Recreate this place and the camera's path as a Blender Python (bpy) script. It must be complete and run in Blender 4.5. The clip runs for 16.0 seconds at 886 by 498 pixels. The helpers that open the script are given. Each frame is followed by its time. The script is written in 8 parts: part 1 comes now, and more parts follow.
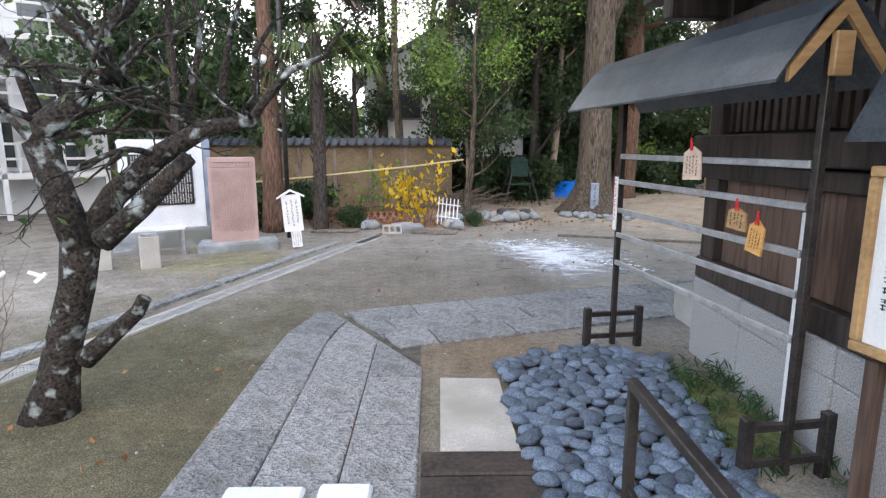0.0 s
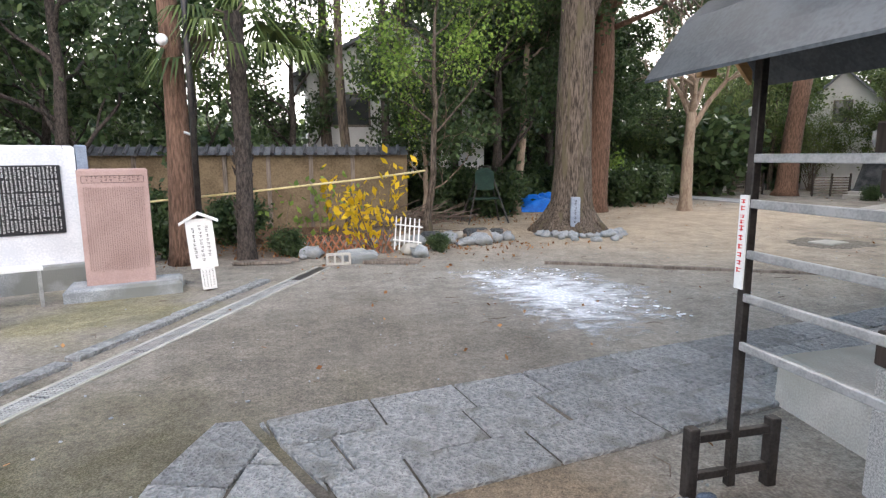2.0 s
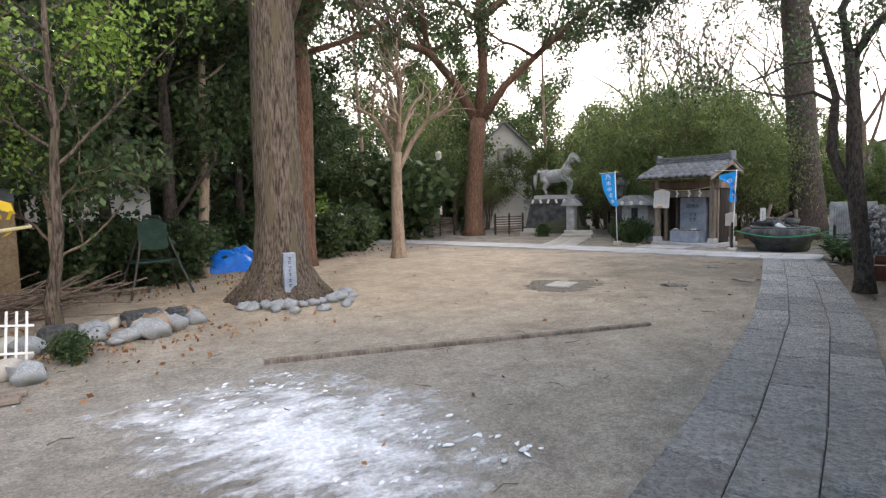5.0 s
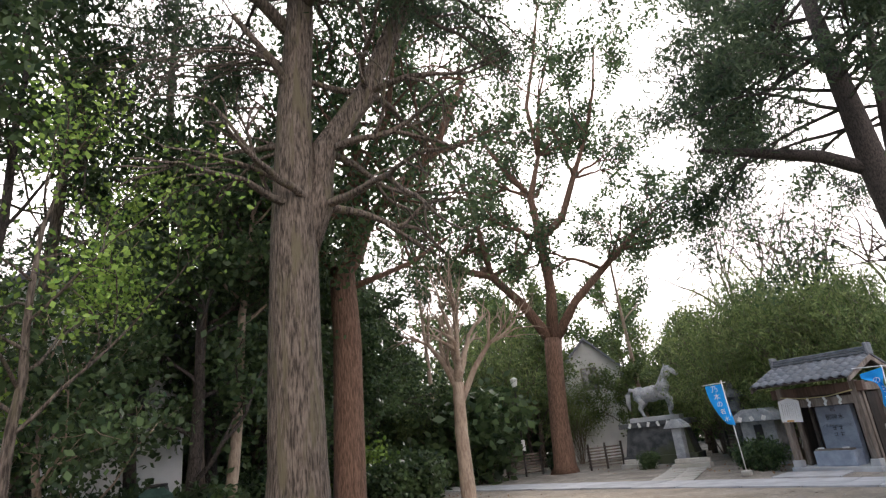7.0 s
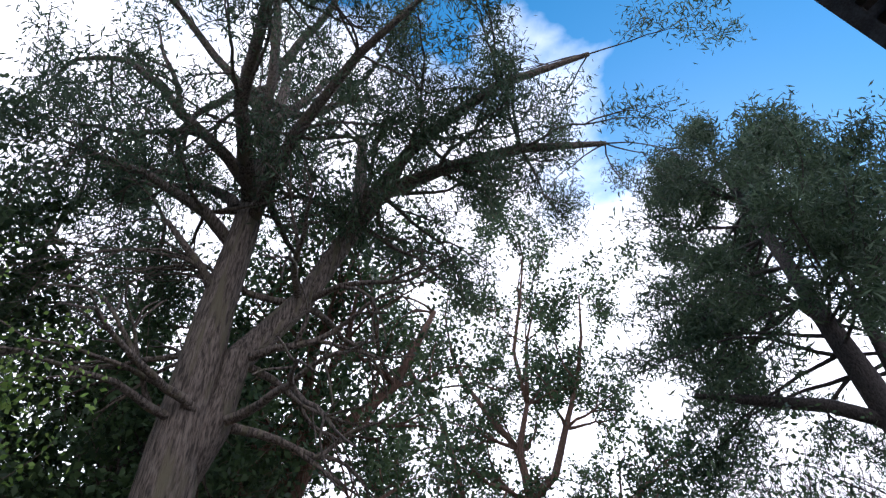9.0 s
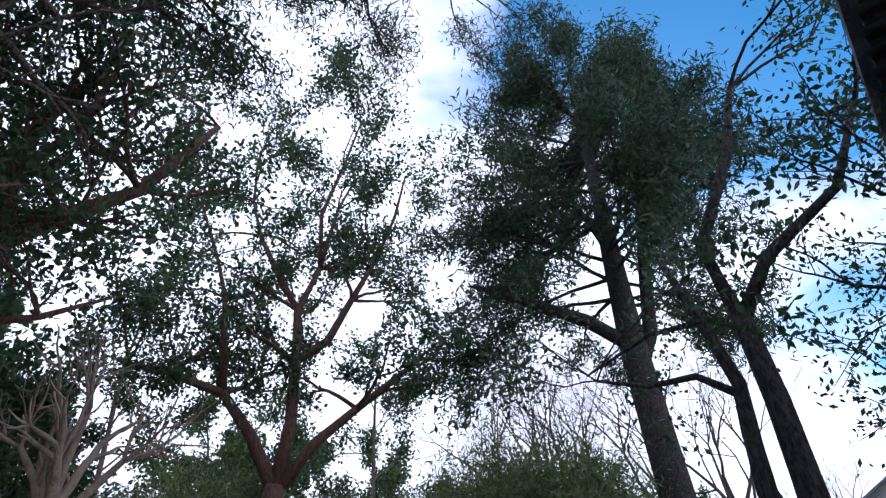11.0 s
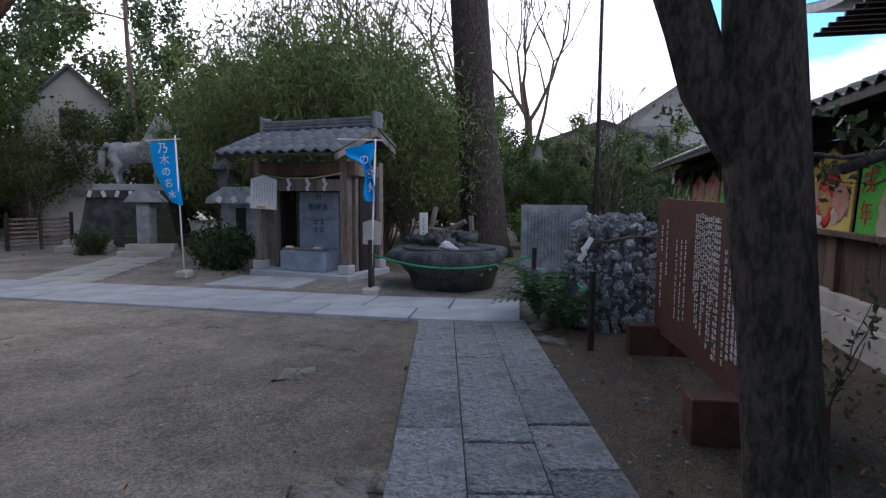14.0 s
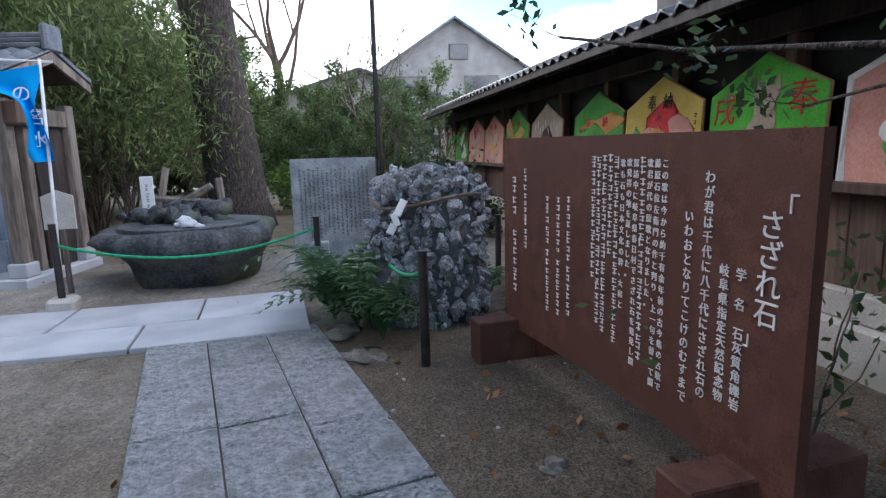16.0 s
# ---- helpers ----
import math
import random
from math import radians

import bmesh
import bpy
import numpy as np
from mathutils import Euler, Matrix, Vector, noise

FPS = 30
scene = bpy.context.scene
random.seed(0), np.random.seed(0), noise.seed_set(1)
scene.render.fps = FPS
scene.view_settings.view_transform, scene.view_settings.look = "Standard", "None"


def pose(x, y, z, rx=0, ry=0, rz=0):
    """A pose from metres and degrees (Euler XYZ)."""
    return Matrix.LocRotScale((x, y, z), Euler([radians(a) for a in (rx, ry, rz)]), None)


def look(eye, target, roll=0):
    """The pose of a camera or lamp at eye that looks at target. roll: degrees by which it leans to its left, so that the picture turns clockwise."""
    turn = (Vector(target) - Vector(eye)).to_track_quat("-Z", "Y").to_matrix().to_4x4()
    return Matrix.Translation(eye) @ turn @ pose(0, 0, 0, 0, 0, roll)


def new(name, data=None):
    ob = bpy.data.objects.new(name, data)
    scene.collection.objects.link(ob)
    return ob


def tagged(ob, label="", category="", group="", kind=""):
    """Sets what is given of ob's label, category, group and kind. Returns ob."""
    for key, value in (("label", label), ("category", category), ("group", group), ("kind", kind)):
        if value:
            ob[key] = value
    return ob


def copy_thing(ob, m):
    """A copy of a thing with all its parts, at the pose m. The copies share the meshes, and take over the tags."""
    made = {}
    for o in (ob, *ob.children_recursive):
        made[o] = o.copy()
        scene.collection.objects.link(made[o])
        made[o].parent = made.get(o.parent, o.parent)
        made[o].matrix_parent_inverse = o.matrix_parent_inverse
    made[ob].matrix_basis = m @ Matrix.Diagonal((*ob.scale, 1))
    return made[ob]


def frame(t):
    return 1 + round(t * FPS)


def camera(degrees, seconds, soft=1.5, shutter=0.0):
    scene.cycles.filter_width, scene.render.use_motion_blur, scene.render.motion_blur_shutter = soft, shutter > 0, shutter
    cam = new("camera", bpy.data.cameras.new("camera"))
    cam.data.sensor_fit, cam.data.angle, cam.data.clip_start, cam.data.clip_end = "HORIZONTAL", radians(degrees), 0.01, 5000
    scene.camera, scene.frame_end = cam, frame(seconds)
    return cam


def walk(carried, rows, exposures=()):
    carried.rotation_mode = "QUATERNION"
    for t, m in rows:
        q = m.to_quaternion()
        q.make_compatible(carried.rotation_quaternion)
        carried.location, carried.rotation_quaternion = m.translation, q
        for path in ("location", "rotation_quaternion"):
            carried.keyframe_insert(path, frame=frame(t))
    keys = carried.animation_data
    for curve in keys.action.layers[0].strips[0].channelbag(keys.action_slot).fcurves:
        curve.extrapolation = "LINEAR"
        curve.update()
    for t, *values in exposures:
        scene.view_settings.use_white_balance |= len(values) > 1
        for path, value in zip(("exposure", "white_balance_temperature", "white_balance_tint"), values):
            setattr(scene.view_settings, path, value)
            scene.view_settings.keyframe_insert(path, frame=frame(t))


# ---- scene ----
cam = camera(75.5, 16.0, 1.3)


def heading(x, y, z, yaw, pitch, roll=0):
    """yaw: degrees to the right of +y; pitch: degrees up."""
    a, p = radians(yaw), radians(pitch)
    d = Vector((math.sin(a) * math.cos(p), math.cos(a) * math.cos(p), math.sin(p)))
    e = Vector((x, y, z))
    return look(e, e + d, roll)


PATH = [
    (0, heading(0.054, -1.444, 1.766, 0.95, -10.34, 0.02)),
    (0.5, heading(-0.010, -0.805, 1.705, 0.43, -10.22, 0.04)),
    (1, heading(-0.083, -0.283, 1.700, 0.05, -10.01, -0.10)),
    (1.5, heading(-0.133, 0.267, 1.706, 1.34, -9.71, -0.16)),
    (2, heading(-0.101, 0.874, 1.680, 6.24, -9.11, -0.23)),
    (2.5, heading(-0.128, 1.482, 1.606, 12.31, -8.31, -0.07)),
    (3, heading(-0.216, 2.127, 1.593, 18.43, -7.92, 0.01)),
    (3.5, heading(-0.188, 2.735, 1.549, 25.34, -7.57, -0.35)),
    (4, heading(-0.115, 3.247, 1.567, 33.08, -7.66, -0.35)),
    (4.2, heading(-0.030, 3.404, 1.584, 36.56, -7.71, -0.42)),
    (6.3, heading(1.691, 4.729, 1.622, 36.64, 7.01, -5.17)),
    (6.5, heading(1.829, 4.838, 1.625, 34.53, 10.17, -5.80)),
    (7, heading(2.050, 5.120, 1.660, 29.98, 18.39, -6.05)),
    (7.5, heading(2.400, 5.300, 1.640, 26.90, 26.39, -6.09)),
    (8, heading(2.750, 5.450, 1.620, 25.78, 34.37, -6.07)),
    (8.2, heading(2.900, 5.520, 1.620, 25.95, 37.76, -6.06)),
    (10.3, heading(5.400, 6.200, 1.540, 43.91, 45.34, -2.74)),
    (10.5, heading(5.620, 6.270, 1.540, 45.64, 41.56, -2.25)),
    (11, heading(6.020, 6.420, 1.530, 49.62, 32.51, -1.35)),
    (11.5, heading(6.293, 6.524, 1.455, 54.71, 21.88, 0.48)),
    (12, heading(6.928, 6.637, 1.560, 59.79, 9.25, -0.86)),
    (12.5, heading(7.487, 6.826, 1.531, 64.13, -0.38, -0.59)),
    (13, heading(8.087, 6.992, 1.546, 65.73, -4.62, -0.00)),
    (13.5, heading(8.621, 7.256, 1.496, 65.85, -4.91, 0.15)),
    (14, heading(9.174, 7.491, 1.451, 66.61, -5.30, 0.40)),
    (14.5, heading(9.666, 7.721, 1.432, 70.39, -6.42, 0.47)),
    (15, heading(10.167, 7.943, 1.442, 75.65, -7.86, -0.22)),
    (15.5, heading(10.690, 8.080, 1.410, 82.58, -8.99, -0.68)),
    (16, heading(11.097, 8.219, 1.373, 90.49, -9.75, -1.56)),
]
EXPOSURES = [(0, 0.95, 6200, 13), (2, 1.05, 6500, 13), (4.2, 1.0, 6700, 14), (7, 0.7, 6500, 15), (8.2, 0.05, 5900, 17), (10.5, -0.25, 5200, 15), (11.5, -0.75, 5200, 18), (12.2, -0.8, 5800, 19), (12.8, -0.65, 5900, 20), (13.5, -0.25, 5800, 19), (14.5, 0.2, 5600, 16), (16, 0.98, 5700, 14)]
walk(cam, PATH, EXPOSURES)

# ---- world and sun ----
world = bpy.data.worlds.new("sky")
scene.world = world
world.use_nodes = True
wn, wl = world.node_tree.nodes, world.node_tree.links
wn.clear()
w_out = wn.new("ShaderNodeOutputWorld")
w_bg = wn.new("ShaderNodeBackground")
w_sky = wn.new("ShaderNodeTexSky")
w_sky.sky_type = "NISHITA"
w_sky.sun_disc = False
SUN_EL, SUN_AZ = radians(28), radians(60)
w_sky.sun_elevation = SUN_EL
w_sky.sun_rotation = SUN_AZ
w_sky.dust_density, w_sky.ozone_density = 0.3, 2.5
w_tc = wn.new("ShaderNodeTexCoord")
w_map = wn.new("ShaderNodeMapping")
w_map.inputs["Scale"].default_value = (1.0, 1.0, 2.2)
w_noise = wn.new("ShaderNodeTexNoise")
w_noise.inputs["Scale"].default_value = 2.6
w_noise.inputs["Detail"].default_value = 7
# the cloud bank fills the north of the sky and breaks up towards a clear gap
w_sep = wn.new("ShaderNodeVectorMath")
w_sep.operation = "DOT_PRODUCT"
w_sep.inputs[1].default_value = (0.025, 0.781, -0.624)
w_low = wn.new("ShaderNodeMath")
w_low.operation = "MULTIPLY_ADD"
w_low.inputs[1].default_value, w_low.inputs[2].default_value = 1.0, 0.2
w_part = wn.new("ShaderNodeSeparateXYZ")
# low cloud all round; its unseen southern part is added for light
w_haze = wn.new("ShaderNodeMapRange")
w_haze.inputs["From Min"].default_value, w_haze.inputs["From Max"].default_value = 0.06, 0.44
w_haze.inputs["To Min"].default_value, w_haze.inputs["To Max"].default_value = 0.25, -0.4
# unseen cloud beyond the gap, added to brighten faces turned south
w_south_fill = wn.new("ShaderNodeMath")
w_south_fill.operation = "MULTIPLY_ADD"
w_south_fill.inputs[1].default_value, w_south_fill.inputs[2].default_value = -1.0, -0.74
w_most, w_all = wn.new("ShaderNodeMath"), wn.new("ShaderNodeMath")
w_most.operation = w_all.operation = "MAXIMUM"
w_add = wn.new("ShaderNodeMath")
w_ramp = wn.new("ShaderNodeMapRange")
w_ramp.inputs["From Min"].default_value, w_ramp.inputs["From Max"].default_value = 0.42, 0.62
w_mix = wn.new("ShaderNodeMixRGB")
w_cloud = wn.new("ShaderNodeRGB")
w_cloud.outputs[0].default_value = (16.5, 15.6, 15.2, 1)
w_bg.inputs["Strength"].default_value = 0.13
wl.new(w_tc.outputs["Generated"], w_map.inputs["Vector"])
wl.new(w_map.outputs[0], w_noise.inputs["Vector"])
wl.new(w_tc.outputs["Generated"], w_sep.inputs[0])
wl.new(w_sep.outputs["Value"], w_low.inputs[0])
wl.new(w_noise.outputs["Fac"], w_add.inputs[0])
wl.new(w_tc.outputs["Generated"], w_part.inputs[0])
wl.new(w_part.outputs["Z"], w_haze.inputs["Value"])
wl.new(w_sep.outputs["Value"], w_south_fill.inputs[0])
wl.new(w_low.outputs[0], w_most.inputs[0])
wl.new(w_haze.outputs[0], w_most.inputs[1])
wl.new(w_most.outputs[0], w_all.inputs[0])
wl.new(w_south_fill.outputs[0], w_all.inputs[1])
wl.new(w_all.outputs[0], w_add.inputs[1])
wl.new(w_add.outputs[0], w_ramp.inputs["Value"])
wl.new(w_ramp.outputs[0], w_mix.inputs["Fac"])
w_hsv = wn.new("ShaderNodeHueSaturation")
w_hsv.inputs["Hue"].default_value, w_hsv.inputs["Saturation"].default_value, w_hsv.inputs["Value"].default_value = 0.478, 1.3, 1.7
wl.new(w_sky.outputs[0], w_hsv.inputs["Color"])
wl.new(w_hsv.outputs[0], w_mix.inputs["Color1"])
wl.new(w_cloud.outputs[0], w_mix.inputs["Color2"])
wl.new(w_mix.outputs[0], w_bg.inputs["Color"])
wl.new(w_bg.outputs[0], w_out.inputs["Surface"])

sun = new("sun", bpy.data.lights.new("sun", "SUN"))
sun.data.energy, sun.data.angle, sun.data.color = 1.2, radians(14), (1.0, 0.95, 0.88)
SUN_DIR = Vector((math.sin(SUN_AZ) * math.cos(SUN_EL), math.cos(SUN_AZ) * math.cos(SUN_EL), math.sin(SUN_EL)))
sun.matrix_world = look(SUN_DIR * 60, (0, 0, 0))


# ---- materials ----
def surface(name, dark, light, scale=6.0, rough=0.85, bump=0.3, fine=60.0, metal=0.0, stretch=(1, 1, 1), vary=0.0, spec=0.3, stain=None, relief=0.02, tight=0.09, stain_at=0.5):
    """Two scales of noise between two colours, with fine relief; stain: a third colour in large soft patches."""
    m = bpy.data.materials.new(name)
    m.use_nodes = True
    n, l = m.node_tree.nodes, m.node_tree.links
    b = n["Principled BSDF"]
    b.inputs["Roughness"].default_value, b.inputs["Metallic"].default_value = rough, metal
    b.inputs["Specular IOR Level"].default_value = spec
    tc = n.new("ShaderNodeTexCoord")
    mp = n.new("ShaderNodeMapping")
    mp.inputs["Scale"].default_value = stretch
    l.new(tc.outputs["Object"], mp.inputs["Vector"])
    big, small = n.new("ShaderNodeTexNoise"), n.new("ShaderNodeTexNoise")
    big.inputs["Scale"].default_value, big.inputs["Detail"].default_value = scale, 5
    small.inputs["Scale"].default_value, small.inputs["Detail"].default_value = fine, 4
    for k in (big, small):
        l.new(mp.outputs[0], k.inputs["Vector"])
    mix = n.new("ShaderNodeMath")
    mix.operation = "MULTIPLY_ADD"
    mix.inputs[1].default_value = 0.45
    half = n.new("ShaderNodeMath")
    half.operation = "MULTIPLY"
    half.inputs[1].default_value = 0.55
    l.new(big.outputs["Fac"], half.inputs[0])
    l.new(small.outputs["Fac"], mix.inputs[0])
    l.new(half.outputs[0], mix.inputs[2])
    ramp = n.new("ShaderNodeValToRGB")
    ramp.color_ramp.elements[0].position, ramp.color_ramp.elements[1].position = 0.5 - tight, 0.5 + tight
    ramp.color_ramp.elements[0].color, ramp.color_ramp.elements[1].color = (*dark, 1), (*light, 1)
    l.new(mix.outputs[0], ramp.inputs["Fac"])
    colour = ramp.outputs["Color"]
    if stain:
        patch = n.new("ShaderNodeTexNoise")
        patch.inputs["Scale"].default_value, patch.inputs["Detail"].default_value = scale * 0.22, 4
        l.new(mp.outputs[0], patch.inputs["Vector"])
        sr = n.new("ShaderNodeMapRange")
        sr.inputs["From Min"].default_value, sr.inputs["From Max"].default_value = stain_at, stain_at + 0.12
        l.new(patch.outputs["Fac"], sr.inputs["Value"])
        sm = n.new("ShaderNodeMixRGB")
        l.new(sr.outputs[0], sm.inputs["Fac"])
        l.new(colour, sm.inputs["Color1"])
        sm.inputs["Color2"].default_value = (*stain, 1)
        colour = sm.outputs[0]
    if vary:
        info = n.new("ShaderNodeObjectInfo")
        vr = n.new("ShaderNodeMapRange")
        vr.inputs["To Min"].default_value, vr.inputs["To Max"].default_value = 1 - vary, 1 + vary
        l.new(info.outputs["Random"], vr.inputs["Value"])
        hsv = n.new("ShaderNodeHueSaturation")
        l.new(vr.outputs[0], hsv.inputs["Value"])
        l.new(colour, hsv.inputs["Color"])
        colour = hsv.outputs["Color"]
    l.new(colour, b.inputs["Base Color"])
    if bump:
        bp = n.new("ShaderNodeBump")
        bp.inputs["Strength"].default_value, bp.inputs["Distance"].default_value = bump, relief
        l.new(mix.outputs[0], bp.inputs["Height"])
        l.new(bp.outputs[0], b.inputs["Normal"])
    return m


def leafy(name, dark, light, rough=0.5, through_light=0.35):
    """Leaves whose colour varies from leaf to leaf and that let some light through."""
    m = bpy.data.materials.new(name)
    m.use_nodes = True
    n, l = m.node_tree.nodes, m.node_tree.links
    b = n["Principled BSDF"]
    out = n["Material Output"]
    b.inputs["Roughness"].default_value = rough
    b.inputs["Specular IOR Level"].default_value = 0.35
    g = n.new("ShaderNodeNewGeometry")
    ramp = n.new("ShaderNodeValToRGB")
    ramp.color_ramp.elements[0].color, ramp.color_ramp.elements[1].color = (*dark, 1), (*light, 1)
    l.new(g.outputs["Random Per Island"], ramp.inputs["Fac"])
    tc = n.new("ShaderNodeTexCoord")
    ns = n.new("ShaderNodeTexNoise")
    ns.inputs["Scale"].default_value = 0.9
    l.new(tc.outputs["Object"], ns.inputs["Vector"])
    vr = n.new("ShaderNodeMapRange")
    vr.inputs["From Min"].default_value, vr.inputs["From Max"].default_value = 0.3, 0.7
    vr.inputs["To Min"].default_value, vr.inputs["To Max"].default_value = 0.65, 1.35
    l.new(ns.outputs["Fac"], vr.inputs["Value"])
    hsv = n.new("ShaderNodeHueSaturation")
    l.new(vr.outputs[0], hsv.inputs["Value"])
    l.new(ramp.outputs["Color"], hsv.inputs["Color"])
    l.new(hsv.outputs["Color"], b.inputs["Base Color"])
    tr = n.new("ShaderNodeBsdfTranslucent")
    l.new(hsv.outputs["Color"], tr.inputs["Color"])
    mx = n.new("ShaderNodeMixShader")
    mx.inputs["Fac"].default_value = through_light
    l.new(b.outputs[0], mx.inputs[1])
    l.new(tr.outputs[0], mx.inputs[2])
    l.new(mx.outputs[0], out.inputs["Surface"])
    return m


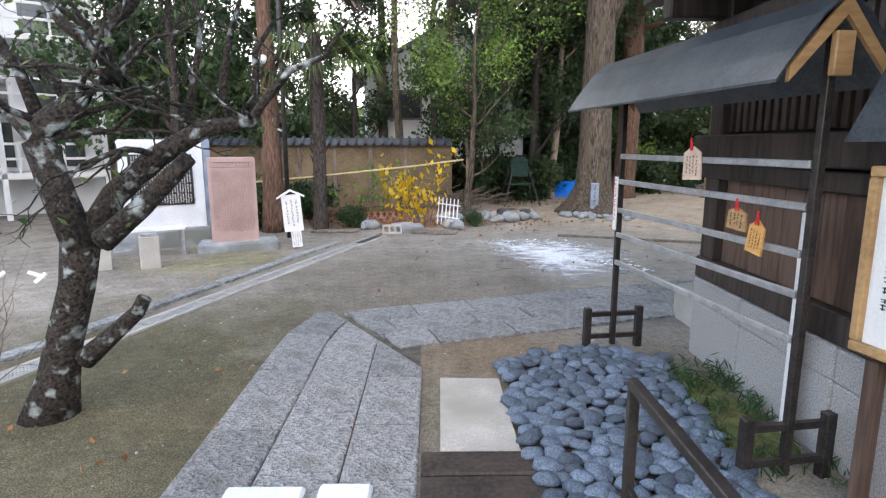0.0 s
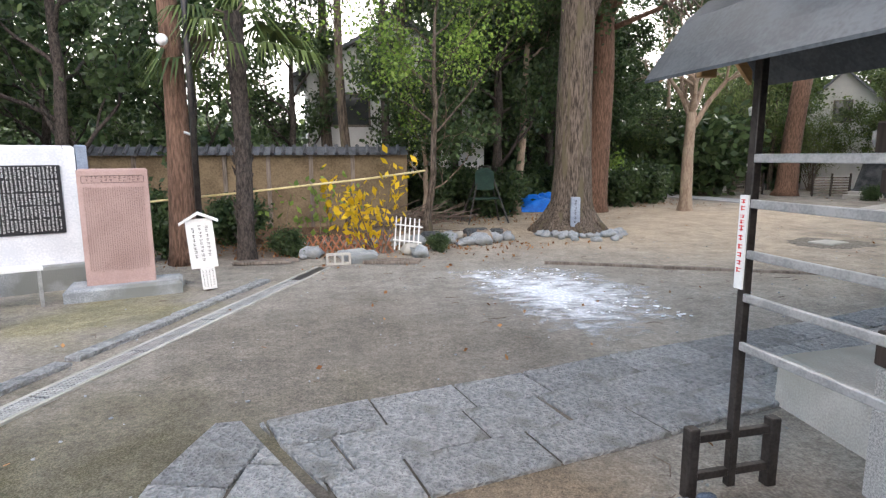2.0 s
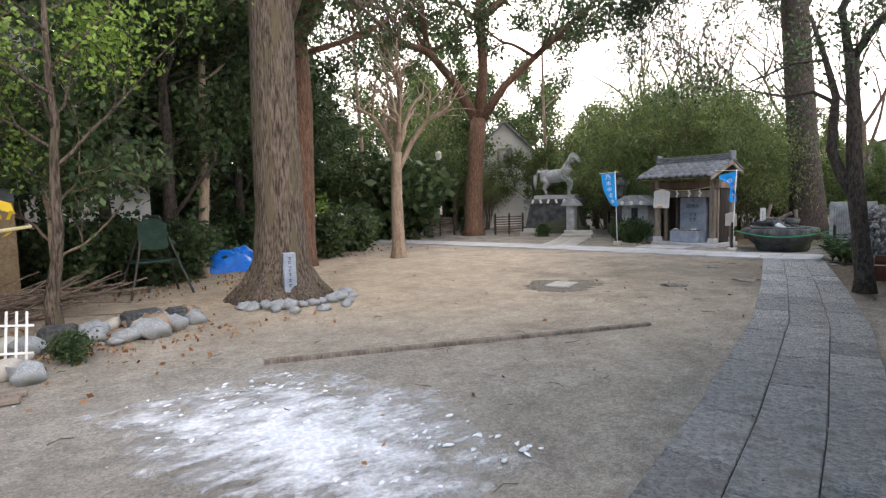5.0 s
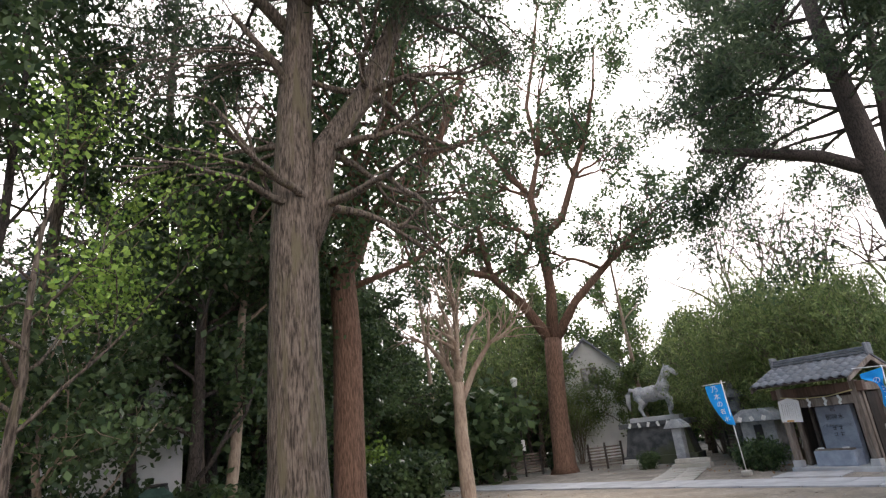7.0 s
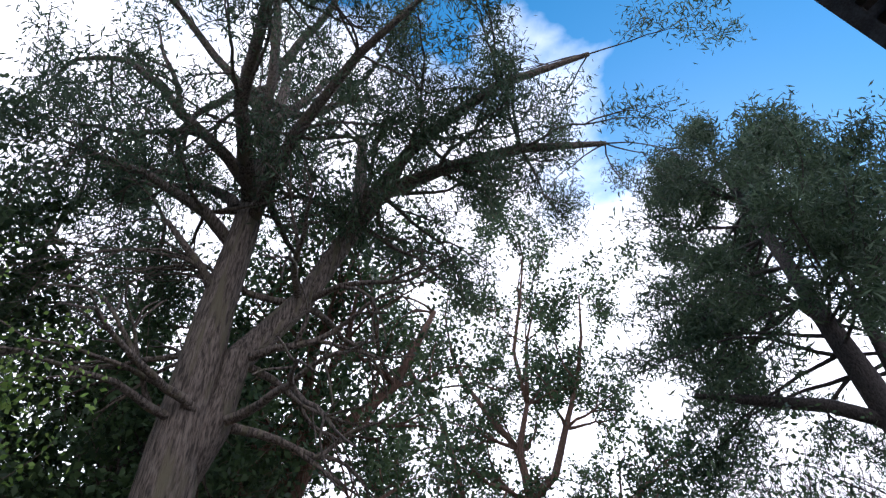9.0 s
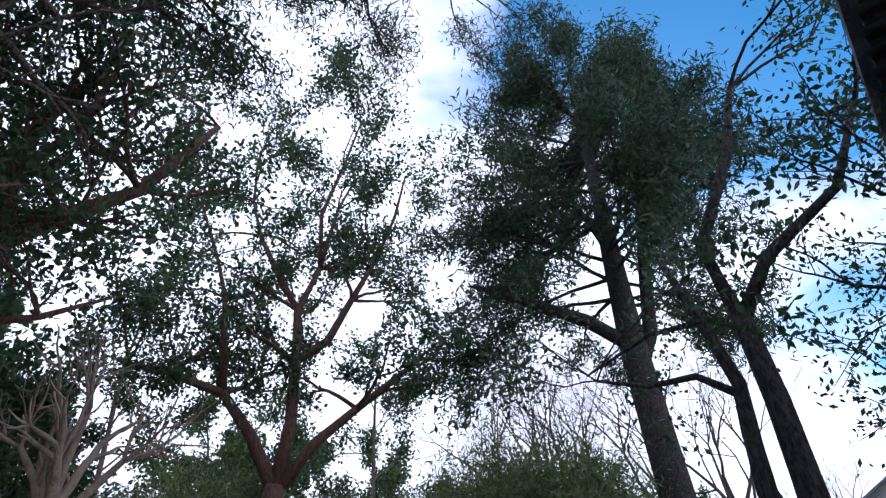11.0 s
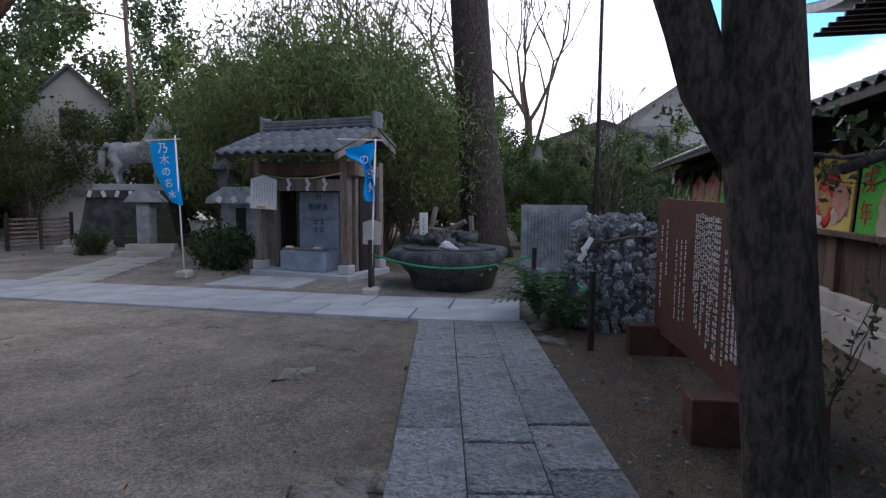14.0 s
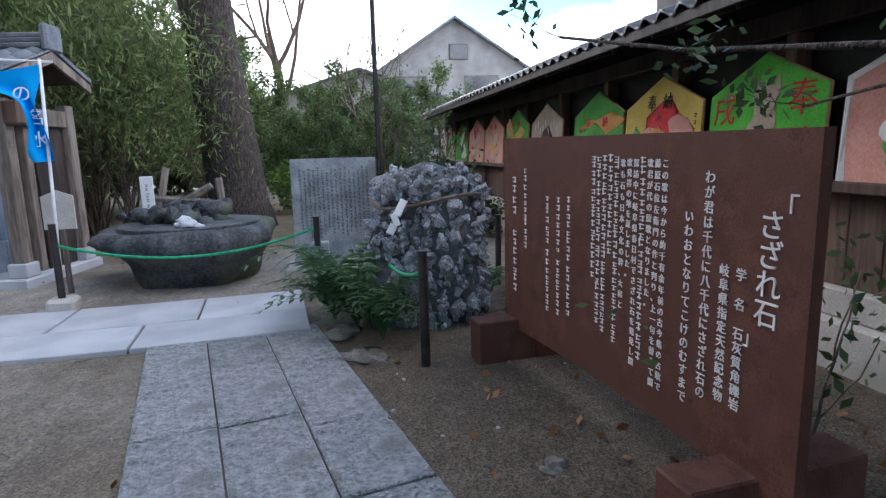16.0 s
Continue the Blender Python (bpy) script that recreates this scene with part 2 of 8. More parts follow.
M = {
    "granite": surface("granite", (0.24, 0.247, 0.255), (0.52, 0.525, 0.53), 15, 0.88, 1.0, 44, vary=0.2, stain=(0.27, 0.27, 0.25), relief=0.2, stain_at=0.56, tight=0.13),
    "smooth_granite": surface("smooth_granite", (0.33, 0.34, 0.36), (0.47, 0.48, 0.5), 2, 0.7, 0.15, 120, vary=0.1),
    "speckled_granite": surface("speckled_granite", (0.24, 0.24, 0.24), (0.5, 0.49, 0.48), 90, 0.75, 0.25, 220),
    "pink_stone": surface("pink_stone", (0.38, 0.26, 0.24), (0.47, 0.335, 0.31), 3, 0.8, 0.2, 70),
    "white_stone": surface("white_stone", (0.62, 0.64, 0.68), (0.78, 0.79, 0.82), 2.5, 0.7, 0.2, 40),
    "statue_stone": surface("statue_stone", (0.3, 0.315, 0.33), (0.52, 0.53, 0.545), 6, 0.8, 0.3, 40),
    "grey_stone": surface("grey_stone", (0.22, 0.24, 0.26), (0.42, 0.44, 0.46), 5, 0.8, 0.4, 60, stain=(0.2, 0.21, 0.2)),
    "blue_stone": surface("blue_stone", (0.22, 0.26, 0.33), (0.36, 0.41, 0.5), 4, 0.6, 0.15, 80),
    "dark_stone": surface("dark_stone", (0.036, 0.041, 0.046), (0.12, 0.125, 0.13), 3.5, 0.75, 0.6, 30, stain=(0.09, 0.1, 0.06)),
    # black of the text plaque; elsewhere it paints the shade of hollows
    "plaque_and_shade_black": surface("plaque_and_shade_black", (0.015, 0.015, 0.017), (0.03, 0.03, 0.033), 8, 0.35, 0.05),
    "river_stone": surface("river_stone", (0.045, 0.066, 0.1), (0.165, 0.205, 0.265), 14, 0.5, 0.1, 90, vary=0.45),
    "conglomerate": surface("conglomerate", (0.09, 0.1, 0.12), (0.42, 0.42, 0.44), 9, 0.75, 0.6, 50, vary=0.3),
    "flat_rock": surface("flat_rock", (0.13, 0.115, 0.1), (0.26, 0.235, 0.2), 12, 0.9, 0.8, 40, relief=0.04),
    "concrete": surface("concrete", (0.38, 0.36, 0.33), (0.52, 0.5, 0.46), 3, 0.9, 0.3, 70, stain=(0.33, 0.32, 0.28)),
    "dark_wood": surface("dark_wood", (0.022, 0.017, 0.015), (0.065, 0.05, 0.043), 3, 0.55, 0.3, 30, stretch=(1, 1, 0.12), vary=0.12),
    "brown_wood": surface("brown_wood", (0.07, 0.045, 0.033), (0.16, 0.105, 0.08), 3, 0.6, 0.3, 30, stretch=(1, 1, 0.1), vary=0.15),
    "weathered_wood": surface("weathered_wood", (0.11, 0.088, 0.072), (0.26, 0.22, 0.19), 4, 0.8, 0.4, 40, stretch=(1, 1, 0.1), vary=0.1),
    "honey_wood": surface("honey_wood", (0.33, 0.2, 0.09), (0.48, 0.3, 0.14), 4, 0.6, 0.15, 40, stretch=(1, 0.2, 1)),
    "pale_wood": surface("pale_wood", (0.55, 0.40, 0.30), (0.7, 0.54, 0.42), 5, 0.7, 0.1, 50),
    "sheet_metal": surface("sheet_metal", (0.045, 0.055, 0.065), (0.085, 0.1, 0.115), 5, 0.33, 0.1, 50, metal=0.3, spec=0.5),
    "steel": surface("steel", (0.36, 0.37, 0.38), (0.52, 0.53, 0.54), 12, 0.35, 0.05, 90, metal=0.6),
    "black_steel": surface("black_steel", (0.02, 0.017, 0.016), (0.05, 0.043, 0.04), 9, 0.42, 0.1, 60, metal=0.3, spec=0.5),
    "rust": surface("rust", (0.08, 0.033, 0.022), (0.14, 0.06, 0.042), 9, 0.75, 0.2, 120, stain=(0.1, 0.043, 0.03)),
    "bark": surface("bark", (0.042, 0.032, 0.025), (0.19, 0.15, 0.12), 30, 0.95, 1.0, 55, stretch=(1, 1, 0.14), relief=0.06, tight=0.09, stain=(0.13, 0.11, 0.07), stain_at=0.54),
    "red_bark": surface("red_bark", (0.09, 0.052, 0.036), (0.225, 0.135, 0.095), 30, 0.95, 1.0, 55, stretch=(1, 1, 0.15), relief=0.05, tight=0.1),
    "dark_bark": surface("dark_bark", (0.035, 0.03, 0.027), (0.11, 0.09, 0.08), 26, 0.95, 1.0, 70, stretch=(1, 1, 0.4), relief=0.05),
    "lichen_bark": surface("lichen_bark", (0.014, 0.012, 0.01), (0.065, 0.054, 0.045), 45, 0.95, 1.0, 50, stain=(0.34, 0.38, 0.37), relief=0.04, stain_at=0.565),
    "pale_bark": surface("pale_bark", (0.22, 0.16, 0.12), (0.38, 0.30, 0.23), 6, 0.9, 0.6, 30, stretch=(1, 1, 0.3)),
    "twig": surface("twig", (0.1, 0.075, 0.06), (0.2, 0.155, 0.125), 6, 0.9, 0.2, 30),
    "leaf_dark": leafy("leaf_dark", (0.034, 0.062, 0.028), (0.11, 0.165, 0.065), 0.4, 0.42),
    "leaf_mid": leafy("leaf_mid", (0.05, 0.085, 0.028), (0.15, 0.2, 0.06)),
    "leaf_bamboo": leafy("leaf_bamboo", (0.085, 0.135, 0.045), (0.27, 0.33, 0.12), 0.5, 0.45),
    "leaf_light": leafy("leaf_light", (0.12, 0.22, 0.035), (0.3, 0.42, 0.09), 0.5, 0.45),
    "leaf_yellow": leafy("leaf_yellow", (0.62, 0.40, 0.01), (0.85, 0.62, 0.03), 0.5, 0.4),
    "needle": leafy("needle", (0.04, 0.068, 0.036), (0.1, 0.14, 0.07), 0.5, 0.42),
    "dry_leaf": leafy("dry_leaf", (0.16, 0.06, 0.025), (0.42, 0.22, 0.09), 0.8, 0.1),
    "fern": leafy("fern", (0.025, 0.06, 0.02), (0.08, 0.16, 0.05)),
    "roof_tile": surface("roof_tile", (0.085, 0.095, 0.11), (0.19, 0.205, 0.23), 6, 0.45, 0.15, 60, vary=0.25, spec=0.5),
    "dark_tile": surface("dark_tile", (0.05, 0.055, 0.065), (0.12, 0.13, 0.15), 6, 0.45, 0.15, 60, vary=0.25, spec=0.5),
    "plaster": surface("plaster", (0.3, 0.285, 0.26), (0.44, 0.42, 0.39), 1.5, 0.9, 0.1, 40),
    "clay": surface("clay", (0.14, 0.105, 0.065), (0.25, 0.19, 0.12), 1.5, 0.95, 0.4, 30),
    "white_paint": surface("white_paint", (0.72, 0.72, 0.72), (0.82, 0.82, 0.81), 3, 0.6, 0.05),
    "blue_cloth": surface("blue_cloth", (0.005, 0.28, 0.72), (0.01, 0.36, 0.85), 4, 0.7, 0.1, 90),
    "blue_tarp": surface("blue_tarp", (0.005, 0.12, 0.55), (0.01, 0.2, 0.75), 5, 0.4, 0.4, 30),
    "green_rope": surface("green_rope", (0.02, 0.25, 0.11), (0.05, 0.42, 0.2), 30, 0.6, 0.3, 200),
    "bamboo_pole": surface("bamboo_pole", (0.5, 0.42, 0.2), (0.68, 0.58, 0.32), 5, 0.5, 0.1),
    # mottled bluish white for the loose flecks of the white ground patch
    "frost": surface("frost", (0.66, 0.7, 0.78), (0.95, 0.96, 0.98), 9, 0.6, 0.8, 28),
    "paper": surface("paper", (0.74, 0.74, 0.72), (0.82, 0.82, 0.8), 4, 0.7, 0.05),
    "ink": surface("ink", (0.02, 0.02, 0.02), (0.05, 0.05, 0.05), 20, 0.7, 0.0),
    "grey_ink": surface("grey_ink", (0.12, 0.08, 0.075), (0.17, 0.12, 0.11), 20, 0.7, 0.0),
    "white_ink": surface("white_ink", (0.75, 0.75, 0.74), (0.84, 0.84, 0.83), 20, 0.6, 0.0),
    "red_ink": surface("red_ink", (0.55, 0.02, 0.03), (0.7, 0.05, 0.05), 20, 0.6, 0.0),
    "green_paint": surface("green_paint", (0.06, 0.3, 0.04), (0.12, 0.45, 0.08), 4, 0.6, 0.1),
    "bright_green_paint": surface("bright_green_paint", (0.07, 0.42, 0.03), (0.13, 0.58, 0.06), 4, 0.6, 0.1),
    "pink_paint": surface("pink_paint", (0.55, 0.25, 0.2), (0.68, 0.36, 0.3), 4, 0.6, 0.1),
    "orange_paint": surface("orange_paint", (0.58, 0.3, 0.08), (0.7, 0.4, 0.14), 4, 0.6, 0.1),
    "yellow_paint": surface("yellow_paint", (0.6, 0.46, 0.08), (0.72, 0.56, 0.14), 4, 0.6, 0.1),
    "beige_paint": surface("beige_paint", (0.45, 0.36, 0.27), (0.58, 0.48, 0.38), 5, 0.7, 0.1),
    "brown_paint": surface("brown_paint", (0.06, 0.035, 0.03), (0.13, 0.08, 0.06), 5, 0.7, 0.1),
    "grey_slate": surface("grey_slate", (0.16, 0.17, 0.18), (0.27, 0.28, 0.3), 5, 0.7, 0.15),
    "terracotta": surface("terracotta", (0.3, 0.11, 0.06), (0.45, 0.2, 0.12), 5, 0.85, 0.2),
    "window_glass": surface("window_glass", (0.03, 0.035, 0.04), (0.06, 0.065, 0.07), 2, 0.12, 0.0, spec=0.8),
    "lamp_glass": surface("lamp_glass", (0.7, 0.7, 0.68), (0.8, 0.8, 0.78), 3, 0.3, 0.0),
}


# ---- geometry helpers ----
class Geo:
    """Gathers vertices and faces of one mesh."""

    def __init__(self):
        self.v, self.f = [], []

    def add(self, verts, faces, m=None):
        k = len(self.v)
        self.v += [tuple(m @ Vector(p)) if m else tuple(p) for p in verts]
        self.f += [tuple(i + k for i in f) for f in faces]
        return self

    def box(self, x0, y0, z0, x1, y1, z1, c=0.008, m=None):
        """A box with chamfered edges."""
        c = min(c, 0.3 * min(x1 - x0, y1 - y0, z1 - z0))
        lo, hi = (x0, y0, z0), (x1, y1, z1)
        verts, ids = [], {}
        for sx in (0, 1):
            for sy in (0, 1):
                for sz in (0, 1):
                    s = (sx, sy, sz)
                    corner = [hi[i] if s[i] else lo[i] for i in range(3)]
                    for ax in range(3):
                        p = [corner[i] + (0 if i == ax else (-c if s[i] else c)) for i in range(3)]
                        ids[(s, ax)] = len(verts)
                        verts.append(p)
        faces = []
        for ax in range(3):
            a, b = [i for i in range(3) if i != ax]
            for side in (0, 1):
                ring = []
                for da, db in ((0, 0), (1, 0), (1, 1), (0, 1)):
                    s = [0, 0, 0]
                    s[ax], s[a], s[b] = side, da, db
                    ring.append(ids[(tuple(s), ax)])
                faces.append(ring)
            for da in (0, 1):
                for db in (0, 1):
                    s0, s1 = [0, 0, 0], [0, 0, 0]
                    s0[a], s0[b], s1[a], s1[b] = da, db, da, db
                    s1[ax] = 1
                    s0, s1 = tuple(s0), tuple(s1)
                    faces.append([ids[(s0, a)], ids[(s1, a)], ids[(s1, b)], ids[(s0, b)]])
        for s in {k[0] for k in ids}:
            faces.append([ids[(s, 0)], ids[(s, 1)], ids[(s, 2)]])
        return self.add(verts, faces, m)

    def tube(self, pts, radii, n=8, m=None, caps=True):
        """A tapered tube along a line of points."""
        pts = [Vector(p) for p in pts]
        verts, faces = [], []
        ref = Vector((0.31, 0.17, 0.94))
        for i, p in enumerate(pts):
            d = (pts[min(i + 1, len(pts) - 1)] - pts[max(i - 1, 0)]).normalized()
            if abs(d.dot(ref)) > 0.98:
                ref = Vector((0.94, 0.2, 0.1))
            u = d.cross(ref).normalized()
            w = d.cross(u)
            r = radii[i] if isinstance(radii, (list, tuple)) else radii
            for k in range(n):
                a = 2 * math.pi * k / n
                verts.append(p + (u * math.cos(a) + w * math.sin(a)) * r)
        for i in range(len(pts) - 1):
            for k in range(n):
                faces.append((i * n + k, i * n + (k + 1) % n, (i + 1) * n + (k + 1) % n, (i + 1) * n + k))
        if caps:
            faces += [tuple(range(n)), tuple(range((len(pts) - 1) * n, len(pts) * n))]
        return self.add(verts, faces, m)

    def prism(self, poly, t0, t1, m=None):
        """An outline in x, z drawn out along y from t0 to t1."""
        n = len(poly)
        verts = [(x, t0, z) for x, z in poly] + [(x, t1, z) for x, z in poly]
        faces = [tuple(range(n)), tuple(range(n, 2 * n))] + [(i, (i + 1) % n, n + (i + 1) % n, n + i) for i in range(n)]
        return self.add(verts, faces, m)

    def slab(self, poly, z0, z1, c=0.012, m=None):
        """An outline in x, y raised from z0 to z1, with a chamfered upper edge."""
        n = len(poly)
        cx, cy = sum(p[0] for p in poly) / n, sum(p[1] for p in poly) / n
        inner = []
        for x, y in poly:
            d = math.hypot(x - cx, y - cy) or 1
            inner.append((x - (x - cx) / d * c * 1.4, y - (y - cy) / d * c * 1.4))
        verts = [(x, y, z0) for x, y in poly] + [(x, y, z1 - c) for x, y in poly] + [(x, y, z1) for x, y in inner]
        faces = [tuple(range(2 * n, 3 * n)), tuple(reversed(range(n)))]
        for i in range(n):
            j = (i + 1) % n
            faces += [(i, j, n + j, n + i), (n + i, n + j, 2 * n + j, 2 * n + i)]
        return self.add(verts, faces, m)

    def lathe(self, profile, n=20, m=None):
        """A profile of radius and height turned about z."""
        verts, faces = [], []
        for r, z in profile:
            verts += [(r * math.cos(2 * math.pi * k / n), r * math.sin(2 * math.pi * k / n), z) for k in range(n)]
        for i in range(len(profile) - 1):
            faces += [(i * n + k, i * n + (k + 1) % n, (i + 1) * n + (k + 1) % n, (i + 1) * n + k) for k in range(n)]
        faces += [tuple(range(n)), tuple(range((len(profile) - 1) * n, len(profile) * n))]
        return self.add(verts, faces, m)

    def stone(self, m=None, n=9, rings=6, rough=0.18, seed=0, flat=1.0):
        """A rounded, uneven stone about one unit across."""
        rng = random.Random(seed)
        off = Vector((rng.uniform(0, 50), rng.uniform(0, 50), rng.uniform(0, 50)))
        verts, faces = [], []
        for i in range(rings + 1):
            th = math.pi * i / rings
            for k in range(n):
                a = 2 * math.pi * k / n
                p = Vector((math.sin(th) * math.cos(a), math.sin(th) * math.sin(a), math.cos(th)))
                s = 0.5 * (1 + rough * noise.noise(p * 1.7 + off) * 2)
                verts.append((p.x * s, p.y * s, p.z * s * flat))
        for i in range(rings):
            faces += [(i * n + k, i * n + (k + 1) % n, (i + 1) * n + (k + 1) % n, (i + 1) * n + k) for k in range(n)]
        return self.add(verts, faces, m)

    def mesh(self, name, mat, smooth=False):
        me = bpy.data.meshes.new(name)
        me.from_pydata(self.v, [], self.f)
        bm = bmesh.new()
        bm.from_mesh(me)
        bmesh.ops.remove_doubles(bm, verts=bm.verts, dist=1e-5)
        bmesh.ops.recalc_face_normals(bm, faces=bm.faces)
        bm.to_mesh(me)
        bm.free()
        if smooth:
            me.shade_smooth()
        me.materials.append(mat)
        return me


def thing(name, m, label, category, group="", kind=""):
    ob = new(name)
    ob.empty_display_size = 0.2
    ob.matrix_world = m
    return tagged(ob, label, category, group, kind)


def part(name, geo, mat, parent, label="", smooth=False, m=None):
    ob = new(name, geo.mesh(name, mat, smooth) if isinstance(geo, Geo) else geo)
    ob.parent = parent
    if m:
        ob.matrix_basis = m
    return tagged(ob, label)


def single(name, geo, mat, m, label, category, group="", kind="", smooth=False):
    ob = new(name, geo.mesh(name, mat, smooth) if isinstance(geo, Geo) else geo)
    ob.matrix_world = m
    return tagged(ob, label, category, group, kind)


def letters(text, size, mat, parent, m, name="lettering", vertical=False):
    """Writing in the built-in font, as a mesh."""
    cu = bpy.data.curves.new(name, "FONT")
    cu.body = "\n".join(text) if vertical else text
    cu.size = size
    cu.align_x, cu.align_y = "CENTER", "CENTER"
    cu.space_line = 1.0
    cu.extrude = 0.002
    tmp = bpy.data.objects.new("tmp", cu)
    scene.collection.objects.link(tmp)
    me = bpy.data.meshes.new_from_object(tmp.evaluated_get(bpy.context.evaluated_depsgraph_get()))
    bpy.data.objects.remove(tmp)
    me.materials.clear()
    me.materials.append(mat)
    ob = new(name, me)
    ob.parent = parent
    ob.matrix_basis = m
    return ob


def bars(cols, x0, x1, z0, z1, t, mat, parent, seed, name="writing", gap=0.45, drop=0.1, wide=0.5):
    """Upright columns of small strokes for writing that cannot be read, on a face at y = t."""
    rng = random.Random(seed)
    g = Geo()
    w = (x1 - x0) / cols
    for c in range(cols):
        x = x0 + (c + 0.5) * w
        z, stop = z1 - rng.random() * drop * (z1 - z0), z0 + rng.random() * drop * 2 * (z1 - z0)
        while z > stop:
            h = w * wide * rng.uniform(0.6, 1.1)
            for dx, dz, sx, sz in ((0, 0.3, 0.9, 0.14), (0, -0.25, 0.7, 0.14), (rng.uniform(-.3, .3), 0, 0.16, 0.9)):
                hw, hh = w * wide * sx * 0.5, h * sz * 0.5
                g.box(x + dx * w * wide - hw, t - 0.002, z + dz * h - hh, x + dx * w * wide + hw, t + 0.002, z + dz * h + hh, 0.0005)
            z -= h * (1 + gap)
    return tagged(part(name, g, mat, parent), kind="stuff")


def wander(p, d, length, r0, r1, steps, rng, bend=0.25, lift=0.0):
    """A crooked line of points from p along d, and its radii."""
    pts, rad = [Vector(p)], [r0]
    d = Vector(d).normalized()
    for i in range(steps):
        d = (d + Vector((rng.gauss(0, bend), rng.gauss(0, bend), rng.gauss(0, bend) + lift)) * (3.0 / steps)).normalized()
        pts.append(pts[-1] + d * length / steps)
        rad.append(r0 + (r1 - r0) * (i + 1) / steps)
    return pts, rad, d


def ramify(g, tips, p, d, length, r, depth, rng, bend=0.22, lift=0.04, kids=3, spread=0.8, shrink=0.68, sides=7):
    """A limb that forks again and again; tips gathers the points that carry leaves."""
    pts, rad, end = wander(p, d, length, r, r * 0.55, 5, rng, bend, lift)
    g.tube(pts, rad, max(3, sides), caps=False)
    if depth <= 1:
        tips.extend(pts[2:])
    if depth == 0:
        return
    for k in range(kids):
        at = pts[-1] if k == 0 else pts[rng.randint(2, 5)]
        a = rng.uniform(0, 2 * math.pi)
        side = end.cross(Vector((math.cos(a), math.sin(a), 0.3))).normalized()
        nd = (end + side * spread * (0.35 if k == 0 else rng.uniform(0.7, 1.2))).normalized()
        ramify(g, tips, at, nd, length * shrink * rng.uniform(0.8, 1.15), r * 0.52, depth - 1, rng, bend, lift, kids, spread, shrink, sides - 2)


def foliage(name, tips, per, size, spread, mat, seed, long=1.6, droop=0.0, squash=1.0):
    """Many single leaves about the tips, as one mesh."""
    rng = np.random.default_rng(seed)
    c = np.repeat(np.array([tuple(p) for p in tips], dtype=float), per, axis=0)
    n = len(c)
    off = rng.normal(0, spread, (n, 3))
    off[:, 2] *= squash
    c += off
    a = rng.normal(0, 1, (n, 3))
    a[:, 2] -= droop
    a /= np.linalg.norm(a, axis=1)[:, None]
    b = np.cross(a, rng.normal(0, 1, (n, 3)))
    b /= np.linalg.norm(b, axis=1)[:, None]
    s = size * rng.uniform(0.6, 1.3, (n, 1))
    v = np.empty((n, 4, 3))
    v[:, 0] = c - a * s * long * 0.5
    v[:, 1] = c + b * s * 0.5
    v[:, 2] = c + a * s * long * 0.5
    v[:, 3] = c - b * s * 0.5
    me = bpy.data.meshes.new(name)
    me.vertices.add(4 * n)
    me.vertices.foreach_set("co", v.ravel())
    me.loops.add(4 * n)
    me.loops.foreach_set("vertex_index", np.arange(4 * n, dtype=np.int32))
    me.polygons.add(n)
    me.polygons.foreach_set("loop_start", np.arange(0, 4 * n, 4, dtype=np.int32))
    me.update(calc_edges=True)
    me.materials.append(mat)
    return me

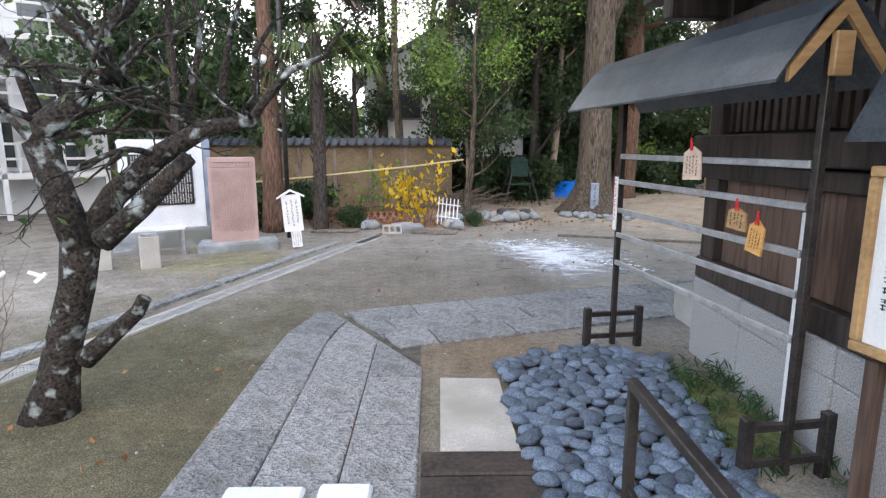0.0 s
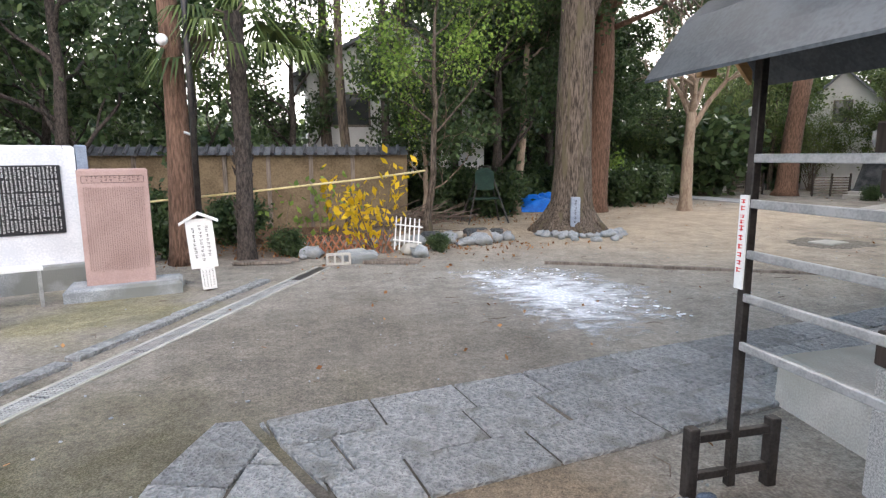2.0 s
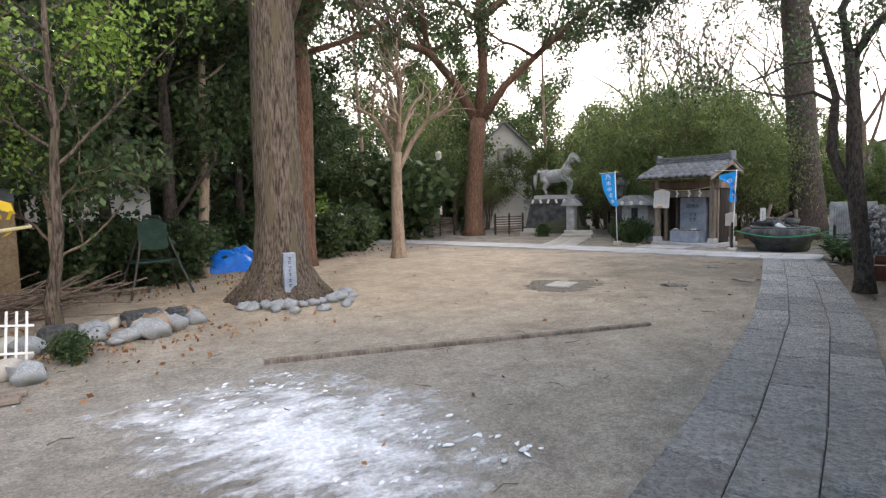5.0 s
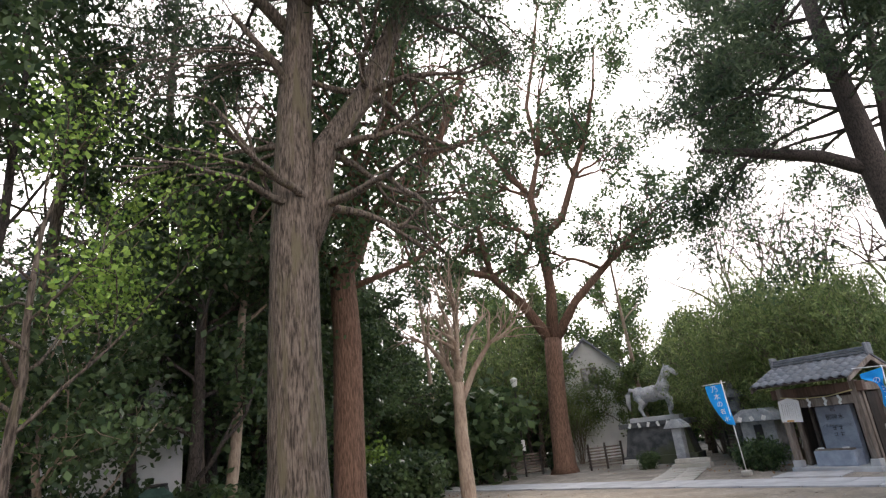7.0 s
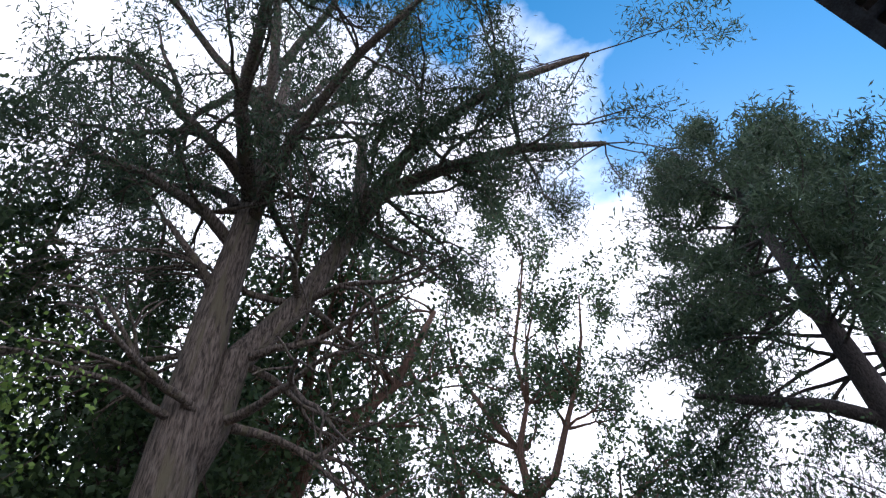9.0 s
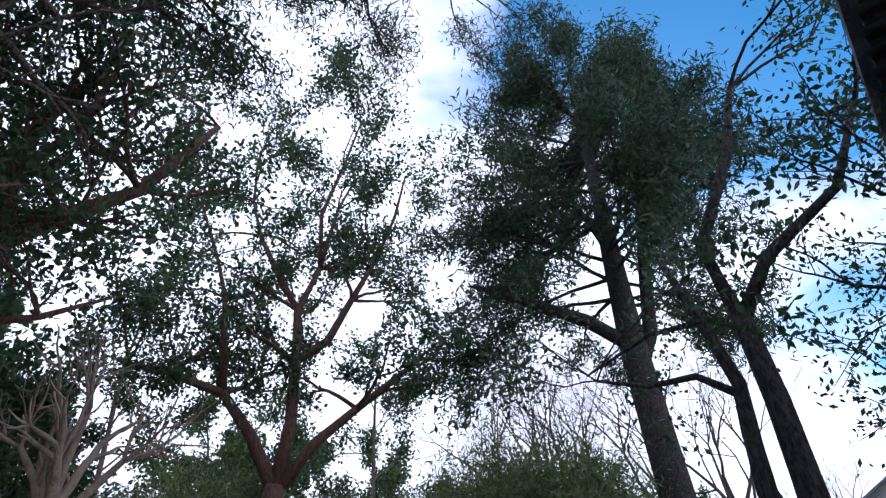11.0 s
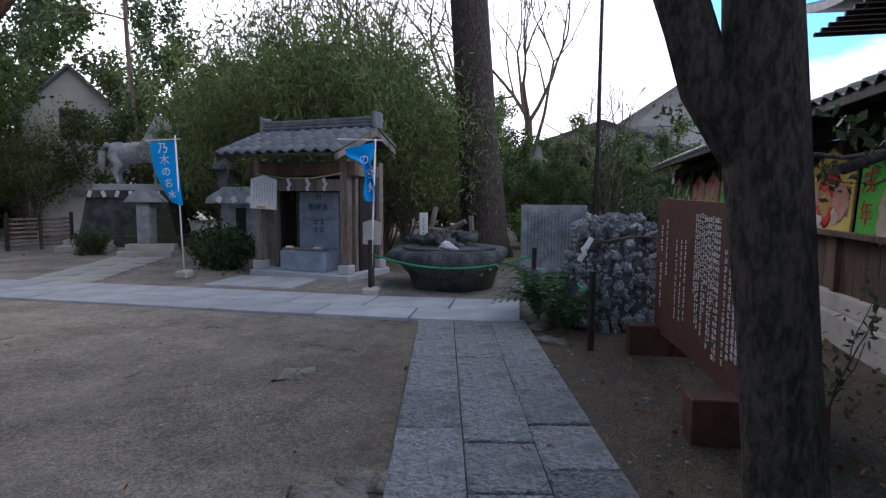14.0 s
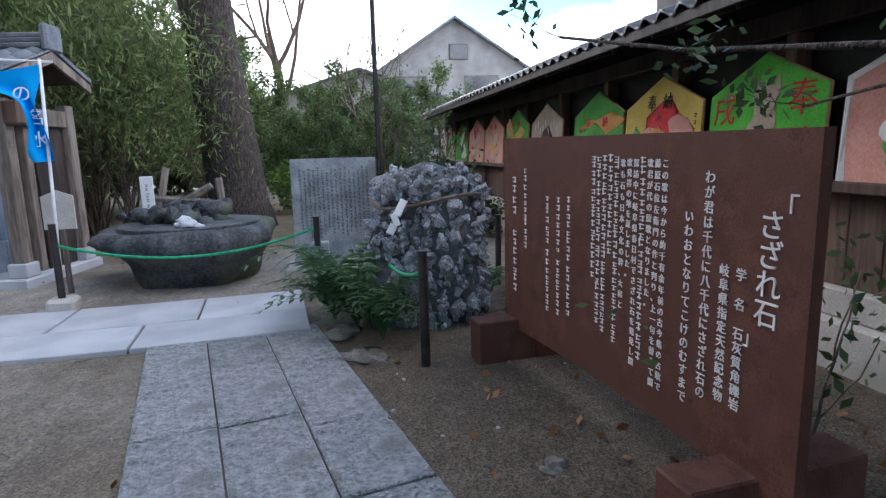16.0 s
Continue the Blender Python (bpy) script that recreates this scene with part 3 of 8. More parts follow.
# ---- ground ----
def ground_material():
    m = surface("earth", (0.2, 0.175, 0.15), (0.32, 0.29, 0.25), 1.2, 0.95, 0.8, 70, relief=0.03)
    n, l = m.node_tree.nodes, m.node_tree.links
    b = n["Principled BSDF"]
    tc = n.new("ShaderNodeTexCoord")
    ns = n.new("ShaderNodeTexNoise")
    ns.inputs["Scale"].default_value, ns.inputs["Detail"].default_value = 1.1, 8
    l.new(tc.outputs["Object"], ns.inputs["Vector"])
    colour = b.inputs["Base Color"].links[0].from_socket
    for cx, cy, r0, r1, dark, light, edge, fine in (
        (7, 15, 4.0, 9.0, (0.36, 0.295, 0.22), (0.45, 0.37, 0.285), 3.0, 18),
        (1.5, 8.0, 1.0, 5.0, (0.215, 0.2, 0.18), (0.3, 0.28, 0.255), 2.5, 18),
        (-0.6, 5.7, 1.0, 3.2, (0.135, 0.12, 0.1), (0.225, 0.2, 0.17), 1.6, 24),
        (-2.2, 2.2, 1.4, 3.4, (0.062, 0.06, 0.03), (0.155, 0.135, 0.088), 2.2, 34),
        (0.5, 3.4, 0.3, 1.2, (0.15, 0.115, 0.078), (0.25, 0.195, 0.14), 1.2, 34),
        (12.5, 9.8, 1.0, 5.0, (0.125, 0.108, 0.083), (0.25, 0.215, 0.172), 4.0, 22),
        (14.4, 6.5, 2.4, 4.6, (0.06, 0.048, 0.032), (0.155, 0.12, 0.088), 1.6, 30),
        (-3.3, 7.4, 0.4, 1.4, (0.17, 0.155, 0.085), (0.29, 0.26, 0.175), 1.5, 30),
        (-2.5, 14, 1.5, 3.8, (0.07, 0.04, 0.025), (0.2, 0.12, 0.07), 1.5, 30),
        (24, 14, 4.5, 6.5, (0.09, 0.07, 0.045), (0.2, 0.16, 0.1), 2, 30),
    ):
        sub = n.new("ShaderNodeVectorMath")
        sub.operation = "DISTANCE"
        sub.inputs[1].default_value = (cx, cy, 0)
        l.new(tc.outputs["Object"], sub.inputs[0])
        wob = n.new("ShaderNodeMath")
        wob.operation = "MULTIPLY_ADD"
        wob.inputs[1].default_value = edge * 2
        l.new(ns.outputs["Fac"], wob.inputs[0])
        l.new(sub.outputs["Value"], wob.inputs[2])
        mr = n.new("ShaderNodeMapRange")
        mr.inputs["From Min"].default_value, mr.inputs["From Max"].default_value = r0 + edge, r1 + edge
        mr.inputs["To Min"].default_value, mr.inputs["To Max"].default_value = 1, 0
        l.new(wob.outputs[0], mr.inputs["Value"])
        fn = n.new("ShaderNodeTexNoise")
        fn.inputs["Scale"].default_value, fn.inputs["Detail"].default_value = fine * 3, 8
        l.new(tc.outputs["Object"], fn.inputs["Vector"])
        rp = n.new("ShaderNodeValToRGB")
        rp.color_ramp.elements[0].position, rp.color_ramp.elements[1].position = 0.4, 0.6
        rp.color_ramp.elements[0].color, rp.color_ramp.elements[1].color = (*dark, 1), (*light, 1)
        l.new(fn.outputs["Fac"], rp.inputs["Fac"])
        mx = n.new("ShaderNodeMixRGB")
        l.new(mr.outputs[0], mx.inputs["Fac"])
        l.new(colour, mx.inputs["Color1"])
        l.new(rp.outputs["Color"], mx.inputs["Color2"])
        colour = mx.outputs[0]
    for sc, lo, hi, de in ((1.3, 0.82, 1.1, 10), (5, 0.84, 1.1, 9), (22, 0.8, 1.14, 8), (70, 0.86, 1.12, 4)):
        blot = n.new("ShaderNodeTexNoise")
        blot.inputs["Scale"].default_value, blot.inputs["Detail"].default_value, blot.inputs["Roughness"].default_value = sc, de, 0.65
        l.new(tc.outputs["Object"], blot.inputs["Vector"])
        br = n.new("ShaderNodeMapRange")
        br.inputs["From Min"].default_value, br.inputs["From Max"].default_value = 0.36, 0.6
        br.inputs["To Min"].default_value, br.inputs["To Max"].default_value = lo, hi
        l.new(blot.outputs["Fac"], br.inputs["Value"])
        hv = n.new("ShaderNodeHueSaturation")
        l.new(br.outputs[0], hv.inputs["Value"])
        l.new(colour, hv.inputs["Color"])
        colour = hv.outputs[0]
    l.new(colour, b.inputs["Base Color"])
    return m


def ground_sheet():
    xs = [-400, -200, -100, -50, -30, -20] + [-14 + 0.3 * i for i in range(160)] + [40, 60, 120, 220, 400]
    ys = [-400, -200, -100, -40, -20, -10] + [-6 + 0.3 * i for i in range(140)] + [42, 60, 120, 220, 400]
    verts, faces = [], []
    for y in ys:
        for x in xs:
            near = -12 < x < 32 and -5 < y < 34
            verts.append((x, y, 0.012 * noise.noise(Vector((x * 0.8, y * 0.8, 0))) - 0.008 if near else -0.01))
    nx = len(xs)
    for j in range(len(ys) - 1):
        for i in range(nx - 1):
            faces.append((j * nx + i, j * nx + i + 1, (j + 1) * nx + i + 1, (j + 1) * nx + i))
    me = bpy.data.meshes.new("ground")
    me.from_pydata(verts, [], faces)
    me.shade_smooth()
    me.materials.append(ground_material())
    return tagged(new("ground", me), "trodden sandy earth with moss and dry leaves", "ground", kind="structure")


ground_sheet()


def measure_line(poly):
    """Running lengths along a line of points in plan."""
    acc = [0.0]
    for a, b in zip(poly, poly[1:]):
        acc.append(acc[-1] + math.dist(a, b))
    return acc


def along(poly, acc, s, off=0.0):
    """The point s metres along a line, off metres to its right."""
    i = 0
    while i < len(poly) - 2 and s > acc[i + 1]:
        i += 1
    (ax, ay), (bx, by) = poly[i], poly[i + 1]
    t = (s - acc[i]) / (acc[i + 1] - acc[i])
    dx, dy = (bx - ax) / (acc[i + 1] - acc[i]), (by - ay) / (acc[i + 1] - acc[i])
    return ax + (bx - ax) * t + dy * off, ay + (by - ay) * t - dx * off


def paving(name, label, line, bands, lengths, mat, seed, top=0.022, start=0.0, skew=0.0, trim=None, jitter=0.004, first=0, last=99):
    """A path of separate slabs laid in bands along a line."""
    rng = random.Random(seed)
    root = thing(name, Matrix(), label, "path", kind="structure")
    acc = measure_line(line)
    bed = Geo()
    for i in range(len(line) - 1):
        o0, o1 = bands[0] + 0.02, bands[-1] - 0.02
        a, b, c, d = along(line, acc, acc[i] + 0.02, o0), along(line, acc, acc[i + 1] - 0.02, o0), along(line, acc, acc[i + 1] - 0.02, o1), along(line, acc, acc[i] + 0.02, o1)
        if not trim or first <= i < last:
            bed.add([(*p, top - 0.02) for p in (a, b, c, d)], [(0, 1, 2, 3)])
    if bed.v:
        part("bedding", bed, M["joint"], root, "dark gritty joint bedding")
    for k in range(len(bands) - 1):
        s = start + skew * bands[k] - rng.random() * 0.25
        while s < acc[-1]:
            e = min(s + rng.uniform(*lengths), acc[-1])
            if acc[-1] - e < 0.25:
                e = acc[-1]
            s0 = max(s, 0.0 if not trim else s)
            g0, h0 = 0.011, 0.005
            mid = 0.5 * (s0 + e)
            q = [along(line, acc, s0 + g0, bands[k] + h0), along(line, acc, mid, bands[k] + h0), along(line, acc, e - g0, bands[k] + h0),
                 along(line, acc, e - g0, bands[k + 1] - h0), along(line, acc, mid, bands[k + 1] - h0), along(line, acc, s0 + g0, bands[k + 1] - h0)]
            if trim:
                q = trim(q)
            if e - s0 > 0.12 and len(q) > 2:
                cx, cy = sum(p[0] for p in q) / len(q), sum(p[1] for p in q) / len(q)
                g = Geo().slab([(x - cx, y - cy) for x, y in q], -0.06, 0, 0.007)
                part("slab", g, mat, root, m=pose(cx, cy, top + rng.uniform(-jitter, jitter), rng.uniform(-0.3, 0.3), rng.uniform(-0.3, 0.3), 0))
            s = e
    return root


def cut(q, px, py, nx, ny):
    """The piece of an outline on the side of a line that its normal points to."""
    out = []
    for i, a in enumerate(q):
        b = q[(i + 1) % len(q)]
        da, db = (a[0] - px) * nx + (a[1] - py) * ny, (b[0] - px) * nx + (b[1] - py) * ny
        if da >= 0:
            out.append(a)
        if da * db < 0:
            t = da / (da - db)
            out.append((a[0] + (b[0] - a[0]) * t, a[1] + (b[1] - a[1]) * t))
    return out


M["joint"] = surface("joint", (0.06, 0.054, 0.045), (0.13, 0.115, 0.1), 10, 0.95, 0.3)
# the mitre between the two near paths
MX, MY = -0.93, 4.38
mdx, mdy = 0.86, -1.38
ml = math.hypot(mdx, mdy)
MNX, MNY = -mdy / ml, mdx / ml
MAIN = [(-1.35, 4.20), (-0.41, 4.62), (0.83, 5.0), (1.75, 5.33), (4.6, 6.2), (8.0, 7.36), (11.07, 8.62), (15.14, 10.38)]


def paths():
    paving("main_path", "path of rough grey granite slabs in three rows", MAIN, [0, 0.41, 0.83, 1.24], (0.55, 0.95), M["granite"], 4, first=1,
           trim=lambda q: cut(q, MX + 0.035, MY + 0.02, MNX, MNY))
    paving("approach_path", "short path of hammered grey granite slabs", [(-1.33, 0.2), (-1.34, 3.7), (-1.18, 4.45), (-1.0, 4.9)], [0, 0.43, 0.88, 1.3], (0.75, 1.1), M["granite"], 9, last=1,
           trim=lambda q: cut(cut(q, MX - 0.035, MY - 0.02, -MNX, -MNY), -1.2, 4.42, 0.1, -1))
    paving("shrine_path", "smooth pale granite path before the water shelter", [(15.42, 9.22), (15.05, 10.5), (14.67, 12.2), (14.1, 15.1), (13.5, 17.8), (12.6, 21.2), (11.2, 25.5), (9.6, 30)],
           [0, 0.62, 1.38], (0.9, 1.7), M["smooth_granite"], 12, top=0.03, jitter=0.001)
    paving("shelter_approach", "flat granite slabs in front of the water shelter", [(16.1, 13.9), (17.2, 14.15)], [-0.7, 0.0, 0.8], (0.7, 0.9), M["smooth_granite"], 3, top=0.024)
    paving("side_approach", "old flat stone slabs laid in the earth", [(14.9, 16.9), (17.6, 18.6), (19.0, 19.6)], [-0.5, 0.1, 0.7], (0.5, 0.95), M["concrete"], 8, top=0.022)


def shape_field(pts, z, mat, name, label, cat, seed, wob=0.12, n=60, dome=0.0):
    """A flat irregular patch on the ground with a ragged outline."""
    acc = measure_line(pts + [pts[0]])
    loop = pts + [pts[0]]
    rng = random.Random(seed)
    cx, cy = sum(p[0] for p in pts) / len(pts), sum(p[1] for p in pts) / len(pts)
    rings = 10
    verts, faces = [(cx, cy, z + dome)], []
    for r in range(1, rings + 1):
        for i in range(n):
            x, y = along(loop, acc, acc[-1] * i / n)
            f = r / rings
            w = 1 + wob * noise.noise(Vector((x * 1.9, y * 1.9, seed))) * f + wob * 0.7 * noise.noise(Vector((x * 6, y * 6, seed))) * f
            px, py = cx + (x - cx) * f * w, cy + (y - cy) * f * w
            h = dome * (1 - f * f) + (0.012 * abs(noise.noise(Vector((px * 5, py * 5, 3)))) if r < rings else -0.02)
            verts.append((px, py, z + h))
    for i in range(n):
        faces.append((0, 1 + i, 1 + (i + 1) % n))
    for r in range(rings - 1):
        for i in range(n):
            faces.append((1 + r * n + i, 1 + r * n + (i + 1) % n, 1 + (r + 1) * n + (i + 1) % n, 1 + (r + 1) * n + i))
    return single(name, Geo().add(verts, faces), mat, Matrix(), label, cat, kind="structure", smooth=True)


def white_patch():
    """White cover that thins out raggedly towards its rim, with loose white flecks on the sand."""
    m = surface("whitened_sand", (0.66, 0.7, 0.78), (0.93, 0.94, 0.97), 20, 0.6, 1.0, 30, relief=0.05)
    n, l = m.node_tree.nodes, m.node_tree.links
    tc, rim = n.new("ShaderNodeTexCoord"), n.new("ShaderNodeAttribute")
    rim.attribute_name = "thin"
    stretch = n.new("ShaderNodeMapping")
    stretch.inputs["Rotation"].default_value, stretch.inputs["Scale"].default_value = (0, 0, 0.5), (1.0, 1.7, 1.0)
    l.new(tc.outputs["Object"], stretch.inputs["Vector"])
    nz = n.new("ShaderNodeTexNoise")
    nz.inputs["Scale"].default_value, nz.inputs["Detail"].default_value, nz.inputs["Roughness"].default_value = 3.2, 9, 0.68
    l.new(stretch.outputs[0], nz.inputs["Vector"])
    need = n.new("ShaderNodeMath")
    need.operation = "MULTIPLY_ADD"
    need.inputs[1].default_value, need.inputs[2].default_value = -0.42, 0.29
    l.new(rim.outputs["Fac"], need.inputs[0])
    both = n.new("ShaderNodeMath")
    l.new(nz.outputs["Fac"], both.inputs[0])
    l.new(need.outputs[0], both.inputs[1])
    cover = n.new("ShaderNodeMapRange")
    cover.inputs["From Min"].default_value, cover.inputs["From Max"].default_value = 0.4, 0.74
    l.new(both.outputs[0], cover.inputs["Value"])
    l.new(cover.outputs[0], n["Principled BSDF"].inputs["Alpha"])
    ob = shape_field([(0.75, 9.55), (2.5, 9.5), (3.5, 7.9), (3.0, 6.3), (2.1, 5.6), (1.5, 6.3), (1.25, 7.1), (1.0, 8.2)], 0.004, m, "frost", "broken white patch lying on the sand", "frost", 5, 0.2, 150)
    cx, cy = 1.95, 7.56
    thin = ob.data.attributes.new("thin", "FLOAT", "POINT")
    far = {}
    for v in ob.data.vertices:
        far[round(math.atan2(v.co.y - cy, v.co.x - cx), 1)] = max(far.get(round(math.atan2(v.co.y - cy, v.co.x - cx), 1), 0.1), math.hypot(v.co.x - cx, v.co.y - cy))
    thin.data.foreach_set("value", [math.hypot(v.co.x - cx, v.co.y - cy) / far[round(math.atan2(v.co.y - cy, v.co.x - cx), 1)] for v in ob.data.vertices])
    rng = random.Random(5)
    g = Geo()
    for k in range(130):
        y = 9.2 - 2.8 * rng.random()
        x = 1.15 + (9.2 - y) * 0.3 + 1.3 * rng.random() + rng.gauss(0, 0.12)
        a, sz = rng.gauss(0.4, 0.4), rng.uniform(0.015, 0.05)
        g.stone(Matrix.LocRotScale((x, y, 0.006), Euler((0, 0, a)), (sz * rng.uniform(1, 2.5), sz, 0.012)), 8, 4, 0.5, k)
    single("white_crust", g, M["frost"], Matrix(), "loose flecks of white crust on sand", "frost", kind="stuff", smooth=True)


def cobble_bed():
    rng = random.Random(21)
    bed = thing("cobble_bed", Matrix(), "bed of smooth blue-grey river cobbles by the votive rack", "cobbles")
    shape_field([(0.56, 2.86), (0.9, 3.12), (1.41, 3.3), (1.95, 2.95), (1.85, 1.9), (1.7, 1.1), (0.66, 0.9), (0.58, 1.8)], 0.0, M["joint"], "bed_soil", "dark soil under the cobbles", "soil", 4, 0.05)
    kinds = [Geo().stone(None, 10, 6, 0.16, s, 0.6).mesh("cobble", M["river_stone"], True) for s in range(8)]
    loop = [(0.58, 2.86), (0.9, 3.1), (1.41, 3.28), (1.92, 2.95), (1.78, 1.9), (1.68, 1.0), (0.66, 0.8), (0.58, 1.8), (0.58, 2.86)]
    spots, k = [], 0
    for tries in range(9000):
        x, y = rng.uniform(0.5, 2.0), rng.uniform(0.75, 3.35)
        inside = False
        for (ax, ay), (bx, by) in zip(loop, loop[1:]):
            if (ay > y) != (by > y) and x < (bx - ax) * (y - ay) / (by - ay) + ax:
                inside = not inside
        if not inside or any((x - a) ** 2 + (y - b) ** 2 < 0.088 ** 2 for a, b in spots):
            continue
        spots.append((x, y))
        s = rng.uniform(0.095, 0.15)
        ob = part("cobble", kinds[k % 8], None, bed)
        ob.matrix_basis = Matrix.LocRotScale((x, y, 0.028 + rng.uniform(0, 0.02)), Euler((rng.uniform(-.3, .3), rng.uniform(-.3, .3), rng.uniform(0, 6))), (s * 1.25, s, s * rng.uniform(0.8, 1)))
        k += 1
        if k > 295:
            break


def drain():
    line = [(-4.2, 0.3), (-3.33, 2.6), (-2.75, 4.4), (-2.13, 6.36), (-1.02, 9.75)]
    acc = measure_line(line)
    root = thing("drain", Matrix(), "galvanised steel drain grating between concrete edges", "drain", kind="structure")
    for o0, o1, mat, nm, top in ((-0.1, -0.065, M["concrete"], "concrete_edge", 0.012), (0.105, 0.14, M["concrete"], "concrete_edge", 0.012)):
        g = Geo()
        for i in range(len(line) - 1):
            q = [along(line, acc, acc[i], o0), along(line, acc, acc[i + 1], o0), along(line, acc, acc[i + 1], o1), along(line, acc, acc[i], o1)]
            g.slab(q, -0.06, top, 0.006)
        part(nm, g, mat, root)
    # no real depth: a flat black sheet paints the shade under the grating
    pit_shade = Geo()
    for i in range(len(line) - 1):
        q = [along(line, acc, acc[i], -0.064), along(line, acc, acc[i + 1], -0.064), along(line, acc, acc[i + 1], 0.1), along(line, acc, acc[i], 0.1)]
        pit_shade.add([(*p, -0.001) for p in q], [(0, 1, 2, 3)])
    part("channel", pit_shade, M["plaque_and_shade_black"], root, "flat black sheet painted as the channel's shaded depth")
    for seg in range(int(acc[-1] / 1.0)):
        g = Geo()
        for o in (-0.06, -0.02, 0.02, 0.06, 0.095):
            g.slab([along(line, acc, seg + 0.01, o - 0.005), along(line, acc, seg + 0.99, o - 0.005), along(line, acc, seg + 0.99, o + 0.005), along(line, acc, seg + 0.01, o + 0.005)], 0.0, 0.012, 0.002)
        for i in range(34):
            s = seg + 0.02 + i * 0.0285
            g.slab([along(line, acc, s, -0.06), along(line, acc, s + 0.017, -0.06), along(line, acc, s + 0.017, 0.095), along(line, acc, s, 0.095)], 0.0, 0.010, 0.001)
        part("grating", g, M["steel"], root)
    # long kerb stones beside the drain
    kerb = thing("kerb", Matrix(), "worn granite kerb stones laid flush beside the drain", "kerb", kind="structure")
    for s0, s1 in ((1.9, 3.3), (3.35, 4.5), (4.55, 5.6), (5.7, 7.0), (7.05, 8.9)):
        q = [along(line, acc, s0, -0.46), along(line, acc, s1, -0.44), along(line, acc, s1, -0.29), along(line, acc, s0, -0.31)]
        part("kerb_stone", Geo().slab(q, -0.05, 0.03, 0.01), M["granite"], kerb)


# ---- trees ----
def crown_tree(name, label, m, seed, trunk_h, r, bark, leaf, limbs=6, limb_len=2.4, depth=2, per=14, size=0.11, spread=0.28, lean=(0, 0), first=0.4, lift=0.05, group="", cat="tree", droop=0.0, long=1.6, flare=1.4, kids=3, spread_l=0.8, up=0.45):
    rng = random.Random(seed)
    root = thing(name, m, label, cat, group)
    g, tips = Geo(), []
    steps = 9
    pts, rad = [], []
    x = y = 0.0
    for i in range(steps + 1):
        t = i / steps
        pts.append((x, y, trunk_h * t - 0.05))
        rad.append(r * (1 - 0.62 * t) * (flare if i == 0 else (1.12 if i == 1 else 1)))
        x += lean[0] * trunk_h / steps + rng.gauss(0, 0.03)
        y += lean[1] * trunk_h / steps + rng.gauss(0, 0.03)
    if flare > 1.2:
        pts.insert(1, (0, 0, 0.22))
        rad.insert(1, r * (1 + (flare - 1) * 0.45))
    g.tube(pts, rad, 14)
    for k in range(limbs):
        t = first + (1 - first) * (k + rng.random() * 0.6) / limbs
        z = trunk_h * min(t, 0.98)
        i = min(int(t * steps), steps - 1)
        bx, by = pts[i + (1 if flare > 1.2 else 0)][:2]
        a = k * 2.4 + rng.uniform(-0.4, 0.4)
        d = Vector((math.cos(a), math.sin(a), up + 0.5 * t))
        ramify(g, tips, (bx, by, z), d, limb_len * rng.uniform(0.8, 1.2) * (1.15 - 0.45 * t), r * 0.36 * (1.1 - 0.5 * t), depth, rng, 0.25, lift, kids, spread_l)
    ramify(g, tips, pts[-1], (lean[0], lean[1], 1), limb_len * 0.8, rad[-1], depth, rng, 0.2, lift, kids, spread_l)
    part("trunk", g, bark, root, smooth=True)
    if leaf:
        part("crown", foliage("crown", tips, per, size, spread, leaf, seed, long, droop), None, root)
    return root


def bare_tree(name, label, m, seed, bark, stems, group="", twigs=3, cat="tree"):
    """A leafless tree from explicit stems: (points, radii, forks at the end, fork length)."""
    rng = random.Random(seed)
    root = thing(name, m, label, cat, group)
    g, tips = Geo(), []
    for pts, rad, forks, ln, depth in stems:
        g.tube(pts, rad, 12, caps=False)
        end = (Vector(pts[-1]) - Vector(pts[-2])).normalized()
        for k in range(forks):
            a = rng.uniform(0, 6.28)
            side = end.cross(Vector((math.cos(a), math.sin(a), 0.2))).normalized()
            ramify(g, tips, pts[-1], end + side * 0.7, ln * rng.uniform(0.8, 1.2), rad[-1] * 0.75, depth, rng, 0.2, 0.06, twigs, 0.85)
    part("trunk", g, bark, root, smooth=True)
    return root, tips


def put_copies(src, spots, rng, lo=0.85, hi=1.2):
    for x, y, *s in spots:
        k = s[0] if s else rng.uniform(lo, hi)
        ob = copy_thing(src, pose(x, y, 0, 0, 0, rng.uniform(0, 360)))
        ob.scale = (k, k, k * rng.uniform(0.92, 1.1))


def shrub(name, label, m, seed, r, h, leaf, stems=9, per=16, size=0.07, spread=0.12, long=1.8, cat="shrub", group="", droop=0.0, depth=1):
    rng = random.Random(seed)
    root = thing(name, m, label, cat, group)
    g, tips = Geo(), []
    for k in range(stems):
        a = rng.uniform(0, 6.28)
        d = Vector((math.cos(a) * r * rng.uniform(0.2, 1), math.sin(a) * r * rng.uniform(0.2, 1), h * 0.7))
        ramify(g, tips, (rng.uniform(-.15, .15) * r, rng.uniform(-.15, .15) * r, -0.03), d, h * 0.55, 0.006 + 0.004 * h, depth, rng, 0.2, 0.03, 3, 0.7, 0.7, 5)
    tagged(part("stem_clump", g, M["twig"], root, smooth=True), kind="stuff")
    part("foliage", foliage("foliage", tips, per, size, spread, leaf, seed, long, droop), None, root)
    return root


